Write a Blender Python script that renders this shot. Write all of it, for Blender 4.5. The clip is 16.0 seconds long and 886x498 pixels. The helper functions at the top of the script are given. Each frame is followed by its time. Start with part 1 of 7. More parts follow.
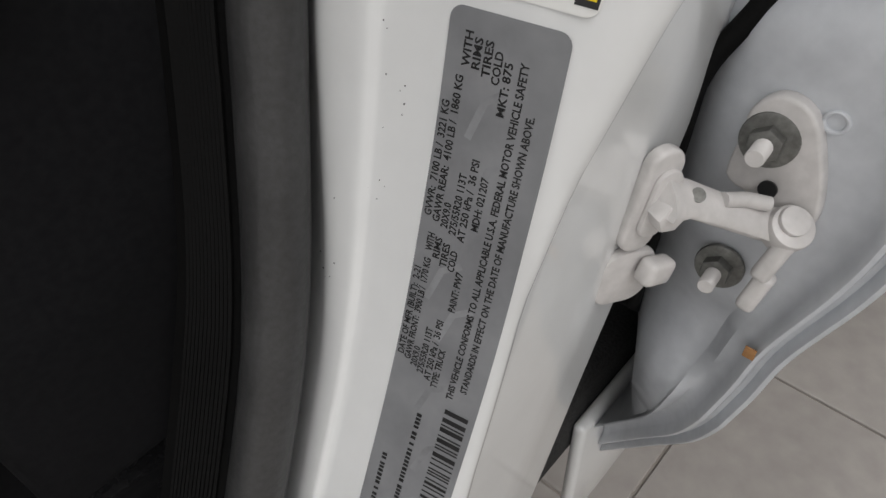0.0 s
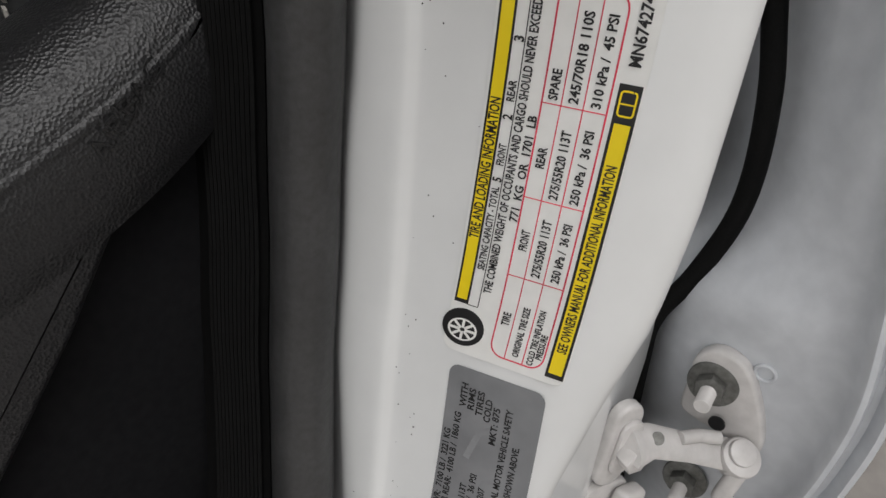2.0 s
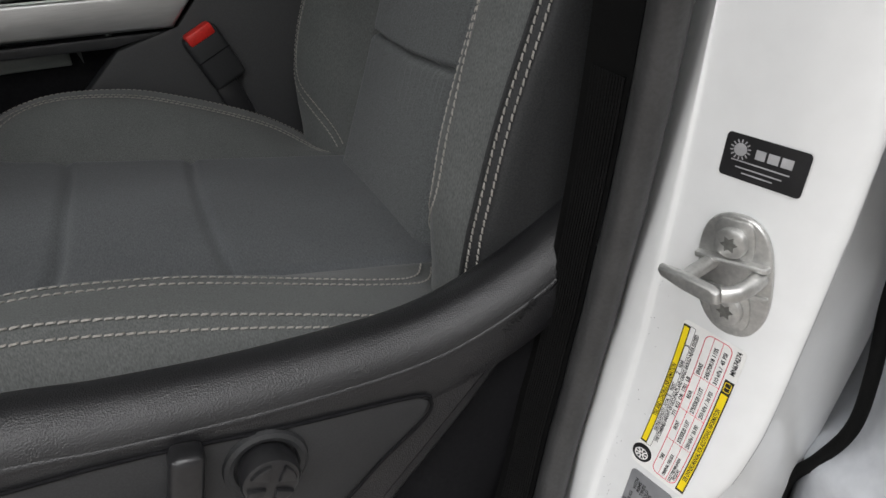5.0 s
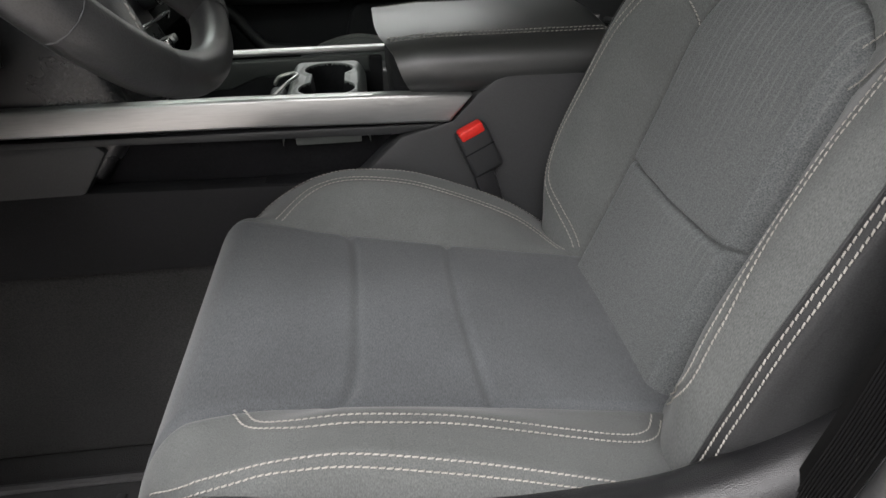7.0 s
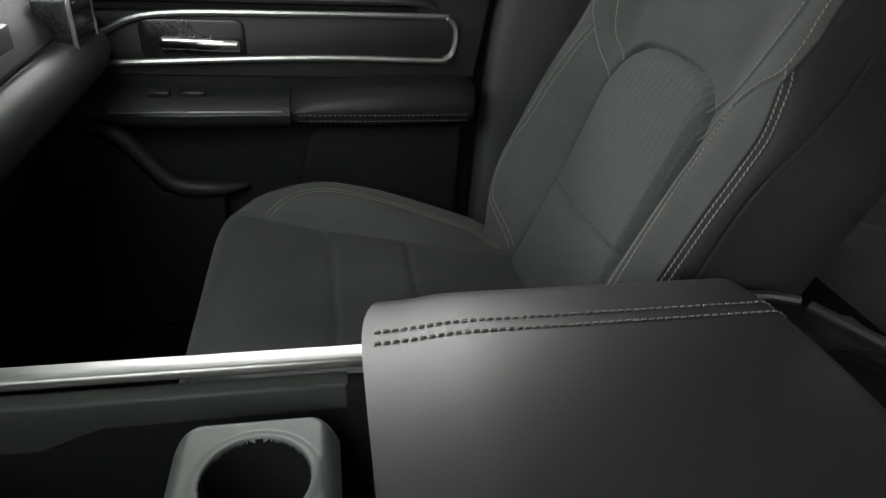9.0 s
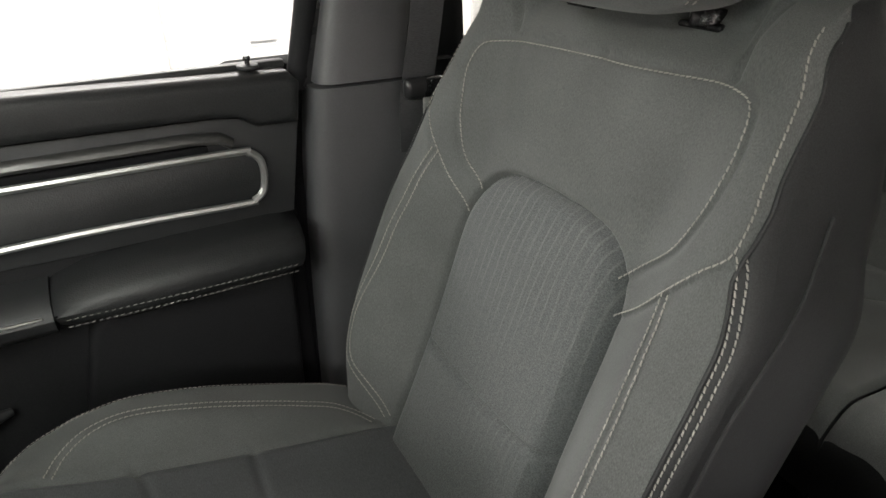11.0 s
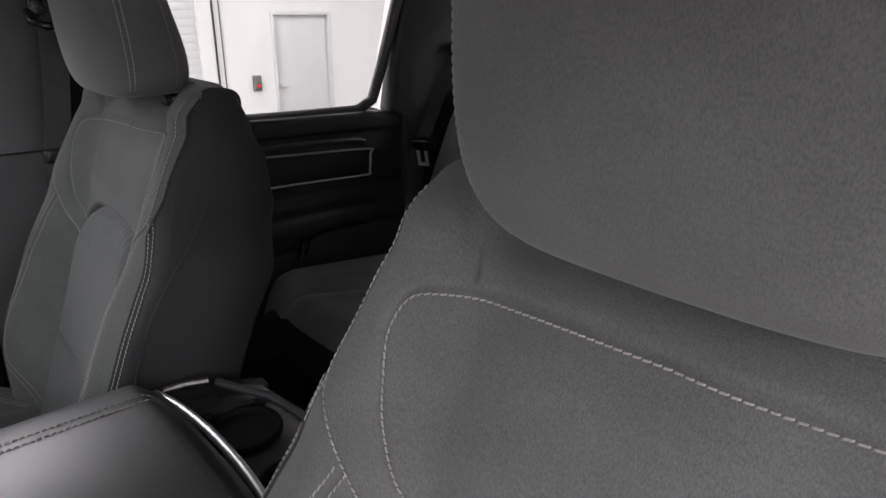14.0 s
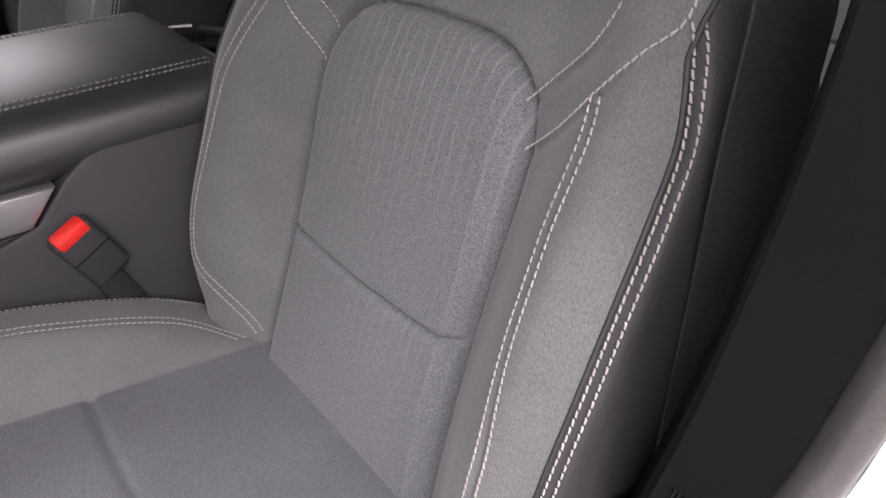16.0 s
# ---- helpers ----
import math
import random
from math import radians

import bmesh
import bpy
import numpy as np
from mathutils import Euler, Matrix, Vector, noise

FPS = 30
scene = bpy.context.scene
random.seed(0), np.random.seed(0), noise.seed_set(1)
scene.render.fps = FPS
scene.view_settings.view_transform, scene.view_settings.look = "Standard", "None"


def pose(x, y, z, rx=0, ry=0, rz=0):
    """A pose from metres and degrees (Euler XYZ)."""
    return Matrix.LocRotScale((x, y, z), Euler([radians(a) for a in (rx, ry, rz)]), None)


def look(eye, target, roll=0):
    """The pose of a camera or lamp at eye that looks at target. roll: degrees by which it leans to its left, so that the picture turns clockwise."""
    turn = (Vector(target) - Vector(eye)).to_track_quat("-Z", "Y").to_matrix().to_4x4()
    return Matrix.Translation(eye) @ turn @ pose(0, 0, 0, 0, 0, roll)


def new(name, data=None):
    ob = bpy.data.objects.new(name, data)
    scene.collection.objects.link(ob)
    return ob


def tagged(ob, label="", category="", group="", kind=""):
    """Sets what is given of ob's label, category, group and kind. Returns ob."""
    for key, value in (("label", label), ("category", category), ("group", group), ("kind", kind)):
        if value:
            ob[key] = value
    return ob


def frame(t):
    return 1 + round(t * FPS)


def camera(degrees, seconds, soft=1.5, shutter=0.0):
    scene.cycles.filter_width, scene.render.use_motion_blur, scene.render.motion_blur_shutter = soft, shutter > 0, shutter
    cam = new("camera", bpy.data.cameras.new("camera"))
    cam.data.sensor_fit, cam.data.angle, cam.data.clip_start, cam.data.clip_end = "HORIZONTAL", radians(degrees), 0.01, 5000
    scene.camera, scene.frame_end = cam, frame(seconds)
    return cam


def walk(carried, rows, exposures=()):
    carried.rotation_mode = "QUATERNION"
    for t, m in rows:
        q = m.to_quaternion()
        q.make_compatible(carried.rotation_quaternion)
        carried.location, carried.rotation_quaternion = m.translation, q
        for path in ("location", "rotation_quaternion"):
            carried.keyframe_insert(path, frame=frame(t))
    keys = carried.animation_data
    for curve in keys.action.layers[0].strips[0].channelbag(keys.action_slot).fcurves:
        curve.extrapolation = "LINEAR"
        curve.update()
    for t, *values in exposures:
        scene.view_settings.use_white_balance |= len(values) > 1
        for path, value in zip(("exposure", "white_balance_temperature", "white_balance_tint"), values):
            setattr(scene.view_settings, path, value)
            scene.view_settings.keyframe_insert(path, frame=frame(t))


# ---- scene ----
cam = camera(68.0, 16.0)
PATH = [
    (0, (-0.1233, -0.8610, 1.0497), (0.9007, 0.1520, -0.3383), -3.4),
    (0.5, (-0.1066, -0.8478, 1.0462), (0.9374, 0.1742, -0.3198), -3.4),
    (1, (-0.1084, -0.8469, 1.0427), (0.9646, 0.1741, -0.3013), -3.4),
    (1.5, (-0.1189, -0.8618, 1.0867), (1.0211, 0.1622, -0.1983), -3.2),
    (2, (-0.1233, -0.8557, 1.1192), (1.1287, 0.2363, 0.0062), -3.3),
    (2.5, (-0.1242, -0.8539, 1.1289), (1.1948, 0.2561, 0.1159), -3.1),
    (3, (-0.1216, -0.8530, 1.1245), (1.2204, 0.2640, 0.1505), -3.1),
    (3.5, (-0.1207, -0.8530, 1.1210), (1.2303, 0.2630, 0.1570), -3.2),
    (4, (-0.1295, -0.8768, 1.1456), (1.2435, 0.2272, 0.1986), -3.0),
    (4.5, (-0.1902, -0.9314, 1.2380), (1.0028, 0.3406, 0.2580), -3.1),
    (5, (-0.2210, -0.9780, 1.2970), (0.4510, 0.6330, 0.3200), -3.7),
    (5.2, (-0.2410, -0.9840, 1.3150), (0.3120, 0.6710, 0.3380), -3.8),
    (7.3, (-0.2880, -0.9350, 1.4770), (-0.1040, 0.7890, 0.4800), -1.1),
    (7.5, (-0.2810, -0.8910, 1.4990), (-0.0880, 0.8370, 0.5100), -0.7),
    (8, (-0.2680, -0.7320, 1.5290), (-0.0580, 0.9930, 0.5380), 0.2),
    (8.5, (-0.2920, -0.5080, 1.5420), (-0.0320, 1.2050, 0.5420), 2.2),
    (8.7, (-0.2930, -0.3990, 1.5340), (0.0000, 1.3100, 0.5370), 3.0),
    (10.8, (-0.2390, 0.0000, 1.5850), (0.4910, 1.5700, 0.5850), -1.2),
    (11, (-0.2400, -0.0040, 1.6050), (0.5790, 1.5620, 0.6690), -0.7),
    (11.5, (-0.2210, -0.0150, 1.6300), (0.7730, 1.5420, 0.8610), -0.4),
    (12, (-0.1980, -0.0600, 1.6560), (0.9170, 1.4560, 0.9760), -0.1),
    (12.5, (-0.1680, -0.1640, 1.6710), (1.0150, 1.3080, 1.0120), 0.2),
    (13, (-0.1470, -0.3130, 1.6670), (1.0650, 1.1380, 1.0140), 0.3),
    (13.5, (-0.1410, -0.4380, 1.6570), (1.0990, 0.9920, 1.0110), 0.3),
    (14, (-0.1350, -0.5330, 1.6380), (1.1150, 0.8680, 0.9500), 0.1),
    (14.5, (-0.1450, -0.6090, 1.6200), (1.0960, 0.7440, 0.8270), 0.1),
    (15, (-0.1680, -0.6930, 1.5740), (1.0240, 0.6160, 0.6440), -0.6),
    (15.5, (-0.1890, -0.7460, 1.5400), (0.9380, 0.5290, 0.4900), -0.6),
    (16, (-0.2260, -0.7780, 1.4900), (0.8310, 0.4810, 0.3510), -0.8),
]
walk(cam, [(t, look(eye, target, roll)) for t, eye, target, roll in PATH],
     [(0, -1.55, 6350, 12), (4.4, -1.6, 6350, 12), (5, -1.05, 6250, 12), (5.5, -0.6, 6250, 13), (7.3, 0.32, 6350, 14), (8.0, 0.62, 6350, 14), (8.7, 0.6, 6350, 14), (11.0, 1.5, 6700, 18), (11.5, 1.0, 6550, 18),
      (12.5, 0.85, 6450, 20), (13.5, 0.7, 6350, 24), (14, 0.72, 6250, 25), (14.5, 0.78, 6250, 25), (15, 0.85, 6350, 26), (16, 0.82, 6350, 29)])

# ---- light ----
world = bpy.data.worlds.new("world")
scene.world = world
world.use_nodes = True
world.node_tree.nodes["Background"].inputs["Color"].default_value = (0.95, 0.98, 1.0, 1)
world.node_tree.nodes["Background"].inputs["Strength"].default_value = 0.05


def added_ceiling_lamp(x, y, z, sx, sy, watts):
    lamp = bpy.data.lights.new("added_ceiling_lamp", "AREA")
    lamp.shape, lamp.size, lamp.size_y, lamp.energy, lamp.color = "RECTANGLE", sx, sy, watts, (1.0, 0.985, 0.95)
    new("added_ceiling_lamp", lamp).matrix_world = pose(x, y, z)


# Unseen lamps, placed to suit the light on jamb, seats and lid.
LAMPS = [(-4.4, -3.4, 210), (-2.5, 4.5, 130), (-6.8, -1.2, 340), (-2.2, -5.4, 160), (-0.35, -2.6, 190), (-0.1, 4.8, 195), (5.4, 3.4, 105), (5.4, -2.8, 130)]
for lx, ly, watts in LAMPS:
    added_ceiling_lamp(lx, ly, 3.93, 3.0, 1.9, watts)

# ---- materials ----


def nodes_of(name):
    m = bpy.data.materials.new(name)
    m.use_nodes = True
    nt = m.node_tree
    return m, nt, nt.nodes["Principled BSDF"]


def surface(name, dark, light, rough, grain=400.0, patch=6.0, patch_amount=0.25, bump=0.2, bump_dist=0.0006, metal=0.0, coat=0.0,
            sheen=0.0, contrast=(0.3, 0.7), stretch=(1, 1, 1), rough_var=0.08, spec=0.5, voronoi=False):
    """Colour that varies at two scales, with a fine relief, in the object's own metres."""
    m, nt, b = nodes_of(name)
    n, lk = nt.nodes, nt.links
    co = n.new("ShaderNodeTexCoord")
    mp = n.new("ShaderNodeMapping")
    mp.inputs["Scale"].default_value = stretch
    lk.new(co.outputs["Object"], mp.inputs["Vector"])
    if voronoi:
        fine = n.new("ShaderNodeTexVoronoi")
        fine.inputs["Scale"].default_value = grain
        fine_out = fine.outputs["Distance"]
    else:
        fine = n.new("ShaderNodeTexNoise")
        fine.inputs["Scale"].default_value, fine.inputs["Detail"].default_value = grain, 4.0
        fine_out = fine.outputs["Fac"]
    lk.new(mp.outputs["Vector"], fine.inputs["Vector"])
    big = n.new("ShaderNodeTexNoise")
    big.inputs["Scale"].default_value, big.inputs["Detail"].default_value = patch, 4.0
    lk.new(co.outputs["Object"], big.inputs["Vector"])
    ramp = n.new("ShaderNodeMapRange")
    ramp.inputs["From Min"].default_value, ramp.inputs["From Max"].default_value = contrast
    lk.new(fine_out, ramp.inputs["Value"])
    mix = n.new("ShaderNodeMix")
    mix.data_type = "RGBA"
    mix.inputs["A"].default_value, mix.inputs["B"].default_value = (*dark, 1), (*light, 1)
    lk.new(ramp.outputs["Result"], mix.inputs["Factor"])
    hue = n.new("ShaderNodeHueSaturation")
    lk.new(mix.outputs["Result"], hue.inputs["Color"])
    val = n.new("ShaderNodeMapRange")
    val.inputs["From Min"].default_value, val.inputs["From Max"].default_value = 0.3, 0.7
    val.inputs["To Min"].default_value, val.inputs["To Max"].default_value = 1 - patch_amount, 1 + patch_amount
    lk.new(big.outputs["Fac"], val.inputs["Value"])
    lk.new(val.outputs["Result"], hue.inputs["Value"])
    lk.new(hue.outputs["Color"], b.inputs["Base Color"])
    rr = n.new("ShaderNodeMapRange")
    rr.inputs["To Min"].default_value, rr.inputs["To Max"].default_value = max(0.02, rough - rough_var), min(1.0, rough + rough_var)
    lk.new(big.outputs["Fac"], rr.inputs["Value"])
    lk.new(rr.outputs["Result"], b.inputs["Roughness"])
    b.inputs["Metallic"].default_value = metal
    b.inputs["Coat Weight"].default_value = coat
    b.inputs["Coat Roughness"].default_value = 0.04
    b.inputs["Sheen Weight"].default_value = sheen
    b.inputs["Specular IOR Level"].default_value = spec
    if bump:
        bp = n.new("ShaderNodeBump")
        bp.inputs["Strength"].default_value, bp.inputs["Distance"].default_value = bump, bump_dist
        lk.new(fine_out, bp.inputs["Height"])
        lk.new(bp.outputs["Normal"], b.inputs["Normal"])
    return m


FABRIC = surface("charcoal_fabric", (0.052, 0.055, 0.054), (0.128, 0.134, 0.131), 0.9, grain=1300, patch=14, patch_amount=0.10, bump=0.28,
                 bump_dist=0.0004, sheen=0.15, contrast=(0.21, 0.79), stretch=(1, 1, 0.24), spec=0.25)
REST_FABRIC = surface("charcoal_headrest_fabric", (0.052, 0.055, 0.054), (0.128, 0.134, 0.131), 0.9, grain=1300, patch=14, patch_amount=0.10, bump=0.22,
                      bump_dist=0.0004, sheen=0.15, contrast=(0.08, 0.92), stretch=(1, 1, 0.5), spec=0.25)
PANEL_FABRIC = surface("dark_panel_fabric", (0.042, 0.045, 0.048), (0.098, 0.104, 0.109), 0.92, grain=1300, patch=9, patch_amount=0.12, bump=0.28,
                       bump_dist=0.0004, sheen=0.15, contrast=(0.21, 0.79), stretch=(1, 0.24, 1), spec=0.25)
SIDE_FABRIC = surface("black_side_fabric", (0.020, 0.0205, 0.021), (0.036, 0.037, 0.038), 0.55, grain=900, patch=10, patch_amount=0.15, bump=0.25,
                      bump_dist=0.0004, spec=0.2)
VINYL = surface("black_grained_vinyl", (0.010, 0.0106, 0.0112), (0.018, 0.0187, 0.0194), 0.48, grain=520, patch=14, patch_amount=0.12, bump=0.35,
                bump_dist=0.0005, contrast=(0.1, 0.6), voronoi=True, spec=0.4)
LID_VINYL = surface("soft_black_vinyl", (0.011, 0.0118, 0.0116), (0.016, 0.0171, 0.0168), 0.42, grain=600, patch=5, patch_amount=0.03, bump=0.05,
                    bump_dist=0.0004, contrast=(0.1, 0.6), voronoi=True, spec=1.0, rough_var=0.01)
DASH_PAD = surface("grey_green_soft_plastic", (0.040, 0.0435, 0.0415), (0.054, 0.058, 0.0555), 0.5, grain=900, patch=8, patch_amount=0.08, bump=0.2, bump_dist=0.0003, spec=0.4)
GRAINED = surface("pebbled_black_plastic", (0.008, 0.008, 0.009), (0.015, 0.015, 0.016), 0.36, grain=1050, patch=9, patch_amount=0.12, bump=0.45,
                  bump_dist=0.0005, contrast=(0.1, 0.6), voronoi=True, spec=0.5)
TRIM = surface("dark_grey_plastic", (0.020, 0.0205, 0.0215), (0.030, 0.031, 0.0325), 0.52, grain=900, patch=7, patch_amount=0.12, bump=0.3,
               bump_dist=0.0003, spec=0.4)
# Darker than TRIM: on lower door, column and driver dash it stands for shade.
BASE_PLASTIC = surface("black_and_shaded_plastic", (0.009, 0.009, 0.010), (0.015, 0.015, 0.016), 0.68, grain=900, patch=7, patch_amount=0.12, bump=0.3,
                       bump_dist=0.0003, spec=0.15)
PILLAR_TRIM = surface("dark_grey_pillar_plastic", (0.052, 0.052, 0.055), (0.070, 0.070, 0.074), 0.48, grain=900, patch=7, patch_amount=0.10, bump=0.3,
                      bump_dist=0.0003, spec=0.45)
PALE_TRIM = surface("grey_pillar_plastic", (0.17, 0.17, 0.165), (0.21, 0.21, 0.2), 0.6, grain=900, patch=7, patch_amount=0.06, bump=0.2,
                    bump_dist=0.0003)
GLOSS_BLACK = surface("smooth_black_plastic", (0.012, 0.012, 0.013), (0.018, 0.018, 0.019), 0.28, grain=300, patch=9, bump=0.05)
BOOT_RUBBER = surface("black_boot_rubber", (0.016, 0.016, 0.016), (0.026, 0.026, 0.027), 0.5, grain=420, patch=30, patch_amount=0.18, bump=0.2)
RUBBER = surface("black_rubber_seal", (0.030, 0.030, 0.030), (0.044, 0.044, 0.045), 0.42, grain=420, patch=30, patch_amount=0.18, bump=0.25)
# Black rubber darkened further to hold the shade at ribs and weatherstrip.
RIB_RUBBER = surface("black_shaded_rubber", (0.005, 0.005, 0.005), (0.008, 0.008, 0.008), 0.75, grain=700, patch=12, patch_amount=0.1, bump=0.1, spec=0.08)
# Almost black: linings, plus the shade in recesses, seams and under the seat.
DEEP = surface("black_shade_lining", (0.005, 0.005, 0.006), (0.009, 0.009, 0.010), 0.9, grain=300, patch=8, spec=0.15)
CARPET = surface("charcoal_carpet", (0.010, 0.010, 0.010), (0.030, 0.030, 0.030), 0.95, grain=420, patch=9, patch_amount=0.25, bump=0.9, bump_dist=0.002)
HEADLINER = surface("light_headliner", (0.42, 0.42, 0.4), (0.48, 0.48, 0.46), 0.95, grain=500, patch=3, patch_amount=0.05, bump=0.3)
WHITE_PAINT = surface("white_car_paint", (0.74, 0.75, 0.75), (0.77, 0.78, 0.78), 0.32, grain=60, patch=5, patch_amount=0.02, bump=0.02, coat=1.0,
                      rough_var=0.04)
# Greyer and duller than the white skin, on the door's folded edge.
DOOR_EDGE_GREY = surface("grey_white_door_edge", (0.50, 0.52, 0.55), (0.57, 0.59, 0.62), 0.5, grain=90, patch=10, patch_amount=0.08, bump=0.1,
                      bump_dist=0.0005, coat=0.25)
HINGE_PAINT = surface("dull_white_hinge_paint", (0.50, 0.485, 0.475), (0.60, 0.58, 0.57), 0.45, grain=130, patch=30, patch_amount=0.06, bump=0.05, coat=0.3)
STEEL = surface("dull_zinc_steel", (0.50, 0.50, 0.49), (0.62, 0.62, 0.60), 0.40, grain=350, patch=50, patch_amount=0.2, bump=0.15, metal=0.85)
STEEL_DARK = surface("dull_grey_washer", (0.12, 0.12, 0.11), (0.2, 0.2, 0.19), 0.5, grain=350, patch=60, patch_amount=0.3, bump=0.2, metal=0.5)
DARK_SATIN = surface("dark_satin_trim", (0.10, 0.098, 0.097), (0.13, 0.128, 0.126), 0.38, grain=700, patch=8, patch_amount=0.05, bump=0.06, metal=0.8,
                     stretch=(0.05, 1, 1))
SATIN = surface("satin_silver_trim", (0.42, 0.42, 0.415), (0.48, 0.48, 0.475), 0.36, grain=700, patch=8, patch_amount=0.05, bump=0.08, metal=0.9,
                stretch=(0.05, 1, 1))
CHROME = surface("bright_chrome", (0.75, 0.75, 0.75), (0.8, 0.8, 0.8), 0.12, grain=200, patch=8, patch_amount=0.02, bump=0.0, metal=1.0)
WHEEL_LEATHER = surface("black_wheel_leather", (0.014, 0.0145, 0.0148), (0.024, 0.0245, 0.025), 0.36, grain=700, patch=16, patch_amount=0.12, bump=0.2, bump_dist=0.0004,
                        contrast=(0.1, 0.6), voronoi=True, spec=0.7)
# Pale base with little metal, so the steel's gleam is in its colour.
TONGUE_STEEL = surface("bright_tongue_steel", (0.60, 0.60, 0.59), (0.72, 0.72, 0.71), 0.35, grain=300, patch=40, patch_amount=0.08, bump=0.05, metal=0.3)
RED = surface("red_button_plastic", (0.55, 0.018, 0.012), (0.65, 0.025, 0.016), 0.4, grain=300, patch=20, patch_amount=0.08, bump=0.05)
WEBBING = surface("black_belt_webbing", (0.011, 0.011, 0.012), (0.026, 0.026, 0.028), 0.6, grain=260, patch=15, bump=0.6, bump_dist=0.0008, stretch=(1, 1, 3))
THREAD = surface("pale_grey_thread", (0.22, 0.21, 0.19), (0.33, 0.315, 0.29), 0.8, grain=900, patch=30, patch_amount=0.15, bump=0.2)
DIM_THREAD = surface("dark_grey_thread", (0.12, 0.115, 0.105), (0.2, 0.195, 0.185), 0.8, grain=900, patch=30, patch_amount=0.15, bump=0.2)
CUP = surface("grey_green_cup_plastic", (0.095, 0.104, 0.098), (0.120, 0.131, 0.124), 0.40, grain=800, patch=12, patch_amount=0.08, bump=0.15)
WHITE_PLASTIC = surface("white_plastic", (0.72, 0.71, 0.69), (0.8, 0.79, 0.77), 0.4, grain=200, patch=30, patch_amount=0.05, bump=0.05)
WALL = surface("white_wall_paint", (0.59, 0.59, 0.577), (0.635, 0.635, 0.622), 0.7, grain=40, patch=0.7, patch_amount=0.03, bump=0.05)
TILE = surface("beige_floor_tile", (0.34, 0.315, 0.295), (0.40, 0.375, 0.35), 0.35, grain=22, patch=3, patch_amount=0.08, bump=0.03)
GROUT = surface("grey_grout", (0.27, 0.245, 0.22), (0.33, 0.30, 0.275), 0.85, grain=80, patch=4, bump=0.3)
METAL_DOOR = surface("white_door_paint", (0.49, 0.495, 0.495), (0.54, 0.545, 0.545), 0.45, grain=30, patch=2, patch_amount=0.04, bump=0.03)
PAPER = surface("white_label_film", (0.78, 0.78, 0.76), (0.82, 0.82, 0.8), 0.35, grain=200, patch=40, patch_amount=0.03, bump=0.02)
YELLOW = surface("yellow_ink", (0.84, 0.64, 0.004), (0.88, 0.68, 0.007), 0.4, grain=200, patch=40, patch_amount=0.04, bump=0.02)
BLACK_INK = surface("black_ink", (0.01, 0.01, 0.011), (0.014, 0.014, 0.015), 0.4, grain=200, patch=40, bump=0.0)
RED_INK = surface("red_ink", (0.66, 0.03, 0.07), (0.72, 0.04, 0.09), 0.4, grain=200, patch=40, bump=0.0)
GREY_FILM = surface("grey_label_film", (0.19, 0.195, 0.205), (0.235, 0.24, 0.25), 0.42, grain=60, patch=45, patch_amount=0.1, bump=0.02)
GREY_INK = surface("silver_ink", (0.36, 0.36, 0.37), (0.42, 0.42, 0.43), 0.45, grain=200, patch=40, bump=0.0)


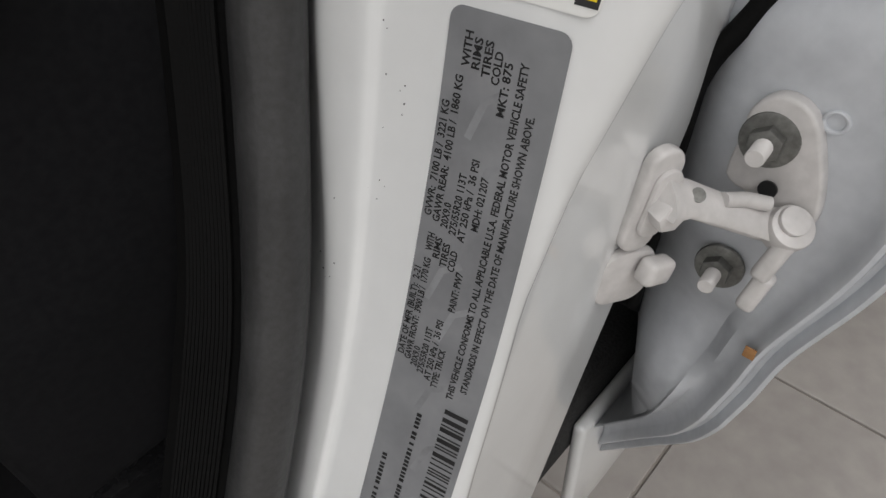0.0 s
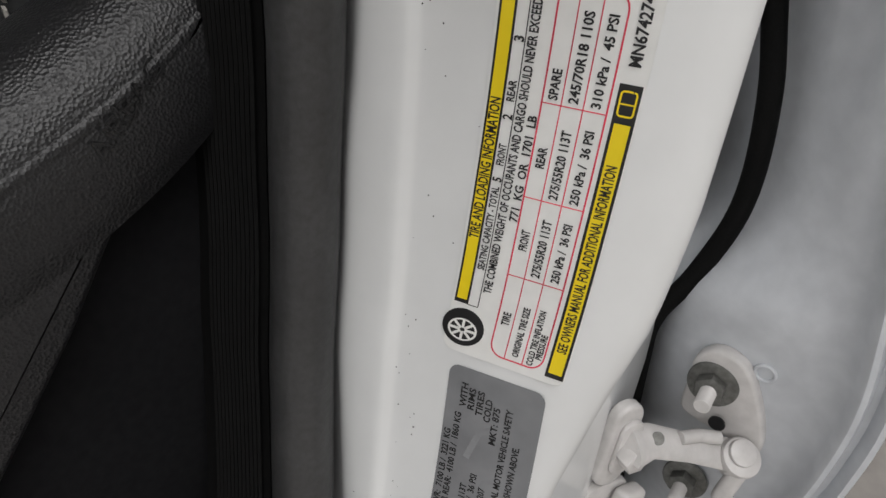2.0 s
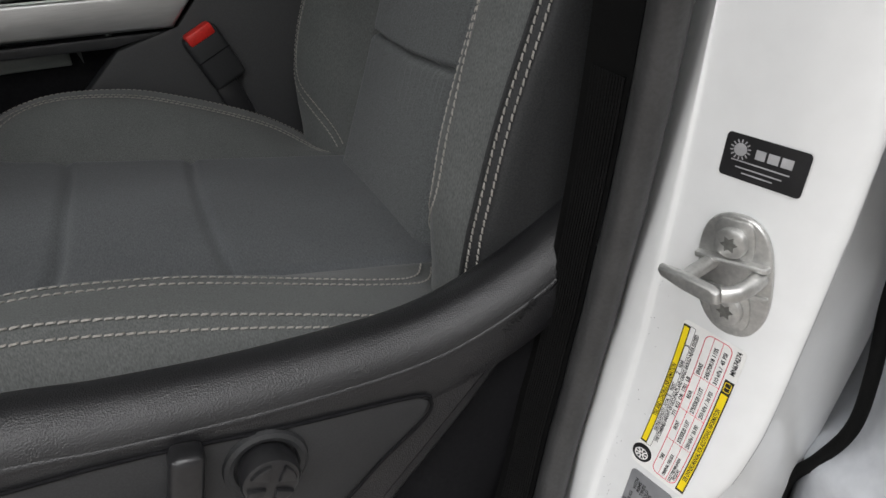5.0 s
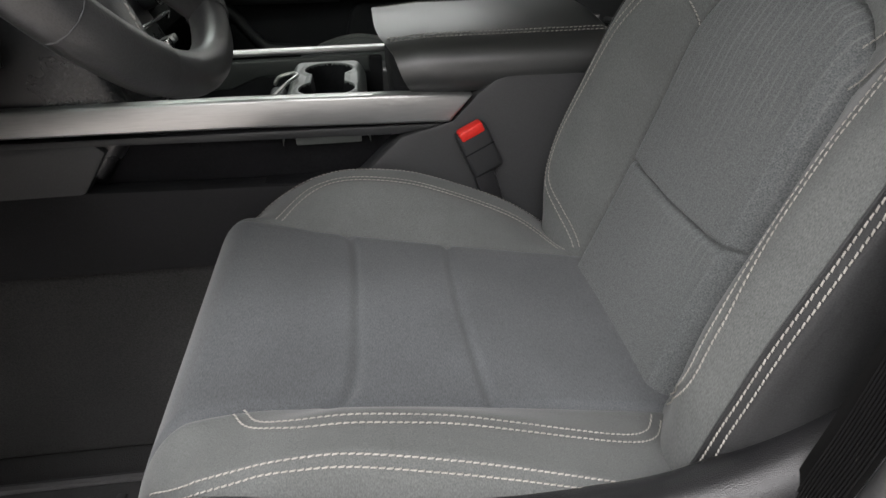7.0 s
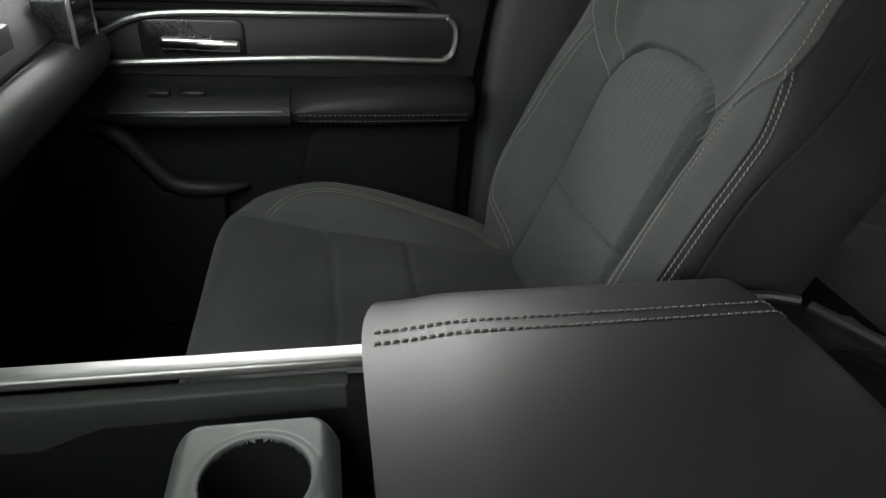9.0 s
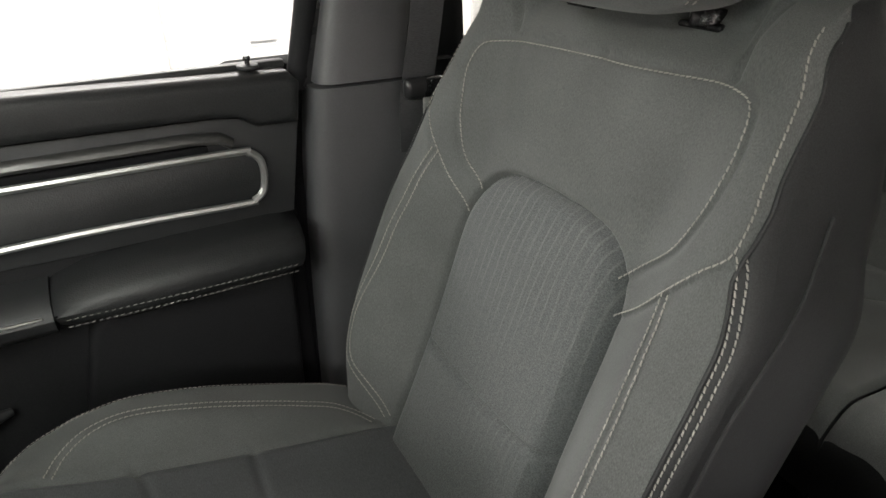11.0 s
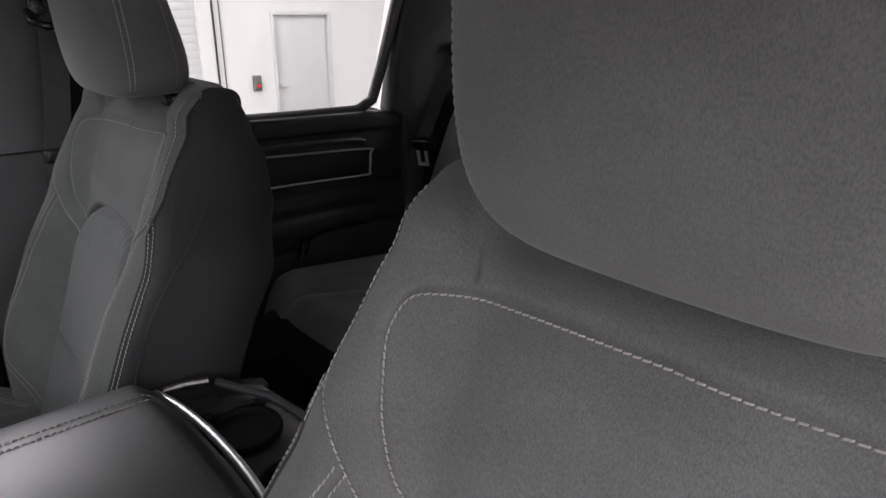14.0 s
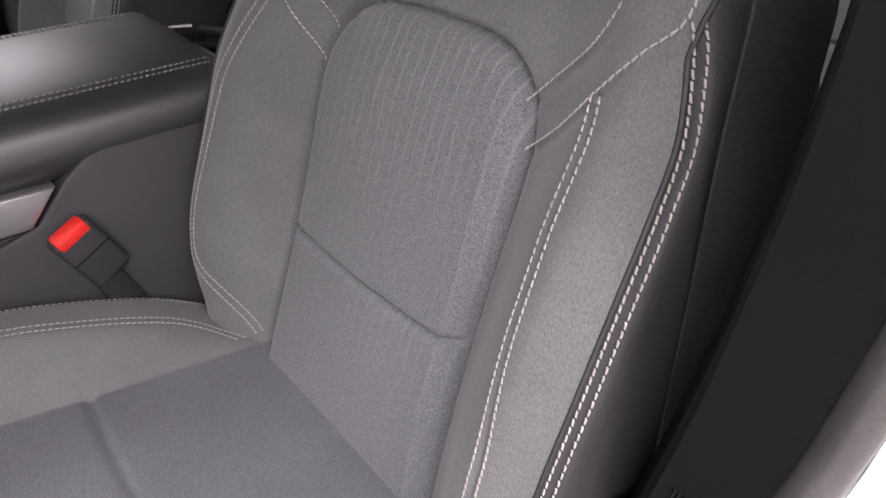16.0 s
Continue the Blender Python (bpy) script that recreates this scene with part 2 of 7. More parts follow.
def ribbed_fabric():
    """Charcoal cloth with broken, wavering pale ribs that run up the seat."""
    m, nt, b = nodes_of("ribbed_insert_fabric")
    n, lk = nt.nodes, nt.links
    co = n.new("ShaderNodeTexCoord")
    wave = n.new("ShaderNodeTexWave")
    wave.wave_type, wave.bands_direction, wave.wave_profile = "BANDS", "Y", "SIN"
    for key, v in (("Scale", 27.0), ("Distortion", 2.6), ("Detail", 2.0), ("Detail Scale", 1.6)):
        wave.inputs[key].default_value = v
    mp = n.new("ShaderNodeMapping")
    mp.inputs["Scale"].default_value = (0.12, 1, 0.22)
    lk.new(co.outputs["Object"], mp.inputs["Vector"])
    lk.new(mp.outputs["Vector"], wave.inputs["Vector"])
    gate = n.new("ShaderNodeTexNoise")
    gate.inputs["Scale"].default_value, gate.inputs["Detail"].default_value = 16.0, 2.0
    lk.new(co.outputs["Object"], gate.inputs["Vector"])
    g2 = n.new("ShaderNodeMapRange")
    g2.inputs["From Min"].default_value, g2.inputs["From Max"].default_value = 0.30, 0.62
    lk.new(gate.outputs["Fac"], g2.inputs["Value"])
    sharp = n.new("ShaderNodeMapRange")
    sharp.inputs["From Min"].default_value, sharp.inputs["From Max"].default_value = 0.84, 0.99
    lk.new(wave.outputs["Fac"], sharp.inputs["Value"])
    rib = n.new("ShaderNodeMath")
    rib.operation = "MULTIPLY"
    lk.new(sharp.outputs["Result"], rib.inputs[0])
    # the woven ribs stand out at the top of each panel and fade below
    sep = n.new("ShaderNodeSeparateXYZ")
    lk.new(co.outputs["Object"], sep.inputs["Vector"])
    fade = n.new("ShaderNodeValToRGB")
    fade.color_ramp.elements[0].position, fade.color_ramp.elements[0].color = 0.0, (0.02, 0.02, 0.02, 1)
    fade.color_ramp.elements[1].position, fade.color_ramp.elements[1].color = 1.0, (1, 1, 1, 1)
    for pos, v in ((0.30, 0.12), (0.43, 0.45), (0.448, 0.45), (0.449, 0.16), (0.62, 0.34), (0.80, 1.0)):
        fade.color_ramp.elements.new(pos).color = (v, v, v, 1)
    span = n.new("ShaderNodeMapRange")
    span.inputs["From Min"].default_value, span.inputs["From Max"].default_value = 0.98, 1.38
    lk.new(sep.outputs["Z"], span.inputs["Value"])
    lk.new(span.outputs["Result"], fade.inputs["Fac"])
    both = n.new("ShaderNodeMath")
    both.operation = "MULTIPLY"
    lk.new(fade.outputs["Color"], both.inputs[0])
    lk.new(g2.outputs["Result"], both.inputs[1])
    lk.new(both.outputs["Value"], rib.inputs[1])
    fine = n.new("ShaderNodeTexNoise")
    fine.inputs["Scale"].default_value, fine.inputs["Detail"].default_value = 800.0, 3.0
    lk.new(co.outputs["Object"], fine.inputs["Vector"])
    fr = n.new("ShaderNodeMapRange")
    fr.inputs["From Min"].default_value, fr.inputs["From Max"].default_value = 0.34, 0.68
    lk.new(fine.outputs["Fac"], fr.inputs["Value"])
    base = n.new("ShaderNodeMix")
    base.data_type = "RGBA"
    base.inputs["A"].default_value, base.inputs["B"].default_value = (0.056, 0.060, 0.061, 1), (0.125, 0.132, 0.133, 1)
    lk.new(fr.outputs["Result"], base.inputs["Factor"])
    mix = n.new("ShaderNodeMix")
    mix.data_type = "RGBA"
    # the pale rib colour also carries the sheen of the pile
    mix.inputs["B"].default_value = (0.26, 0.265, 0.26, 1)
    half = n.new("ShaderNodeMath")
    half.operation = "MULTIPLY"
    half.inputs[1].default_value = 0.20
    lk.new(rib.outputs["Value"], half.inputs[0])
    lk.new(half.outputs["Value"], mix.inputs["Factor"])
    lk.new(base.outputs["Result"], mix.inputs["A"])
    lk.new(mix.outputs["Result"], b.inputs["Base Color"])
    add = n.new("ShaderNodeMath")
    add.operation = "MULTIPLY_ADD"
    add.inputs[1].default_value = 0.9
    lk.new(rib.outputs["Value"], add.inputs[0])
    lk.new(fine.outputs["Fac"], add.inputs[2])
    bp = n.new("ShaderNodeBump")
    bp.inputs["Strength"].default_value, bp.inputs["Distance"].default_value = 0.5, 0.0009
    lk.new(add.outputs["Value"], bp.inputs["Height"])
    lk.new(bp.outputs["Normal"], b.inputs["Normal"])
    b.inputs["Roughness"].default_value = 0.9
    b.inputs["Sheen Weight"].default_value = 0.15
    b.inputs["Specular IOR Level"].default_value = 0.25
    return m


RIBBED = ribbed_fabric()


def glass(name, tint, gloss=0.06):
    m, nt, b = nodes_of(name)
    n, lk = nt.nodes, nt.links
    clear, shine, mix = n.new("ShaderNodeBsdfTransparent"), n.new("ShaderNodeBsdfGlossy"), n.new("ShaderNodeMixShader")
    clear.inputs["Color"].default_value = (*tint, 1)
    shine.inputs["Roughness"].default_value = 0.02
    mix.inputs["Fac"].default_value = gloss
    lk.new(clear.outputs["BSDF"], mix.inputs[1])
    lk.new(shine.outputs["BSDF"], mix.inputs[2])
    lk.new(mix.outputs["Shader"], n["Material Output"].inputs["Surface"])
    return m


# Tint deepened to cut the front lamps' light inside the cab.
SCREEN = glass("tinted_windscreen_glass", (0.66, 0.70, 0.68), 0.04)
GLASS = glass("clear_window_glass", (0.84, 0.86, 0.85), 0.04)
TINTED = glass("grey_tinted_glass", (0.86, 0.88, 0.86), 0.04)


def glow(name, colour, strength):
    m, nt, b = nodes_of(name)
    b.inputs["Emission Color"].default_value = (*colour, 1)
    b.inputs["Emission Strength"].default_value = strength
    return m


# Glow for the added ceiling panels.
LAMP_GLOW = glow("lit_diffuser", (1, 0.985, 0.95), 1.7)

# ---- mesh helpers ----


def mesh_object(name, bm, material, smooth=True):
    me = bpy.data.meshes.new(name)
    bmesh.ops.recalc_face_normals(bm, faces=bm.faces)
    bm.to_mesh(me)
    bm.free()
    me.materials.append(material)
    if smooth:
        me.polygons.foreach_set("use_smooth", [True] * len(me.polygons))
        me.set_sharp_from_angle(angle=radians(38))
    return new(name, me)


def part(name, bm, material, parent, label="", smooth=True):
    ob = mesh_object(name, bm, material, smooth)
    if parent is not None:
        ob.parent = parent
    if label:
        ob["label"] = label
    return ob


def thing(name, label, category, at=(0, 0, 0), group="", kind=""):
    ob = new(name)
    ob.empty_display_size = 0.05
    ob.matrix_world = pose(*at)
    return tagged(ob, label, category, group, kind)


def structure(name, bm, material, label="", smooth=True):
    return tagged(mesh_object(name, bm, material, smooth), label, "", "", "structure")


def rbox(lo, hi, r=0.004, seg=2):
    bm = bmesh.new()
    bmesh.ops.create_cube(bm, size=1)
    for v in bm.verts:
        v.co = Vector([lo[i] + (v.co[i] + 0.5) * (hi[i] - lo[i]) for i in range(3)])
    if r > 0:
        r = min(r, 0.49 * min(abs(hi[i] - lo[i]) for i in range(3)))
        bmesh.ops.bevel(bm, geom=list(bm.edges), offset=r, segments=seg, profile=0.5, affect="EDGES")
    return bm


def turned(bm, m):
    bmesh.ops.transform(bm, matrix=m, verts=bm.verts)
    return bm


def prism(poly, axis, a, b, r=0.003, seg=2):
    """A polygon in the two other axes, pulled along an axis from a to b, with its rims rounded."""
    bm = bmesh.new()
    n = "xyz".index(axis)

    def at(p, w):
        c = list(p)
        c.insert(n, w)
        return Vector(c)
    low = [bm.verts.new(at(p, a)) for p in poly]
    high = [bm.verts.new(at(p, b)) for p in poly]
    bm.faces.new(low)
    bm.faces.new(high)
    for i in range(len(poly)):
        j = (i + 1) % len(poly)
        bm.faces.new((low[i], low[j], high[j], high[i]))
    bmesh.ops.recalc_face_normals(bm, faces=bm.faces)
    if r > 0:
        rims = [e for e in bm.edges if abs(e.verts[0].co[n] - e.verts[1].co[n]) < 1e-7]
        bmesh.ops.bevel(bm, geom=rims, offset=r, segments=seg, profile=0.5, affect="EDGES", clamp_overlap=True)
    return bm


def softened(poly, times=2):
    """The polygon with its corners cut, and cut again."""
    for _ in range(times):
        poly = [(a[0] * w + b[0] * (1 - w), a[1] * w + b[1] * (1 - w)) for a, b in zip(poly, poly[1:] + poly[:1]) for w in (0.75, 0.25)]
    return poly


def loft(rings, closed=True, caps=True):
    bm = bmesh.new()
    rows = [[bm.verts.new(p) for p in ring] for ring in rings]
    m = len(rows[0])
    for a, b in zip(rows, rows[1:]):
        for i in range(m if closed else m - 1):
            j = (i + 1) % m
            bm.faces.new((a[i], a[j], b[j], b[i]))
    if closed and caps:
        bm.faces.new(rows[0])
        bm.faces.new(rows[-1])
    return bm


def tube(points, radius, seg=8, closed=False, flat=1.0):
    """A round bar along points; flat squeezes its section."""
    pts = [Vector(p) for p in points]
    n = len(pts)
    rings = []
    side = None
    for i, p in enumerate(pts):
        a = pts[(i - 1) % n] if closed or i > 0 else pts[i]
        b = pts[(i + 1) % n] if closed or i < n - 1 else pts[i]
        d = (b - a).normalized()
        if side is None:
            side = d.orthogonal().normalized()
        side = (side - d * side.dot(d)).normalized()
        up = d.cross(side)
        rad = radius[i] if isinstance(radius, (list, tuple)) else radius
        rings.append([p + rad * (math.cos(t) * side + flat * math.sin(t) * up) for t in [2 * math.pi * k / seg for k in range(seg)]])
    if closed:
        rings.append(rings[0])
        bm = loft(rings, True, False)
        bmesh.ops.remove_doubles(bm, verts=bm.verts, dist=1e-6)
        return bm
    return loft(rings)


def cyl(centre, direction, r, h, seg=24, bevel=0.0, r2=None):
    bm = bmesh.new()
    bmesh.ops.create_cone(bm, cap_ends=True, segments=seg, radius1=r, radius2=r if r2 is None else r2, depth=h)
    if bevel:
        rims = [e for e in bm.edges if abs(e.verts[0].co.z - e.verts[1].co.z) < 1e-7]
        bmesh.ops.bevel(bm, geom=rims, offset=bevel, segments=2, profile=0.5, affect="EDGES")
    q = Vector(direction).to_track_quat("Z", "Y").to_matrix().to_4x4()
    return turned(bm, Matrix.Translation(centre) @ q)


def join(*bms):
    out = bmesh.new()
    for b in bms:
        me = bpy.data.meshes.new("tmp")
        b.to_mesh(me)
        b.free()
        out.from_mesh(me)
        bpy.data.meshes.remove(me)
    return out


def grid(fn, us, vs):
    bm = bmesh.new()
    rows = [[bm.verts.new(fn(u, v)) for u in us] for v in vs]
    for a, b in zip(rows, rows[1:]):
        for i in range(len(us) - 1):
            bm.faces.new((a[i], a[i + 1], b[i + 1], b[i]))
    return bm


def spline(points, n=12):
    """A smooth line through points of any dimension."""
    pts = [np.array(p, float) for p in points]
    pts = [2 * pts[0] - pts[1]] + pts + [2 * pts[-1] - pts[-2]]
    out = []
    for a, b, c, d in zip(pts, pts[1:], pts[2:], pts[3:]):
        for k in range(n):
            t = k / n
            out.append(0.5 * (2 * b + (c - a) * t + (2 * a - 5 * b + 4 * c - d) * t * t + (3 * b - a - 3 * c + d) * t ** 3))
    out.append(pts[-2])
    return out


def even(line, step):
    """Points at even steps along a line."""
    line = np.array(line, float)
    d = np.r_[0, np.cumsum(np.linalg.norm(np.diff(line, axis=0), axis=1))]
    at = np.arange(0, d[-1], step)
    return np.stack([np.interp(at, d, line[:, k]) for k in range(line.shape[1])], 1)


def smooth(a, b, x):
    t = np.clip((np.asarray(x, float) - a) / (b - a), 0, 1)
    return t * t * (3 - 2 * t)


def stitches(line3, normals, length=0.0046, gap=0.0008, width=0.00105):
    """Thread stitches laid on a line in space: short rounded bars, each a little askew."""
    rng = random.Random(len(line3))
    line3 = np.array(line3, float)
    d = np.r_[0, np.cumsum(np.linalg.norm(np.diff(line3, axis=0), axis=1))]

    def at(t):
        return Vector([np.interp(t, d, line3[:, k]) for k in range(3)])
    normals = np.array(normals, float)
    bm = bmesh.new()
    t = gap
    while t + length < d[-1]:
        a, b = at(t), at(t + length)
        nn = Vector([np.interp(t, d, normals[:, k]) for k in range(3)]).normalized()
        run = (b - a).normalized()
        w = run.cross(nn).normalized() * width * 0.5
        skew = w * rng.uniform(0.5, 1.1)
        mid = (a + b) / 2 + nn * width * 0.75
        a2, b2 = a + skew, b - skew
        vs = [bm.verts.new(p) for p in (a2 - w, a2 + w, mid + w - run * length * 0.28, mid - w - run * length * 0.28,
                                        mid + w + run * length * 0.28, mid - w + run * length * 0.28, b2 + w, b2 - w)]
        bm.faces.new((vs[0], vs[1], vs[2], vs[3]))
        bm.faces.new((vs[3], vs[2], vs[4], vs[5]))
        bm.faces.new((vs[5], vs[4], vs[6], vs[7]))
        bm.faces.new((vs[0], vs[3], vs[5], vs[7]))
        bm.faces.new((vs[1], vs[6], vs[4], vs[2]))
        t += length + gap
    return bm

# ---- showroom ----
ROOM = (-9.0, 9.0, -7.0, 7.0, 4.0)
x0, x1, y0, y1, top = ROOM
structure("ground", rbox((x0, y0, -0.12), (x1, y1, -0.006), 0), GROUT, "grey grout bed under the showroom tiles", False)
structure("wall_west", rbox((x0 - 0.2, y0 - 0.2, -0.12), (x0, y1 + 0.2, top), 0), WALL, "plain white showroom wall", False)
structure("wall_south", rbox((x0, y0 - 0.2, -0.12), (x1, y0, top), 0), WALL, "plain white showroom wall", False)
structure("ceiling", rbox((x0 - 0.2, y0 - 0.2, top), (x1 + 0.2, y1 + 0.2, top + 0.2), 0), WALL, "white showroom ceiling", False)


def wall_with_openings(name, axis, at, thick, lo, hi, height, holes, label):
    """A wall of blocks round rectangular openings (from, to, bottom, top), left to right."""
    bms = []
    cur = lo

    def block(a, b, c, d):
        if axis == "y":
            bms.append(rbox((a, at, c), (b, at + thick, d), 0))
        else:
            bms.append(rbox((at, a, c), (at + thick, b, d), 0))
    for a, b, c, d in holes:
        block(cur, a, -0.12, height)
        if c > 0:
            block(a, b, -0.12, c)
        block(a, b, d, height)
        cur = b
    block(cur, hi, -0.12, height)
    structure(name, join(*bms), WALL, label, False)


ROLL = (0.43, 2.95, 0.0, 3.0)
SIDE_DOOR = (3.83, 4.66, 0.0, 1.60)
wall_with_openings("wall_north", "y", y1, 0.2, x0, x1, top, [ROLL, SIDE_DOOR], "white showroom wall with a shutter and a door")
structure("wall_east", rbox((x1, y0, -0.12), (x1 + 0.2, y1, top), 0), WALL, "plain white showroom wall", False)


def shutter(name, axis, at, lo, hi, height, pitch, label):
    """A roller shutter of horizontal slats, each a part."""
    sh = thing(name, label, "roller shutter")
    n = int(height / pitch)
    for k in range(n):
        za, zb = k * pitch, (k + 1) * pitch - 0.0008
        if axis == "y":
            bm = rbox((lo, at, za), (hi, at + 0.03, zb), 0.0035, 2)
        else:
            bm = rbox((at, lo, za), (at + 0.03, hi, zb), 0.005, 2)
        part("slat", bm, METAL_DOOR, sh)
    return sh


shutter("roller_shutter", "y", y1 + 0.06, ROLL[0], ROLL[1], 3.0, 0.085, "white slatted roller shutter closed in the wall")

door = thing("service_door", "flat white metal service door with a lever handle", "door")
leaf = part("door_leaf", rbox((3.87, y1 + 0.05, 0.01), (4.62, y1 + 0.095, 1.56), 0.004), METAL_DOOR, door)
for a, b in (((3.832, y1 - 0.012, 0.0), (3.868, y1 + 0.1, 1.598)), ((4.622, y1 - 0.012, 0.0), (4.658, y1 + 0.1, 1.598)), ((3.832, y1 - 0.014, 1.562), (4.658, y1 + 0.1, 1.6))):
    part("door_frame", rbox(a, b, 0.004), METAL_DOOR, door)
part("lever_handle", join(cyl((3.93, y1 + 0.03, 0.72), (0, -1, 0), 0.024, 0.03, 16, 0.003), rbox((3.93, y1 + 0.005, 0.71), (4.02, y1 + 0.02, 0.728), 0.006)), STEEL, leaf)
for hz in (0.3, 0.95, 1.38):
    part("hinge", cyl((4.622, y1 + 0.03, hz), (0, 0, 1), 0.012, 0.11, 10), STEEL, door)

fix = thing("call_box", "small grey call box with a red lamp on the wall", "call box")
part("housing", rbox((3.53, y1 - 0.045, 0.70), (3.63, y1, 0.88), 0.008), STEEL_DARK, fix)
part("lamp", cyl((3.58, y1 - 0.052, 0.76), (0, -1, 0), 0.022, 0.02, 16, 0.004), RED, fix)
wall_box = thing("wall_switch", "small dark wall switch", "switch")
part("switch_plate", rbox((5.47, y1 - 0.02, 0.62), (5.51, y1, 0.74), 0.006), TRIM, wall_box)
pipe = thing("cable_conduit", "thin dark conduit running up the white wall", "conduit")
part("conduit", tube([(3.12, y1 - 0.012, 0.0), (3.12, y1 - 0.012, 2.0), (3.12, y1 - 0.012, top)], 0.012, 8), TRIM, pipe)
part("conduit", tube([(3.2, y1 - 0.010, 0.0), (3.2, y1 - 0.010, 2.0), (3.2, y1 - 0.010, top)], 0.008, 8), STEEL_DARK, pipe)
sign = thing("wall_sign", "pale framed notice board on the far wall", "notice board")
part("board", rbox((x1 - 0.03, 3.25, 0.795), (x1, 4.11, 1.14), 0.006), METAL_DOOR, sign)
part("sheet", rbox((x1 - 0.036, 3.28, 0.83), (x1 - 0.028, 4.08, 1.11), 0.002), PAPER, sign)
structure("wall_pier", rbox((x1 - 0.06, 4.82, -0.01), (x1, 5.08, top), 0.01), WALL, "narrow white wall pier")

# added ceiling panels that house the unseen lamps
for lx, ly, watts in LAMPS:
    lum = thing("added_light_panel", "wide white ceiling light panel, unseen, added for light", "ceiling light", (lx, ly, 0), "ceiling lights")
    part("frame", rbox((-1.58, -1.03, 3.96), (1.58, 1.03, 4.0), 0.01), METAL_DOOR, lum)
    part("diffuser", rbox((-1.5, -0.95, 3.945), (1.5, 0.95, 3.958), 0.0), LAMP_GLOW, lum)

# ---- cab shell ----
structure("floor", rbox((-1.25, -0.74, 0.56), (1.2, 0.80, 0.645), 0.01), CARPET, "charcoal carpeted cab floor")
structure("sill", rbox((-1.2, -0.80, 0.50), (0.03, -0.735, 0.66), 0.02, 3), WHITE_PAINT, "white painted door sill")
structure("sill", rbox((0.125, -0.752, 0.44), (0.95, -0.7405, 0.606), 0.005, 3), WHITE_PAINT, "white painted sill under the rear door")
structure("cab_underside", rbox((-1.4, -0.58, 0.42), (2.0, 0.70, 0.555), 0.02), DEEP, "dark underside of the cab")
structure("firewall", rbox((-1.33, -0.8, 0.56), (-1.22, 0.86, 1.3), 0.02), DEEP, "dark lining in front of the feet")
roof = structure("roof", rbox((-0.42, -0.72, 1.80), (1.27, 0.78, 1.86), 0.02, 3), WHITE_PAINT, "white painted cab roof")
structure("headliner", rbox((-0.40, -0.70, 1.775), (1.25, 0.76, 1.797), 0.01), HEADLINER, "pale grey cloth headliner")
# Added filler that blocks the bright slit between door and pillar.
structure("door_gap_filler", rbox((-0.10, 0.828, 0.60), (0.30, 0.88, 1.43), 0.01), DEEP, "dark filler added between the passenger side doors")
structure("back_panel", rbox((1.20, -0.74, 0.56), (1.30, 0.82, 1.44), 0.02), TRIM, "dark trim behind the rear seat")
for sgn, yy in ((1, 0.80), (-1, -0.74)):
    structure("a_pillar", tube([(-1.15, yy, 1.30), (-0.8, yy - sgn * 0.03, 1.55), (-0.4, yy - sgn * 0.08, 1.80)], 0.04, 8), TRIM, "dark windscreen pillar")
structure("windscreen", prism([(-1.18, 1.29), (-0.42, 1.80), (-0.42, 1.806), (-1.18, 1.296)], "y", -0.70, 0.76, 0), SCREEN, "lightly tinted sloping windscreen", False)
structure("bonnet", rbox((-2.5, -0.85, 0.9), (-1.28, 0.9, 1.27), 0.08, 4), WHITE_PAINT, "white painted bonnet")
structure("pickup_bed", rbox((1.33, -0.88, 0.6), (3.0, 0.93, 1.30), 0.05, 3), WHITE_PAINT, "white painted load bed")

# rear window: frame, three panes, slider bars, heater wires
rear_window = thing("rear_window", "sliding cab rear window with thin heater wires", "window", kind="structure")
outer = [(-0.70, 1.42), (0.735, 1.42), (0.785, 1.47), (0.76, 1.70), (0.71, 1.75), (-0.66, 1.75), (-0.71, 1.70), (-0.735, 1.47)]
inner = [(-0.67, 1.452), (0.705, 1.452), (0.745, 1.49), (0.725, 1.685), (0.69, 1.717), (-0.64, 1.717), (-0.675, 1.685), (-0.695, 1.49)]


def frame_band(outline, hole, axis, a, b):
    bm = bmesh.new()
    n = "xyz".index(axis)

    def at(p, w):
        c = list(p)
        c.insert(n, w)
        return Vector(c)
    rows = [[bm.verts.new(at(p, w)) for p in line] for line, w in ((outline, a), (hole, a), (hole, b), (outline, b))]
    for r in range(4):
        q = rows[(r + 1) % 4]
        for i in range(len(outline)):
            j = (i + 1) % len(outline)
            bm.faces.new((rows[r][i], rows[r][j], q[j], q[i]))
    return bm


part("window_frame", frame_band(outer, inner, "x", 1.235, 1.275), GLOSS_BLACK, rear_window)
for a, b in ((-0.69, -0.255), (-0.23, 0.305), (0.33, 0.74)):
    part("pane", rbox((1.252, a, 1.448), (1.256, b, 1.722), 0), TINTED, rear_window)
for yy in (-0.243, 0.318):
    part("slider_bar", rbox((1.24, yy - 0.012, 1.445), (1.266, yy + 0.012, 1.725), 0.004), GLOSS_BLACK, rear_window)
for k in range(11):
    zz = 1.478 + 0.0225 * k
    part("heater_wire", rbox((1.2495, -0.67, zz - 0.0006), (1.2515, 0.735, zz + 0.0006), 0), TRIM, rear_window, smooth=False)
# wall above and beside the rear window
structure("rear_header", rbox((1.20, -0.74, 1.745), (1.29, 0.80, 1.80), 0.01), TRIM, "dark trim over the rear window")
for a, b in (((1.0, 0.765), (1.235, 0.82)), ((1.0, -0.78), (1.235, -0.725))):
    structure("c_pillar", rbox((a[0] + 0.10, a[1], 1.545), (b[0] + 0.04, b[1], 1.80), 0.02, 3), PALE_TRIM, "pale grey rear corner trim")

# ---- front seats ----
OUTER_SIDE = -1
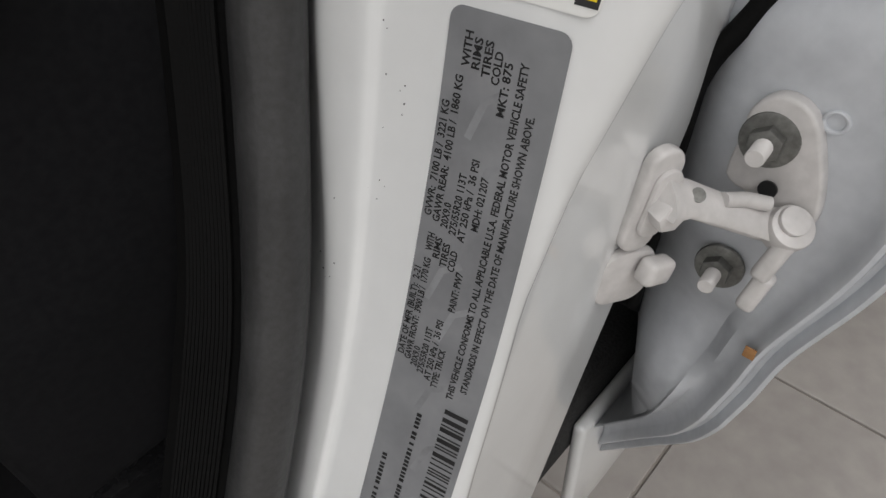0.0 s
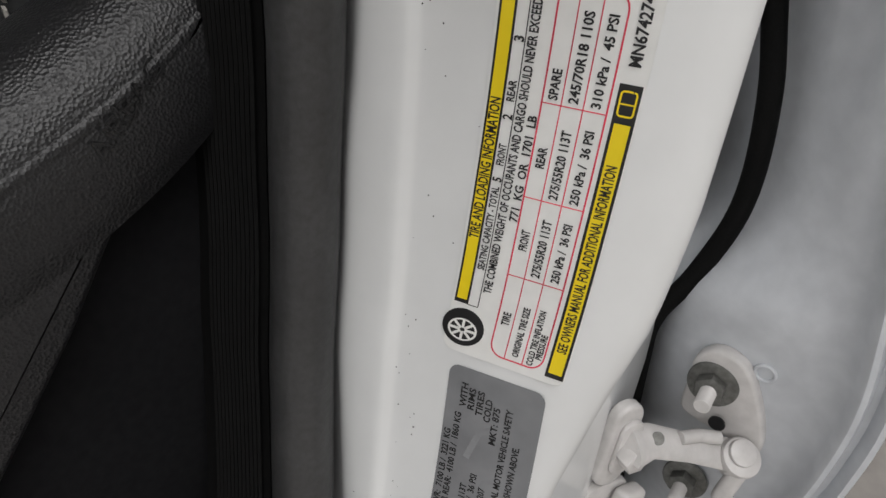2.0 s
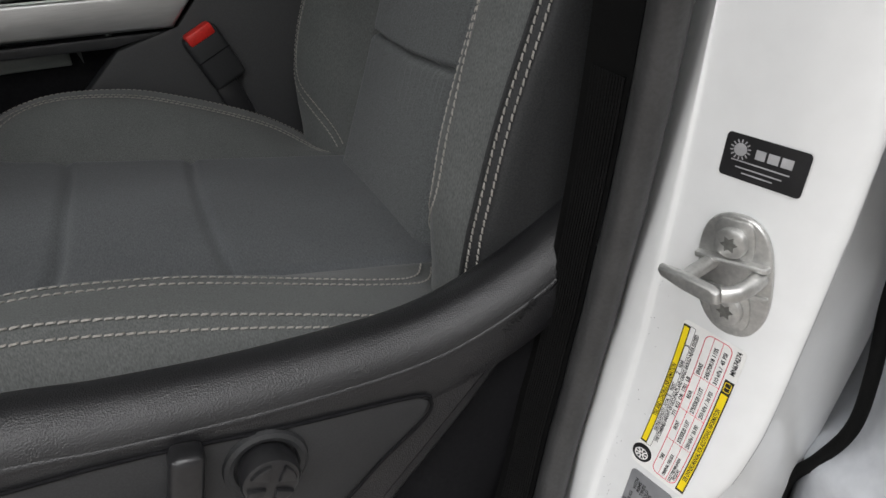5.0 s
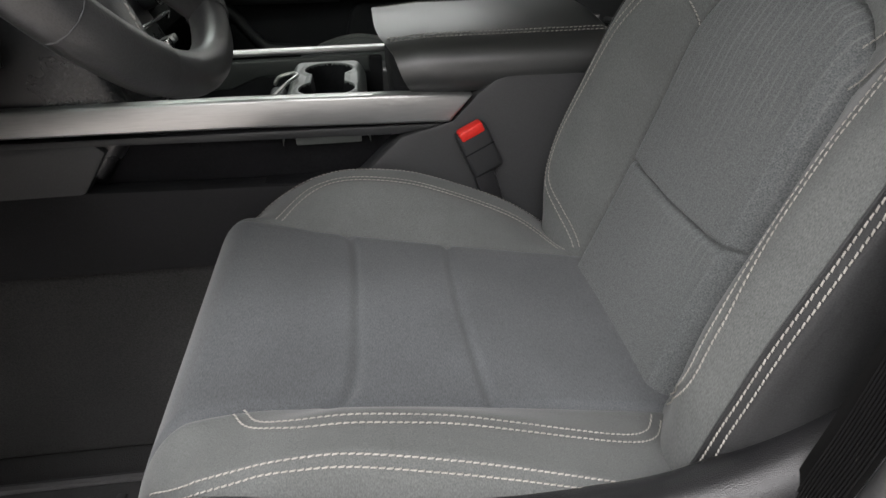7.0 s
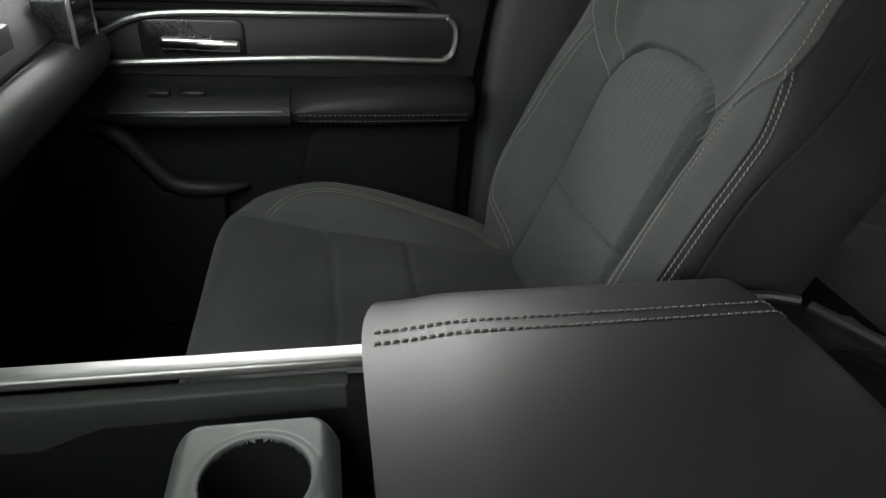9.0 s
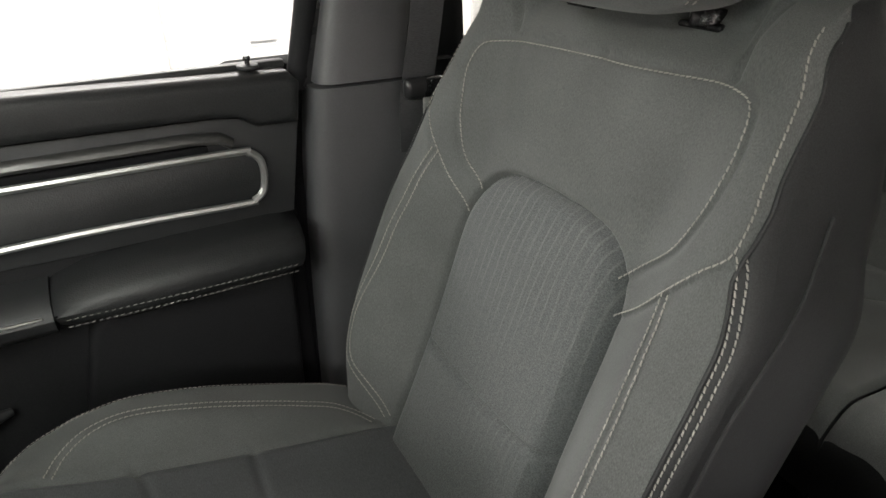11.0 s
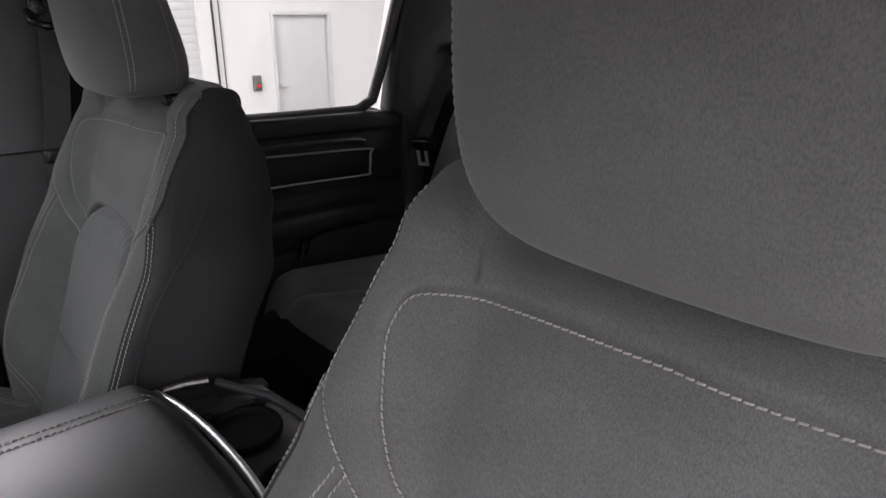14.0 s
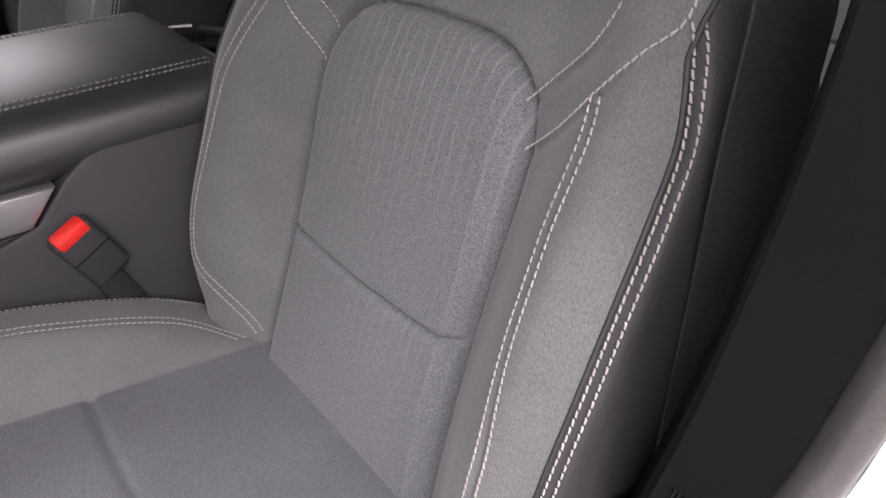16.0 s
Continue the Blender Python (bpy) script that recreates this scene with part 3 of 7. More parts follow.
SEAT_TOP = 1.545


INSERT_HALF = spline([(0.126, 0.985), (0.125, 1.04), (0.121, 1.10), (0.118, 1.165), (0.118, 1.23), (0.119, 1.295), (0.108, 1.33), (0.086, 1.349),
                      (0.056, 1.357), (0.0, 1.360)])
UPPER_HALF = spline([(0.109, 1.327), (0.143, 1.352), (0.161, 1.388), (0.169, 1.415), (0.176, 1.447), (0.168, 1.471), (0.142, 1.478), (0.082, 1.4818),
                     (0.0, 1.4845)])


UPPER_OUTER = spline([(0.109, 1.327), (0.130, 1.349), (0.157, 1.375), (0.171, 1.398), (0.178, 1.420), (0.178, 1.447), (0.168, 1.471), (0.142, 1.478), (0.082, 1.4812),
                      (0.0, 1.4845)])


def upper_line(sign):
    """The panel's outline on one side; the driver's outer side is drawn wider and a little higher."""
    q = np.array(UPPER_OUTER if sign < 0 else UPPER_HALF)
    if sign < 0:
        q[:, 1] += 0.013 * smooth(0.0, 0.18, q[:, 0]) * smooth(1.38, 1.46, q[:, 1])
    q[:, 0] *= sign
    return q


YOKE_HALF = spline([(0.119, 1.300), (0.15, 1.328), (0.176, 1.358), (0.198, 1.383), (0.213, 1.400), (0.213, 1.424), (0.208, 1.446), (0.203, 1.478),
                    (0.197, 1.505), (0.189, 1.535)])
RIDGE_HALF = spline([(0.174, 1.360), (0.185, 1.32), (0.192, 1.28), (0.195, 1.22), (0.198, 1.16), (0.195, 1.11), (0.17, 1.075), (0.135, 1.035)])
RIM_HALF = spline([(0.214, 1.404), (0.2215, 1.387), (0.2312, 1.353), (0.2350, 1.32), (0.2368, 1.28), (0.2372, 1.20), (0.2358, 1.12), (0.228, 1.06), (0.215, 1.02)])


def ridge_line(outer):
    """The bolster's double seam; it lies further in on the side of the door."""
    q = np.array(RIDGE_HALF)
    if outer:
        q[:, 0] -= 0.0085 * smooth(1.35, 1.29, q[:, 1]) * smooth(1.16, 1.25, q[:, 1])
    return q


CROSS_SEAM = [(-0.111, 1.165), (-0.06, 1.161), (0.0, 1.159), (0.06, 1.161), (0.111, 1.165)]


def line_distance(px, py, line):
    """The distance of many points to a line of short pieces."""
    line = np.array(line)[:, :2]
    best = np.full(px.shape, 9.0)
    for (ax, ay), (bx, by) in zip(line, line[1:]):
        dx, dy = bx - ax, by - ay
        q = np.clip(((px - ax) * dx + (py - ay) * dy) / (dx * dx + dy * dy + 1e-12), 0, 1)
        best = np.minimum(best, np.hypot(px - ax - q * dx, py - ay - q * dy))
    return best


def inside_insert(s, z):
    half = np.array(INSERT_HALF)
    w = np.interp(z, half[:, 1], half[:, 0], right=0.0)
    return np.where((z < 1.36), w - np.abs(s), -1.0)


BACK_EDGE = np.array(spline([(0.98, 0.184), (1.0, 0.200), (1.03, 0.221), (1.07, 0.236), (1.12, 0.2425), (1.22, 0.244), (1.30, 0.2435), (1.36, 0.239), (1.40, 0.226), (1.44, 0.215), (1.48, 0.206), (1.52, 0.196),
                             (1.545, 0.185)], 8))


def back_width(z):
    return np.interp(z, BACK_EDGE[:, 0], BACK_EDGE[:, 1])


def back_plane(z):
    return -0.05 + 0.36 * (np.asarray(z, float) - 1.0)


BACK_RIDGE = np.array(spline([(0.98, 0.02), (1.04, 0.036), (1.08, 0.05), (1.11, 0.058), (1.16, 0.064), (1.22, 0.061), (1.28, 0.056), (1.32, 0.048), (1.352, 0.040), (1.40, 0.036), (1.46, 0.029), (1.50, 0.019),
                              (1.545, 0.0)], 8))


def groove(d, depth, width):
    return depth * np.exp(-(d / width) ** 2)


def back_front(s, z, fine=True):
    """x of the backrest's front face."""
    s, z = np.asarray(s, float), np.asarray(z, float)
    a = np.abs(s)
    x = back_plane(z)
    ridge = np.interp(z, BACK_RIDGE[:, 0], BACK_RIDGE[:, 1])
    x = x - ridge * smooth(0.112, 0.198, a) * (1 - 0.27 * smooth(0.197, 0.240, a))
    ins = inside_insert(s, z)
    x = x - 0.013 * smooth(-0.002, 0.022, ins) * smooth(1.375, 1.30, z)
    x = x - 0.006 * smooth(0.17, 0.09, a) * smooth(1.36, 1.40, z) * smooth(1.49, 1.45, z)
    # the hollow under the headrest, between the two shoulders
    x = x + 0.022 * smooth(0.145, 0.115, a) * smooth(1.487, 1.525, z)
    x = x - 0.010 * smooth(0.12, 0.155, a) * smooth(1.49, 1.52, z)
    x = x + 0.006 * smooth(0.15, 0.23, a) * smooth(1.40, 1.46, z)
    w = back_width(z)
    top, side = np.clip((z - 1.510) / 0.035, 0, 1), np.clip((a - (w - 0.013)) / 0.013, 0, 1)
    x = x + np.maximum((0.026 - 0.018 * smooth(0.16, 0.12, a)) * (1 - np.sqrt(1 - 0.998 * top ** 2)), 0.018 * (1 - np.sqrt(1 - 0.998 * side ** 2)))
    if fine:
        for side_sign in (1, -1):
            x = x + groove(line_distance(s, z, upper_line(side_sign)), 0.0026, 0.0030)
        for line in (INSERT_HALF, YOKE_HALF, RIM_HALF):
            x = x + groove(line_distance(a, z, line), 0.011 if line is INSERT_HALF else 0.0022, 0.0040 if line is INSERT_HALF else 0.0026)
        x = x + np.where(s * OUTER_SIDE > 0, groove(line_distance(a, z, ridge_line(True)), 0.002, 0.002), groove(line_distance(a, z, ridge_line(False)), 0.002, 0.002))
        x = x + groove(line_distance(s, z, CROSS_SEAM), 0.008, 0.0032)
        crease = np.array([(0.134, 1.487), (0.14, 1.51), (0.15, 1.545)])
        x = x + groove(line_distance(a, z, crease), 0.006, 0.004)
    return x


def inner_bulge(s, z):
    """The driver backrest is a little fuller on the side of the console."""
    if OUTER_SIDE > 0:
        return np.zeros_like(s)
    return 0.011 * smooth(0.13, 0.20, s) * smooth(1.03, 1.12, z) * smooth(1.37, 1.28, z)


def on_back(line, dx=-0.0006):
    """A line on the backrest's face, in space, with the face's normals."""
    line = np.array(line)
    s, z = line[:, 0], line[:, 1]
    x = back_front(s, z, False)
    e = 0.002
    gs = (back_front(s + e, z, False) - back_front(s - e, z, False)) / (2 * e)
    gz = (back_front(s, z + e, False) - back_front(s, z - e, False)) / (2 * e)
    nrm = np.stack([-np.ones_like(gs), gs, gz], 1)
    nrm /= np.linalg.norm(nrm, axis=1)[:, None]
    return np.stack([x + dx, s + inner_bulge(s, z), z], 1), nrm


def shifted(line, off):
    line = np.array(line)
    t = np.gradient(line, axis=0)
    t /= np.linalg.norm(t, axis=1)[:, None] + 1e-9
    return line + off * np.stack([-t[:, 1], t[:, 0]], 1)


def faces_mesh(points, nu, nv, keep):
    """One mesh of those cells of a grid of points for which keep is true."""
    idx = {}
    verts, faces = [], []
    for j in range(nv - 1):
        for i in range(nu - 1):
            if not keep[j, i]:
                continue
            f = []
            for q in ((j, i), (j, i + 1), (j + 1, i + 1), (j + 1, i)):
                if q not in idx:
                    idx[q] = len(verts)
                    verts.append(tuple(points[q]))
                f.append(idx[q])
            faces.append(f)
    return verts, faces


def sheet(name, points, keep, material, parent, label=""):
    nv, nu = points.shape[:2]
    verts, faces = faces_mesh(points, nu, nv, keep)
    me = bpy.data.meshes.new(name)
    me.from_pydata(verts, [], faces)
    me.materials.append(material)
    me.polygons.foreach_set("use_smooth", [True] * len(me.polygons))
    ob = new(name, me)
    ob.parent = parent
    if label:
        ob["label"] = label
    return ob


def cushion_width(x):
    return np.interp(x, [-0.50, -0.47, -0.44, -0.38, -0.2, -0.05, 0.02], [0.21, 0.228, 0.238, 0.246, 0.25, 0.25, 0.24])


CUSHION_SEAM = spline([(0.175, -0.475), (0.162, -0.43), (0.152, -0.38), (0.146, -0.31), (0.141, -0.21), (0.139, -0.12), (0.138, -0.04)])
CUSHION_RIDGE = spline([(0.160, -0.404), (0.180, -0.391), (0.193, -0.369), (0.199, -0.341), (0.1985, -0.296), (0.195, -0.25), (0.192, -0.195), (0.189, -0.148), (0.183, -0.10), (0.168, -0.072), (0.146, -0.058)])
CUSHION_RIM = spline([(0.210, -0.465), (0.224, -0.43), (0.231, -0.36), (0.235, -0.25), (0.235, -0.15), (0.233, -0.06)])
CUSHION_A = spline([(-0.150, -0.338), (-0.132, -0.322), (-0.09, -0.315), (0.0, -0.314), (0.09, -0.315), (0.132, -0.319), (0.148, -0.328)])
CUSHION_B = spline([(-0.141, -0.203), (-0.07, -0.209), (0.0, -0.211), (0.07, -0.211), (0.141, -0.207)])


CUSHION_HUMP = np.array(spline([(-0.49, 1.085), (-0.45, 1.066), (-0.42, 1.086), (-0.395, 1.101), (-0.36, 1.116), (-0.316, 1.123), (-0.25, 1.116), (-0.195, 1.098), (-0.13, 1.070), (-0.09, 1.046),
                                (-0.04, 1.008), (0.0, 0.985), (0.03, 0.975)], 6))


OUTER_HUMP = np.array(spline([(-0.49, 1.090), (-0.45, 1.080), (-0.42, 1.094), (-0.395, 1.102), (-0.36, 1.110), (-0.316, 1.112), (-0.25, 1.098), (-0.195, 1.080), (-0.13, 1.056), (-0.09, 1.040),
                              (-0.04, 1.012), (0.0, 0.99), (0.03, 0.98)], 6))


def cushion_top(s, x, fine=True):
    """z of the cushion's upper face."""
    s, x = np.asarray(s, float), np.asarray(x, float)
    a = np.abs(s)
    z = 1.028 + 0.175 * (-0.045 - x)
    z = np.where(x < -0.36, 1.0831 + 0.30 * 0.07 * (1 - np.exp((x + 0.36) / 0.07)), z)
    seam = np.interp(x, [p[1] for p in CUSHION_SEAM], [p[0] for p in CUSHION_SEAM])
    hump = np.where(s * OUTER_SIDE > 0, np.interp(x, OUTER_HUMP[:, 0], OUTER_HUMP[:, 1]), np.interp(x, CUSHION_HUMP[:, 0], CUSHION_HUMP[:, 1]))
    z = z + (hump - z) * smooth(-0.006, 0.050, a - seam)
    z = z + 0.006 * smooth(0.15, 0.0, a) * smooth(-0.46, -0.4, x)
    z = z - 0.006 * smooth(0.0, 0.13, 0.13 - np.abs(x + 0.11)) * smooth(0.14, 0.0, a)
    w = cushion_width(x)
    z = z - 0.05 * np.clip((a - (w - 0.022)) / 0.022, 0, 1) ** 2.4
    z = z - 0.075 * np.clip((-0.435 - x) / 0.055, 0, 1) ** 2.2
    if fine:
        z = z - groove(line_distance(a, x, CUSHION_SEAM), 0.005, 0.004)
        z = z - groove(line_distance(a, x, CUSHION_RIDGE), 0.0018, 0.002)
        z = z - groove(line_distance(a, x, CUSHION_RIM), 0.0025, 0.0025)
        z = z - groove(line_distance(s, x, CUSHION_A), 0.0055, 0.0045)
        z = z - groove(line_distance(s, x, CUSHION_B), 0.0055, 0.0045)
    return z


def on_cushion(line):
    line = np.array(line)
    s, x = line[:, 0], line[:, 1]
    z = cushion_top(s, x, False)
    e = 0.002
    gs = (cushion_top(s + e, x, False) - cushion_top(s - e, x, False)) / (2 * e)
    gx = (cushion_top(s, x + e, False) - cushion_top(s, x - e, False)) / (2 * e)
    nrm = np.stack([-gx, -gs, np.ones_like(gs)], 1)
    nrm /= np.linalg.norm(nrm, axis=1)[:, None]
    return np.stack([x, s, z + 0.0004], 1), nrm


def shell_ring(points, depth_dir, depth, steps, puff):
    """Rings that pull a rim of points back by depth, bulging outwards on the way."""
    pts = np.array(points)
    c = pts.mean(0)
    out = []
    for k in range(steps + 1):
        t = k / steps
        away = pts - c
        away -= np.outer(away @ depth_dir, depth_dir)
        away /= np.linalg.norm(away, axis=1)[:, None] + 1e-9
        out.append([Vector(p) for p in pts + np.outer(np.broadcast_to(depth, len(pts)) * t, depth_dir) + away * puff(t)])
    return out


def headrest_point(u, v, cx, cz, hx, hy, hz, lean):
    def e(c, k):
        return math.copysign(abs(c) ** k, c)
    x = hx * e(math.cos(v), 0.42) * e(math.cos(u), 0.5)
    y = hy * e(math.cos(v), 0.34) * e(math.sin(u), 0.4)
    z = hz * e(math.sin(v), 0.5)
    y *= 1 - 0.09 * (z / hz) ** 2 - 0.09 * (z / hz)
    x *= 1 - (0.60 if x > 0 else 0.0) * (z / hz)
    x -= 0.012 * (1 - (y / hy) ** 2) * (x < 0)
    return (cx + x + lean * z, y, cz + z)


def headrest_mesh(*shape, seg=26):
    """A cushion-like block with rounded corners, fuller in front, that leans back."""
    bm = bmesh.new()
    rows = []
    for j in range(seg + 1):
        v = -math.pi / 2 + math.pi * j / seg
        rows.append([bm.verts.new(headrest_point(math.pi * i / seg, v, *shape)) for i in range(2 * seg)])
    for a, b in zip(rows, rows[1:]):
        for i in range(2 * seg):
            k = (i + 1) % (2 * seg)
            bm.faces.new((a[i], a[k], b[k], b[i]))
    bmesh.ops.remove_doubles(bm, verts=bm.verts, dist=1e-5)
    return bm


def front_seat(label, at, group, rest_at=(0.0, 0.0)):
    seat = thing("front_seat", label, "car seat", at, group)
    # backrest: one dense sheet, divided along its seams
    us = np.sin(np.linspace(-1, 1, 221) * math.pi / 2 * 0.8) / math.sin(math.pi / 2 * 0.8)
    zs = np.linspace(0.985, SEAT_TOP, 221)
    zz = np.repeat(zs[:, None], len(us), 1)
    ss = back_width(zz) * us[None, :]
    pts = np.stack([back_front(ss, zz), ss + inner_bulge(ss, zz), zz], 2)
    cs, cz = (ss[:-1, :-1] + ss[1:, 1:]) / 2, (zz[:-1, :-1] + zz[1:, 1:]) / 2
    ins = inside_insert(cs, cz) > 0
    up = np.array(UPPER_HALF)
    upper_w = np.interp(cz, up[:45, 1], up[:45, 0], left=0.11, right=0.17)
    upper = (~ins) & (cz > 1.30) & (cz < 1.485) & (np.abs(cs) < upper_w) & (cz > np.interp(np.abs(cs), [0.0, 0.109, 0.143], [1.35, 1.327, 1.352]))
    yk = np.array(YOKE_HALF)
    low_yoke = np.interp(np.abs(cs), yk[:49, 0], yk[:49, 1])
    yoke = (~ins) & (~upper) & (cz > low_yoke)
    rm = np.array(RIM_HALF)[::-1]
    rm = rm[rm[:, 1] < 1.388]
    edge_z = np.r_[rm[:, 1], 1.404, yk[52:, 1]]
    edge_s = np.r_[rm[:, 0] - 0.0050, 0.2165, yk[52:, 0] + 0.0024]
    # on the driver seat the cloth runs on over the shoulder by the console
    cloth = OUTER_SIDE < 0
    outer = np.abs(cs) > np.interp(cz, edge_z, edge_s) + np.where((cs > 0) & cloth, 0.04 * smooth(1.355, 1.43, cz), 0.0)
    yoke &= ~outer
    bolster = (~ins) & (~upper) & (~yoke) & (~outer)
    backrest = sheet("backrest", pts, upper | yoke, FABRIC, seat, "charcoal cloth upper backrest with pale stitching")
    sheet("insert_panel", pts, ins & (cz > 1.16), RIBBED, seat, "ribbed charcoal cloth insert")
    sheet("lumbar_panel", pts, ins & (cz <= 1.16), RIBBED, seat)
    sheet("bolster", pts, bolster & (cs > 0), FABRIC, seat)
    sheet("bolster", pts, bolster & (cs < 0), FABRIC, seat)
    for side in (1, -1):
        sheet("edge_border", pts, outer & (cs * side > 0), SIDE_FABRIC, seat, "black border along the edge seam")
        over = cloth and side > 0
        low = edge_z < (1.385 if over else 9.0)
        slip = edge_s + (0.04 * smooth(1.355, 1.43, edge_z) if over else 0.0)
        welt, _ = on_back(even(np.stack([side * slip[low], edge_z[low]], 1), 0.004), -0.0002)
        part("edge_welt", tube([tuple(q) for q in welt], 0.0017, 6), SIDE_FABRIC, seat)
    rim = [pts[j, 0] for j in range(len(zs))] + [pts[-1, i] for i in range(1, len(us) - 1)] + [pts[j, -1] for j in range(len(zs) - 1, -1, -1)]
    rim = rim[::3]
    back_dir = np.array([0.95, 0, -0.30])
    back_dir /= np.linalg.norm(back_dir)
    thick = np.interp([p[2] for p in rim], [0.98, 1.20, 1.35, 1.44, 1.50, 1.53, 1.545], [0.138, 0.137, 0.139, 0.127, 0.097, 0.070, 0.048])
    rings = shell_ring(rim, back_dir, thick, 7, lambda t: 0.009 * math.sin(math.pi * min(1, t * 0.6)) - 0.020 * t ** 4)
    ends = [i for i, q in enumerate(rim) if (q[2] > SEAT_TOP - 0.004 and abs(q[1]) < 0.178) or (cloth and q[1] > 0 and q[2] > 1.45)]
    a, b = ends[0], ends[-1]
    part("side_panel", loft([r[:a + 1] for r in rings], False), SIDE_FABRIC, seat, "smooth black side cover")
    part("side_panel", loft([r[b:] for r in rings], False), SIDE_FABRIC, seat, "smooth black side cover")
    part("top_panel", loft([r[a:b + 1] for r in rings], False), FABRIC, seat)
    for side in (-OUTER_SIDE,):
        curve = spline([(0.158, 1.42), (0.138, 1.39), (0.100, 1.347), (0.066, 1.30), (0.040, 1.235), (0.024, 1.16), (0.018, 1.08)], 8)
        part("side_seam", tube([(x - 0.03, side * (float(back_width(z)) + 0.0066), z) for x, z in curve], 0.0014, 6), SIDE_FABRIC, seat)
    tail = np.array(rings[-1]) - 0.0012 * np.array([0, 1, 0]) * np.sign(np.array(rings[-1])[:, 1:2])
    shell = shell_ring(tail, back_dir, thick * 0.15, 6, lambda t: -0.001 - 0.03 * t ** 2)
    bm = loft(shell, False)
    bm.verts.ensure_lookup_table()
    end = [bm.verts[len(bm.verts) - len(tail) + i] for i in range(len(tail))]
    half = len(end) // 2
    for i in range(half - 1):
        a, b, c, d = end[i], end[i + 1], end[len(end) - 2 - i], end[len(end) - 1 - i]
        if len({a, b, c, d}) == 4:
            bm.faces.new((a, b, c, d))
    part("back_shell", bm, TRIM, seat, "dark plastic seat-back shell")
    # cushion
    half_u = np.r_[np.linspace(0, 1, 46), 1 + np.sin(np.linspace(0, 1, 36)[1:] * math.pi / 2 * 0.8) / math.sin(math.pi / 2 * 0.8)]
    us = np.r_[-half_u[:0:-1], half_u]
    xs = np.r_[np.linspace(-0.49, -0.43, 32), np.linspace(-0.427, 0.0, 130)]
    xx = np.repeat(xs[:, None], len(us), 1)
    split = np.interp(xx, [p[1] for p in CUSHION_SEAM], [p[0] for p in CUSHION_SEAM])
    uu = np.abs(us)[None, :]
    ss = np.sign(us)[None, :] * np.where(uu <= 1, split * uu, split + (cushion_width(xx) - split) * (uu - 1))
    pts = np.stack([xx, ss, cushion_top(ss, xx)], 2)
    cs, cx = (ss[:-1, :-1] + ss[1:, 1:]) / 2, (xx[:-1, :-1] + xx[1:, 1:]) / 2
    seam = np.interp(cx, [p[1] for p in CUSHION_SEAM], [p[0] for p in CUSHION_SEAM])
    mid = np.abs(cs) < seam
    sheet("cushion_panel", pts, mid, PANEL_FABRIC, seat, "flat charcoal cloth cushion with two cross seams")
    sheet("cushion_bolster", pts, (~mid) & (cs > 0), FABRIC, seat)
    sheet("cushion_bolster", pts, (~mid) & (cs < 0), FABRIC, seat)
    rim = [pts[j, 0] for j in range(len(xs) - 1, -1, -1)] + [pts[0, i] for i in range(1, len(us) - 1)] + [pts[j, -1] for j in range(len(xs))]
    rim = rim[::2]
    rings = shell_ring(rim, np.array([0.02, 0, -1.0]), 0.085, 6, lambda t: 0.012 * math.sin(math.pi * min(1, t * 0.9)))
    part("cushion_skirt", loft(rings, False), SIDE_FABRIC, seat, "black cushion skirt")
    part("seat_base", rbox((-0.42, -0.2, 0.72), (0.05, 0.2, 0.98), 0.02), DEEP, seat)
    for yy in (-0.19, 0.19):
        part("seat_rail", rbox((-0.40, yy - 0.025, 0.66), (0.12, yy + 0.025, 0.73), 0.006), GLOSS_BLACK, seat)
    part("recliner_block", rbox((-0.06, 0.19, 0.93), (0.06, 0.225, 1.03), 0.02, 3), TRIM, seat)
    # stitching
    for sign in (1, -1):
        def run(line, double=0.0, lay=on_back, thread=THREAD):
            offs = (-double, double) if double else (0.004,)
            for o in offs:
                q = shifted(line, o)
                q[:, 0] *= sign
                p3, nr = lay(even(q, 0.002))
                part("stitching", stitches(p3, nr), thread, seat, smooth=False)
        panel = upper_line(sign)
        panel[:, 0] *= sign
        run(np.vstack([panel, [(-0.004, panel[-1, 1])]]))
        run(YOKE_HALF)
        run(ridge_line(sign == OUTER_SIDE), 0.0042)
        run(RIM_HALF, 0.0022)
        run(CUSHION_RIDGE, 0.0042, on_cushion)
        run(CUSHION_RIM, 0.0026, on_cushion)
    # headrest on two posts
    rx, rz = rest_at
    shape = (0.116 + rx, 1.644 + rz, 0.044, 0.130, 0.118, -0.06)
    rest = part("headrest", headrest_mesh(*shape), REST_FABRIC, seat, "charcoal cloth headrest with side stitching")
    for sign in (1, -1):
        part("headrest_post", cyl((0.168, sign * 0.072, 1.540), (0.1, 0, 1), 0.0065, 0.12, 12), CHROME, rest)
        part("post_sleeve", join(cyl((0.163, sign * 0.072, 1.520), (0.1, 0, 1), 0.016, 0.016, 16, 0.003),
                                 rbox((0.150, sign * 0.072 - 0.022, 1.511), (0.188, sign * 0.072 + 0.022, 1.518), 0.0035)), GLOSS_BLACK, rest)
        for side, thread in ((0.915, THREAD), (0.965, THREAD), (0.9995, DIM_THREAD)):
            u = math.pi - math.asin(side) if side < 0.99 else math.asin(0.97)
            q = np.array([headrest_point(u, v, *shape) for v in np.linspace(-0.95, 1.0, 60)])
            q[:, 1] *= sign
            nr = q - np.array([0.116 + rx, 0.0, 1.644 + rz])
            nr[:, 2] *= 0.4
            nr /= np.linalg.norm(nr, axis=1)[:, None]
            part("stitching", stitches(q + nr * (0.0006 if side < 0.99 else 0.0), nr), thread, rest, smooth=False)
    return seat


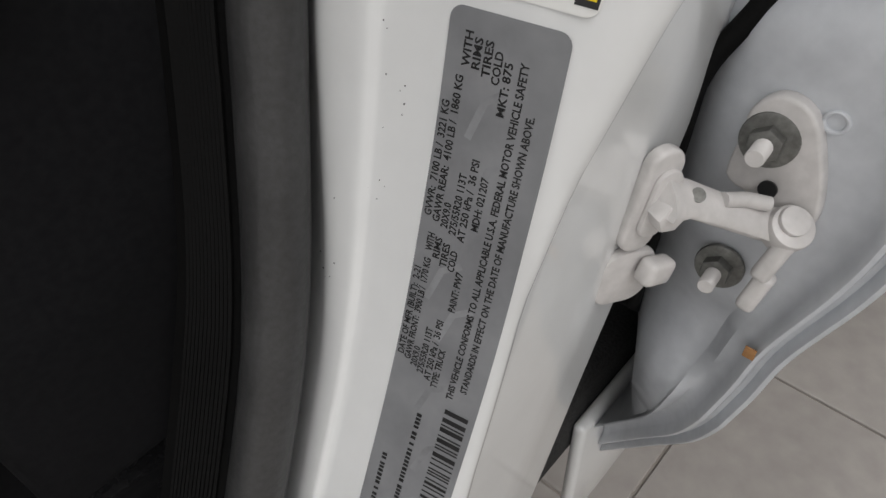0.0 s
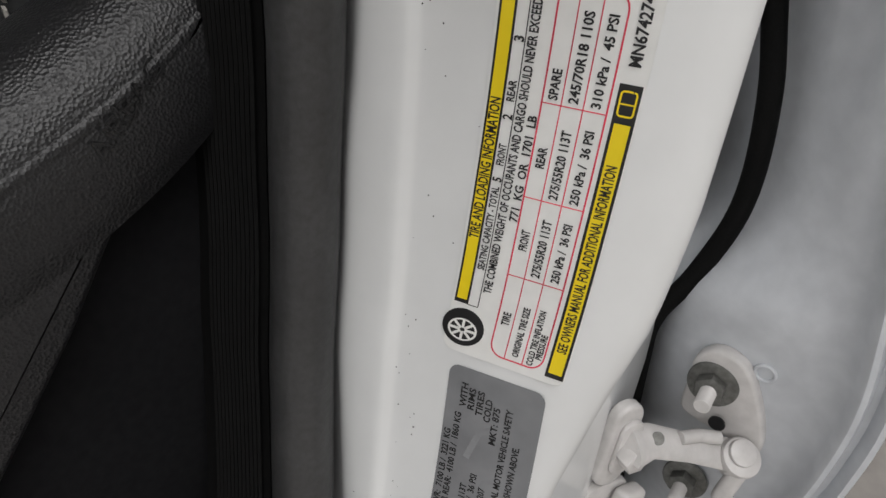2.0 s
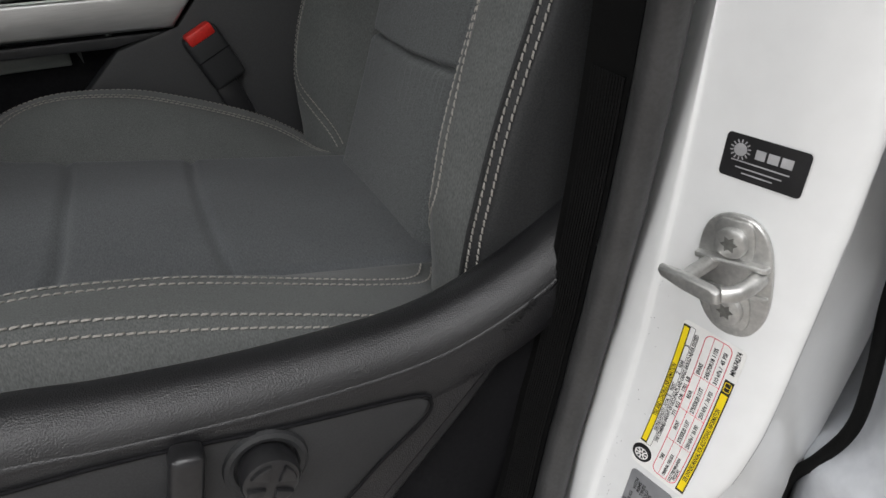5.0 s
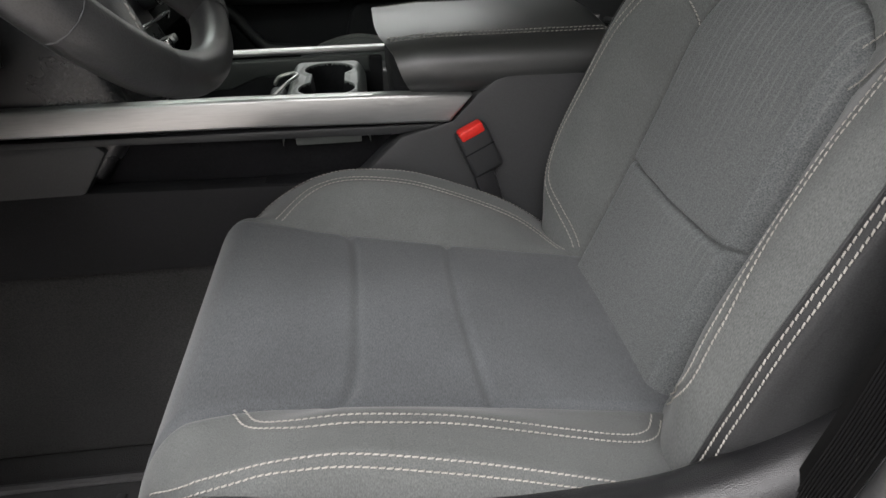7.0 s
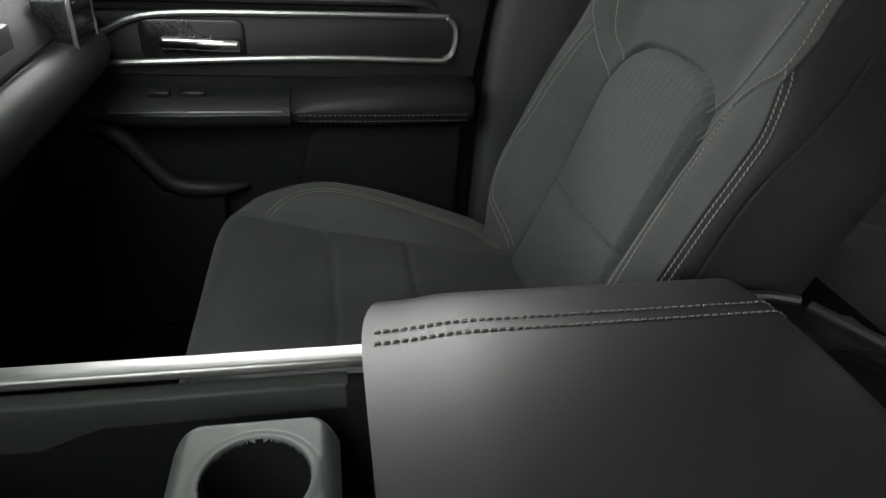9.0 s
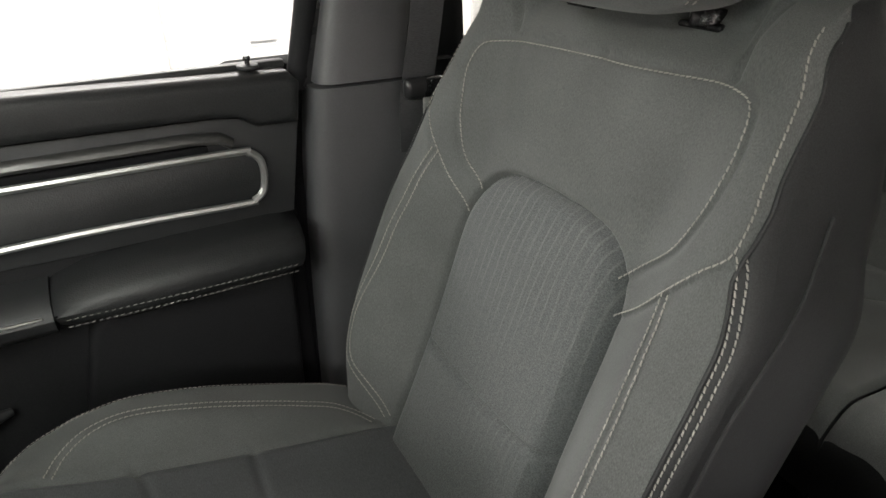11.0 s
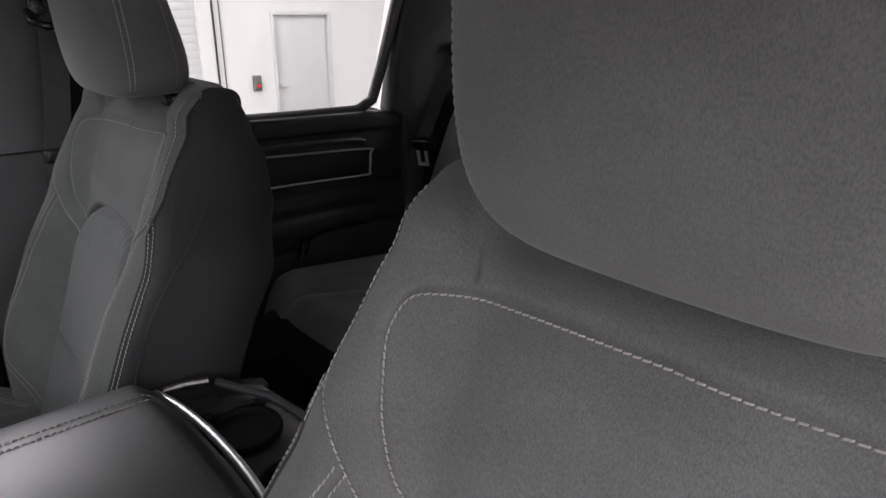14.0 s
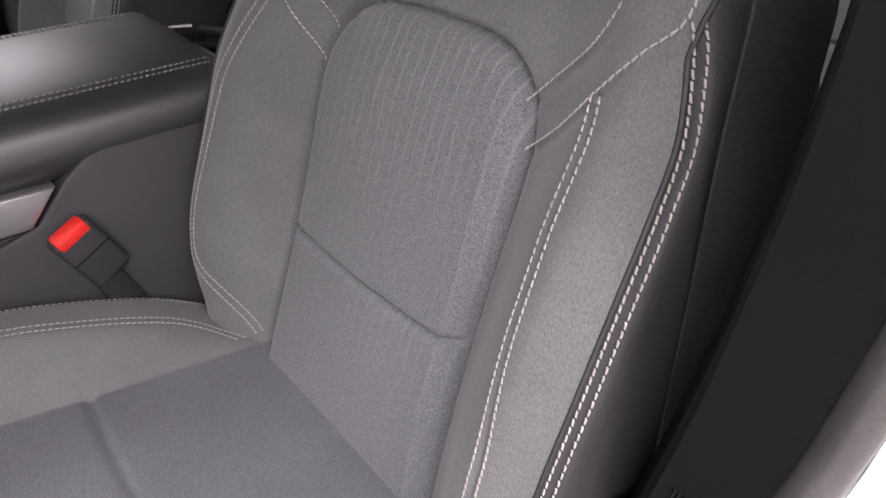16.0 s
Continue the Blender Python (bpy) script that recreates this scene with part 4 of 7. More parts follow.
SEATS = "front seats"
driver = front_seat("charcoal cloth driver seat with pale double stitching", (0, -0.405, 0), SEATS, (0.011, -0.001))
OUTER_SIDE = 1
passenger = front_seat("charcoal cloth front passenger seat beside the console", (0.03, 0.443, 0.003), SEATS)


def side_shield(seat):
    """The plastic shield with power switches on the open side of the driver seat."""
    rail = spline([(-0.50, 1.096), (-0.42, 1.092), (-0.33, 1.080), (-0.28, 1.071), (-0.197, 1.062), (-0.113, 1.061), (-0.055, 1.076), (-0.013, 1.098), (0.015, 1.118)], 6)
    top = [tuple(p) for p in rail]
    poly = [(x, z - 0.014) for x, z in top] + [(0.018, 1.098), (-0.014, 1.080), (-0.049, 1.045), (-0.085, 1.003), (-0.113, 0.975), (-0.16, 0.93), (-0.22, 0.88), (-0.47, 0.86), (-0.51, 0.95)]
    shield = part("side_shield", prism(poly, "y", -0.281, -0.225, 0.010, 4), GRAINED, seat, "dark grained plastic seat shield")
    roll = spline([(-0.226, -0.020), (-0.230, -0.008), (-0.239, 0.001), (-0.250, 0.0052), (-0.261, 0.0045), (-0.2705, -0.0010), (-0.2775, -0.0095), (-0.2812, -0.0195), (-0.2825, -0.030), (-0.2815, -0.042), (-0.276, -0.046), (-0.24, -0.04)], 4)
    part("shield_ledge", loft([[Vector((x, dy, z + dz)) for dy, dz in roll] for x, z in top], True, True), GRAINED, shield, "soft rolled top of the shield")
    inset = [(-0.44, 1.058), (-0.30, 1.052), (-0.20, 1.036), (-0.125, 1.026), (-0.115, 1.018), (-0.12, 1.006), (-0.15, 0.985), (-0.19, 0.955), (-0.26, 0.93),
             (-0.43, 0.93), (-0.46, 0.98), (-0.455, 1.04)]
    part("switch_panel", prism(inset, "y", -0.2835, -0.27, 0.002), TRIM, shield)
    part("panel_seam", tube([(x, -0.2838, z) for x, z in spline(inset + inset[:1], 4)], 0.0012, 6), DEEP, shield)
    knob = part("lumbar_knob", cyl((-0.217, -0.292, 1.016), (0, -1, 0), 0.0165, 0.018, 32, 0.004), GLOSS_BLACK, shield, "round black lumbar control")
    for k in range(4):
        an = math.pi / 2 * k + 0.35
        wedge = [(0.004 * math.cos(an), 0.004 * math.sin(an))] + [(0.0135 * math.cos(an + q), 0.0135 * math.sin(an + q)) for q in np.linspace(-0.5, 0.5, 7)]
        part("knob_lobe", prism([(-0.217 + p, 1.016 + q) for p, q in wedge], "y", -0.3035, -0.299, 0.0012), GLOSS_BLACK, knob)
    part("knob_ring", tube([(-0.217 + 0.0205 * math.cos(a), -0.2845, 1.016 + 0.0205 * math.sin(a)) for a in np.linspace(0, 2 * math.pi, 33)[:-1]], 0.0035, 8, True), TRIM, knob)
    part("recline_switch", turned(rbox((-0.009, -0.009, -0.022), (0.009, 0.009, 0.022), 0.005, 3), pose(-0.258, -0.292, 1.030, 0, 14, 0)), GLOSS_BLACK, shield)
    part("slide_switch", turned(rbox((-0.026, -0.009, -0.010), (0.026, 0.009, 0.010), 0.005, 3), pose(-0.283, -0.292, 1.004, 0, 6, 0)), GLOSS_BLACK, shield)


side_shield(driver)
# made-up black block that stands for the shade below the shield
part("recliner_block", prism([(-0.15, 0.80), (-0.15, 1.0), (-0.06, 1.055), (0.02, 1.075), (0.09, 1.06), (0.11, 0.95), (0.09, 0.80)], "y", -0.266, -0.222, 0.01, 3), DEEP, driver, "black block under the shield, standing for shade")


def flat_words(body, at, width, height, turn):
    """Raised lettering on an outer side face, of a given run and height."""
    cu = bpy.data.curves.new("words", "FONT")
    cu.body, cu.size, cu.resolution_u, cu.extrude = body, 1.0, 2, 0.02
    ob = bpy.data.objects.new("words", cu)
    scene.collection.objects.link(ob)
    me = bpy.data.meshes.new_from_object(ob.evaluated_get(bpy.context.evaluated_depsgraph_get()))
    bpy.data.objects.remove(ob)
    bpy.data.curves.remove(cu)
    bm = bmesh.new()
    bm.from_mesh(me)
    bpy.data.meshes.remove(me)
    run = max(v.co.x for v in bm.verts)
    for v in bm.verts:
        v.co = Vector((v.co.x / run * width, -v.co.z * 0.01, v.co.y / 0.7 * height))
    return turned(bm, Matrix.Translation(at) @ pose(0, 0, 0, 0, turn, 0))


part("lettering", flat_words("AIRBAG", (-0.062, -0.2824, 1.047), 0.030, 0.0055, -38), GRAINED, driver, "embossed lettering")

# ---- centre console ----
con = thing("centre_console", "dark plastic centre console with satin silver side rails", "console")
YN, YF = -0.150, 0.150
# near wall with the long pocket cut through its face
part("upper_side", prism([(-1.10, 1.166), (-1.10, 1.178), (-0.183, 1.168), (-0.25, 1.156), (-0.61, 1.163)], "y", YN - 0.002, YN + 0.03, 0.003), TRIM, con)
part("rear_side", prism([(-0.250, 1.154), (-0.183, 1.172), (-0.150, 1.206), (-0.128, 1.222), (-0.112, 1.228), (0.06, 1.226), (0.165, 1.205), (0.172, 0.66), (-0.30, 0.66), (-0.318, 1.09)], "y", YN - 0.006, YN + 0.035, 0.005), TRIM, con,
     "dark plastic console flank")
# footwell shade is put into this darker plastic
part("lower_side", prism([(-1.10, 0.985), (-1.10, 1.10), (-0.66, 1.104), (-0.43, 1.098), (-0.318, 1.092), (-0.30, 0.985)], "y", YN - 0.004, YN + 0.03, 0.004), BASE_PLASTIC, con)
part("pocket_front", prism([(-1.10, 1.09), (-1.10, 1.172), (-0.622, 1.166), (-0.612, 1.155), (-0.642, 1.112), (-0.66, 1.09)], "y", YN - 0.003, YN + 0.03, 0.004), TRIM, con)
# black back and floor put the pocket's shade into their colour
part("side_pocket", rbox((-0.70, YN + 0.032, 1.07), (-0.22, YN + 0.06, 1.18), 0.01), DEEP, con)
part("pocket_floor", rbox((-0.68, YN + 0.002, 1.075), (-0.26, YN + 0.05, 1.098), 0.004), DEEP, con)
part("tunnel", prism([(-1.2, 0.645), (-1.2, 0.99), (-0.28, 0.99), (-0.05, 0.645)], "y", YN + 0.01, YF, 0.02, 3), CARPET, con, "charcoal carpeted tunnel")
part("far_side", prism([(-1.10, 0.66), (-1.10, 1.17), (-0.25, 1.165), (-0.15, 1.20), (-0.118, 1.228), (0.06, 1.226), (0.172, 1.205), (0.172, 0.66)], "y", YF - 0.02, YF + 0.004, 0.004), TRIM, con)
part("rear_face", rbox((0.150, YN, 0.66), (0.178, YF, 1.19), 0.01), TRIM, con)
# rails
part("side_rail", prism([(-0.96, 1.183), (-0.96, 1.214), (-0.45, 1.214), (-0.25, 1.210), (-0.158, 1.204), (-0.187, 1.171), (-0.45, 1.178)], "y", YN - 0.010, YN + 0.012, 0.004, 3), SATIN, con, "satin silver rail")
part("side_rail", prism([(-0.96, 1.192), (-0.96, 1.201), (-0.45, 1.203), (-0.158, 1.203), (-0.158, 1.193), (-0.45, 1.194)], "y", YF - 0.008, YF + 0.012, 0.003, 3), SATIN, con, "satin silver rail")
# paler plastic than the trim, to carry the light on this face
part("far_bin_lip", prism([(-0.70, 1.15), (-0.70, 1.191), (-0.28, 1.192), (-0.28, 1.166), (-0.46, 1.164), (-0.505, 1.146)], "y", YF - 0.024, YF - 0.006, 0.004, 3), DASH_PAD, con, "grey inner face of the far rail")
# front bin
part("bin_floor", rbox((-0.98, YN + 0.03, 1.03), (-0.26, YF - 0.02, 1.045), 0.002), BASE_PLASTIC, con)
part("bin_wall", rbox((-0.98, YN + 0.008, 1.168), (-0.26, YN + 0.031, 1.20), 0.004), BASE_PLASTIC, con)
part("bin_wall", rbox((-0.98, YF - 0.022, 1.03), (-0.26, YF - 0.007, 1.19), 0.004), BASE_PLASTIC, con)
for k, (bx, rz) in enumerate(((-0.60, 14), (-0.52, 14), (-0.55, -6))):
    part("bin_divider", turned(rbox((-0.004, -0.11, 0.0), (0.004, 0.05, 0.03 + 0.01 * k), 0.003), pose(bx, -0.02, 1.043, 0, 0, rz)), GLOSS_BLACK, con)


def rounded(cx, cy, hx, hy, r, n=6):
    out = []
    for qx, qy, a0 in ((1, 1, 0), (-1, 1, 90), (-1, -1, 180), (1, -1, 270)):
        for k in range(n + 1):
            a = radians(a0 + 90 * k / n)
            out.append((cx + qx * (hx - r) + r * math.cos(a), cy + qy * (hy - r) + r * math.sin(a)))
    return out


# tray top with two wells and a neck, made as a height field
TX0, TX1, TY0, TY1 = -0.402, -0.288, -0.126, 0.104
cup_us, cup_vs = np.linspace(TX0, TX1, 190), np.linspace(TY0, TY1, 340)
gx, gy = np.meshgrid(cup_us, cup_vs)
well = np.minimum(np.hypot(gx + 0.342, gy - 0.040) - 0.0325, np.hypot(gx + 0.342, gy + 0.060) - 0.0355)
neck = np.maximum(np.abs(gx + 0.342) - 0.021, np.abs(gy + 0.01) - 0.055)
well = np.minimum(well, neck)
corner = np.hypot(np.maximum(np.abs(gx - (TX0 + TX1) / 2) - ((TX1 - TX0) / 2 - 0.022), 0), np.maximum(np.abs(gy - (TY0 + TY1) / 2) - ((TY1 - TY0) / 2 - 0.022), 0))
gz = 1.194 - 0.085 * smooth(0.003, -0.006, well) - 0.020 * np.clip((corner - 0.008) / 0.014, 0, 2.2) ** 2.0 + 0.002 * smooth(0.012, 0.004, well)
well_mid = (well[:-1, :-1] + well[1:, 1:]) / 2
cup = sheet("cup_tray", np.stack([gx, gy, gz], 2), well_mid > 0.0021, CUP, con, "grey-green cup holder tray")
sheet("well_lining", np.stack([gx, gy, gz], 2), well_mid <= 0.0021, DEEP, cup, "deep black well lining")
part("tray_block", rbox((-0.399, -0.122, 1.04), (-0.29, 0.10, 1.098), 0.004), DEEP, con)
part("tray_skirt", join(rbox((-0.403, -0.106, 1.10), (-0.398, 0.086, 1.172), 0.002), rbox((-0.385, -0.126, 1.14), (-0.300, -0.122, 1.172), 0.002)), CUP, con)
for cyy, rr in ((0.040, 0.0265), (-0.060, 0.0295)):
    part("well_liner", cyl((-0.342, cyy, 1.1085), (0, 0, 1), rr, 0.003, 28), DEEP, cup)
part("tray_latch", rbox((-0.424, -0.052, 1.140), (-0.403, 0.004, 1.184), 0.006, 3), TRIM, con, "grey latch block")
loop = spline([(-0.416, -0.046, 1.184), (-0.398, -0.036, 1.197), (-0.386, -0.012, 1.200), (-0.387, 0.004, 1.200), (-0.396, 0.011, 1.199), (-0.412, 0.009, 1.195), (-0.418, -0.002, 1.188)], 5)
part("latch_loop", tube([tuple(q) for q in loop], 0.0026, 8), STEEL, con, "bright wire latch")
fob = thing("key_tag", "white plastic key tag lying in the cup well", "key tag")
part("tag_body", turned(rbox((-0.012, -0.032, -0.005), (0.012, 0.032, 0.005), 0.0045, 4), pose(-0.346, -0.062, 1.156, 58, 0, -12)), WHITE_PLASTIC, fob)

# armrest lid: a padded block with a rolled near edge
LID_SECTION = spline([(-0.146, 1.206), (-0.153, 1.216), (-0.156, 1.232), (-0.152, 1.249), (-0.138, 1.263), (-0.112, 1.272), (-0.06, 1.2795), (0.0, 1.282), (0.06, 1.2795), (0.112, 1.272), (0.138, 1.263),
                      (0.151, 1.247), (0.153, 1.228), (0.148, 1.208)], 12)


def lid_point(u, v):
    """u 0..1 front to rear, v 0..1 round the section from the near lower edge over the top to the far one."""
    x = -0.268 + 0.312 * u
    front = smooth(0.0, 0.22, u)
    rear = smooth(1.0, 0.91, u)
    p = LID_SECTION[int(round(v * (len(LID_SECTION) - 1)))]
    y, z = p
    lower = 1.212
    h = (z - lower) / 0.071
    z = lower + (z - lower) * (0.93 + 0.07 * front) * (0.66 + 0.34 * rear)
    x = x - 0.030 * (1 - smooth(0, 0.12, u)) * math.sin(math.pi * min(1, 0.15 + 0.8 * h)) * (0.6 + 0.4 * (1 - abs(y) / 0.15))
    x = x + 0.034 * (1 - h) * (1 - smooth(0, 0.25, u))
    x = x + 0.022 * (abs(y) / 0.15) ** 4 * (1 - smooth(0, 0.15, u)) * min(1, 0.3 + h)
    y = y * (0.985 + 0.015 * front)
    return (x, y, z)


lid = thing("armrest_lid", "padded black vinyl armrest lid with double stitching", "armrest")
rings = [[Vector(lid_point(u, v)) for v in np.linspace(0, 1, 79)] for u in np.r_[np.linspace(0, 0.15, 14), np.linspace(0.18, 0.9, 18), np.linspace(0.92, 1.0, 6)]]
bm = loft(rings, True, True)
part("lid_cover", bm, LID_VINYL, lid)
part("lid_underside", rbox((-0.255, -0.135, 1.165), (0.04, 0.135, 1.214), 0.006), DEEP, lid)
for vv in (4.67, 4.92, 8.17, 8.42):
    p3 = np.array([lid_point(u, vv / 13.0) for u in np.linspace(0.02, 0.985, 90)])
    p3[:, 2] += 0.0005
    part("stitching", stitches(p3, np.tile([0, -0.35 if vv < 6 else 0.35, 0.93], (90, 1)), 0.0046, 0.0012, 0.0014), DIM_THREAD, lid, smooth=False)

# rear cup holders behind the lid
rear = part("rear_tray", rbox((0.045, YN + 0.012, 1.15), (0.165, YF - 0.004, 1.205), 0.008, 3), GLOSS_BLACK, con)
for cyy in (0.062, -0.055):
    part("rear_well", join(tube([(0.105 + 0.038 * math.cos(a), cyy + 0.038 * math.sin(a), 1.207) for a in np.linspace(0, 2 * math.pi, 29)[:-1]], 0.005, 8, True),
                           cyl((0.105, cyy, 1.2055), (0, 0, 1), 0.036, 0.003, 28)), DEEP, rear)
arc = spline([(0.048, 0.158, 1.230), (0.055, 0.115, 1.2345), (0.0605, 0.06, 1.2365), (0.062, 0.0, 1.237), (0.060, -0.06, 1.2355), (0.054, -0.115, 1.231), (0.047, -0.145, 1.224)], 6)
part("chrome_strip", tube([tuple(q) for q in arc], 0.0052, 10, False, 0.75), SATIN, con, "bright satin strip behind the lid")
part("chrome_strip", tube([(0.056, 0.156, 1.232), (0.080, 0.150, 1.234), (0.103, 0.142, 1.233)], 0.0042, 8), DARK_SATIN, con, "dark satin strip behind the lid")
part("tray_deck", prism([(0.05, 1.200), (0.052, 1.226), (0.075, 1.224), (0.12, 1.218), (0.165, 1.206), (0.165, 1.19), (0.05, 1.19)], "y", 0.100, 0.158, 0.003), GLOSS_BLACK, con)
part("rear_lip", tube([(0.112, 0.138, 1.229), (0.122, 0.11, 1.231), (0.143, 0.066, 1.231), (0.152, 0.02, 1.228), (0.158, -0.05, 1.22), (0.156, -0.13, 1.21)], 0.005, 8), TRIM, con)
part("lip_strip", tube([(0.146, 0.075, 1.229), (0.156, 0.02, 1.226), (0.163, -0.05, 1.218), (0.161, -0.13, 1.208)], 0.0028, 8), DARK_SATIN, con, "thin satin strip round the rear tray")

# seat belt buckles beside the console
def belt_buckle(at, rz, label, tilt=-18):
    bk = thing("belt_buckle", label, "belt buckle", at)
    bk.matrix_world = pose(*at, 0, tilt, rz)
    body = part("buckle_body", rbox((-0.021, -0.011, -0.066), (0.021, 0.011, 0.0), 0.006, 3), TRIM, bk)
    part("release_button", rbox((-0.0165, -0.013, -0.010), (0.0165, 0.005, 0.0035), 0.003, 2), RED, body, "red release button")
    part("buckle_line", rbox((-0.0205, -0.0118, -0.030), (0.0205, -0.0105, -0.0285), 0.0004), DEEP, body)
    part("buckle_strap", turned(rbox((-0.014, -0.006, -0.14), (0.014, 0.006, -0.062), 0.004), pose(0, 0, 0, 0, 6, 0)), GLOSS_BLACK, bk)
    return bk


belt_buckle((-0.165, -0.168, 1.166), 8, "dark belt buckle with a red button beside the console", -24)

# ---- dashboard, steering wheel, pedals ----
dash = thing("dashboard", "dark plastic dashboard with a stitched lower edge", "dashboard")
sec = [(-1.25, 1.34), (-0.95, 1.40), (-0.74, 1.40), (-0.66, 1.385), (-0.62, 1.35), (-0.60, 1.30), (-0.61, 1.27), (-0.68, 1.2), (-0.74, 1.1), (-0.80, 0.98), (-0.90, 0.95), (-1.25, 1.0)]
part("dash_body", prism(sec, "y", 0.17, 0.77, 0.02, 3), TRIM, dash)
# driver half in the darker plastic, shade included in its colour
part("dash_body", prism([(a - 0.07, b) for a, b in sec], "y", -0.72, -0.17, 0.02, 3), BASE_PLASTIC, dash)
stack = part("centre_panel", prism([(-1.2, 1.42), (-0.78, 1.50), (-0.73, 1.45), (-0.68, 1.30), (-0.64, 1.215), (-0.70, 1.14), (-1.2, 1.05)], "y", -0.142, 0.142, 0.015, 3), GLOSS_BLACK, dash)
for yy, z, x in ((0.125, 1.375, -0.695), (-0.09, 1.375, -0.695), (0.125, 1.325, -0.675), (-0.09, 1.325, -0.675)):
    kn = part("control_knob", cyl((x, yy, z), (1, 0, 0.35), 0.019, 0.034, 28, 0.004), GLOSS_BLACK, stack)
    part("knob_band", cyl((x + 0.012, yy, z + 0.004), (1, 0, 0.35), 0.0205, 0.006, 28, 0.001), CHROME, kn)
for k in range(7):
    part("toggle_switch", turned(rbox((-0.012, -0.010, -0.006), (0.014, 0.010, 0.006), 0.003), pose(-0.655, -0.09 + 0.032 * k, 1.262, 0, -20, 0)), CHROME if k % 2 else SATIN, stack)
part("stack_trim", tube([(-0.665, -0.165, 1.285), (-0.66, -0.16, 1.295), (-0.66, 0.0, 1.297), (-0.66, 0.16, 1.295), (-0.665, 0.165, 1.285)], 0.003, 8), CHROME, stack)
part("screen", rbox((-0.755, -0.13, 1.40), (-0.745, 0.13, 1.49), 0.003), GLOSS_BLACK, stack)
vent = part("air_vent", prism(rounded(0.69, 1.345, 0.045, 0.038, 0.012), "x", -0.635, -0.592, 0.004), GLOSS_BLACK, dash, "round-cornered air vent")
part("vent_ring", tube([(-0.592, a, b) for a, b in rounded(0.69, 1.345, 0.043, 0.036, 0.012)], 0.003, 6, True), SATIN, vent)
for k in range(4):
    part("vent_blade", rbox((-0.605, 0.655, 1.322 + 0.015 * k), (-0.589, 0.725, 1.326 + 0.015 * k), 0.001), TRIM, vent)
part("badge", rbox((-0.612, 0.43, 1.352), (-0.602, 0.50, 1.378), 0.004), SATIN, dash, "plain satin badge plate")
# black tube that marks the dark gap of the dashboard seam
part("dash_seam", tube([(-0.61, 0.2, 1.333), (-0.605, 0.45, 1.330), (-0.61, 0.62, 1.335)], 0.003, 8), DEEP, dash)
pad = [(-0.612, 1.326), (-0.594, 1.322), (-0.583, 1.310), (-0.581, 1.294), (-0.592, 1.268), (-0.668, 1.190), (-0.71, 1.188), (-0.66, 1.27)]
part("knee_pad", prism(pad, "y", 0.19, 0.755, 0.006, 3), DASH_PAD, dash, "grey-green padded lower dashboard")

stack.location = (0.075, 0.0, -0.028)

wheel = thing("steering_wheel", "black leather steering wheel with stitched grips", "steering wheel")
WM = Matrix.Translation((-0.50, -0.42, 1.475)) @ pose(0, 0, 0, 0, -30, 0)
wheel.matrix_world = WM


def rim_point(a, r=0.18):
    return (0.0, r * math.cos(a), r * math.sin(a))


part("rim", tube([rim_point(a) for a in np.linspace(0, 2 * math.pi, 73)[:-1]], 0.0165, 16, True), WHEEL_LEATHER, wheel)
for c in (0, math.pi, -0.72, math.pi + 0.72):
    arc = np.linspace(c - 0.33, c + 0.33, 15)
    part("grip", tube([rim_point(a) for a in arc], 0.0182, 14), WHEEL_LEATHER, wheel)
    ring = [(0.0075, (0.18 - 0.0155) * math.cos(a), (0.18 - 0.0155) * math.sin(a)) for a in np.linspace(c - 0.3, c + 0.3, 40)]
    part("stitching", stitches(ring, np.tile([0.4, 0, 0], (40, 1)) - np.array([(0, p[1], p[2]) for p in ring]) * 4, 0.007, 0.0035, 0.0016), DIM_THREAD, wheel, smooth=False)


def pad_ring(k, x, drop=0.0):
    out = []
    for a in np.linspace(0, 2 * math.pi, 49)[:-1]:
        c, d = math.cos(a), math.sin(a)
        y, z = math.copysign(abs(c) ** 0.62, c) * 0.083, math.copysign(abs(d) ** 0.62, d) * 0.070
        y *= 1 - 0.22 * max(0.0, -z / 0.07)
        out.append(Vector((x, y * k, z * k - 0.006 - drop)))
    return out


hub = part("hub", loft([pad_ring(k, x) for k, x in ((0.92, -0.045), (1.0, -0.02), (1.0, 0.006), (0.97, 0.016), (0.90, 0.024), (0.74, 0.031), (0.5, 0.035), (0.2, 0.0365))]), LID_VINYL, wheel, "domed black airbag pad")
badge_rim = [(0.02 * math.cos(a), 0.004 + 0.018 * math.sin(a)) for a in np.linspace(0, 2 * math.pi, 7)[:-1]]
part("hub_badge", prism(badge_rim, "x", 0.0355, 0.0395, 0.001), CHROME, hub, "plain chrome badge shape")
lower = [p for p in pad_ring(1.07, 0.004) if p.z < 0.02]
lower = sorted(lower, key=lambda p: math.atan2(p.y, -p.z))
part("pad_trim", tube(lower, 0.0075, 10), SATIN, wheel, "satin silver trim under the pad")


def spoke_bar(path, width, thick, n=20):
    """A flat padded bar in the wheel's plane."""
    line = [Vector(p) for p in spline(path, 8)]
    rings = []
    for i, p in enumerate(line):
        run = (line[min(i + 1, len(line) - 1)] - line[max(i - 1, 0)]).normalized()
        side = run.cross(Vector((1, 0, 0))).normalized()
        up = side.cross(run)
        w = width[0] + (width[1] - width[0]) * i / (len(line) - 1)
        ring = []
        for k in range(n):
            c, d = math.cos(2 * math.pi * k / n), math.sin(2 * math.pi * k / n)
            ring.append(p + side * (math.copysign(abs(c) ** 0.7, c) * w) + up * (math.copysign(abs(d) ** 0.7, d) * thick))
        rings.append(ring)
    return loft(rings), line


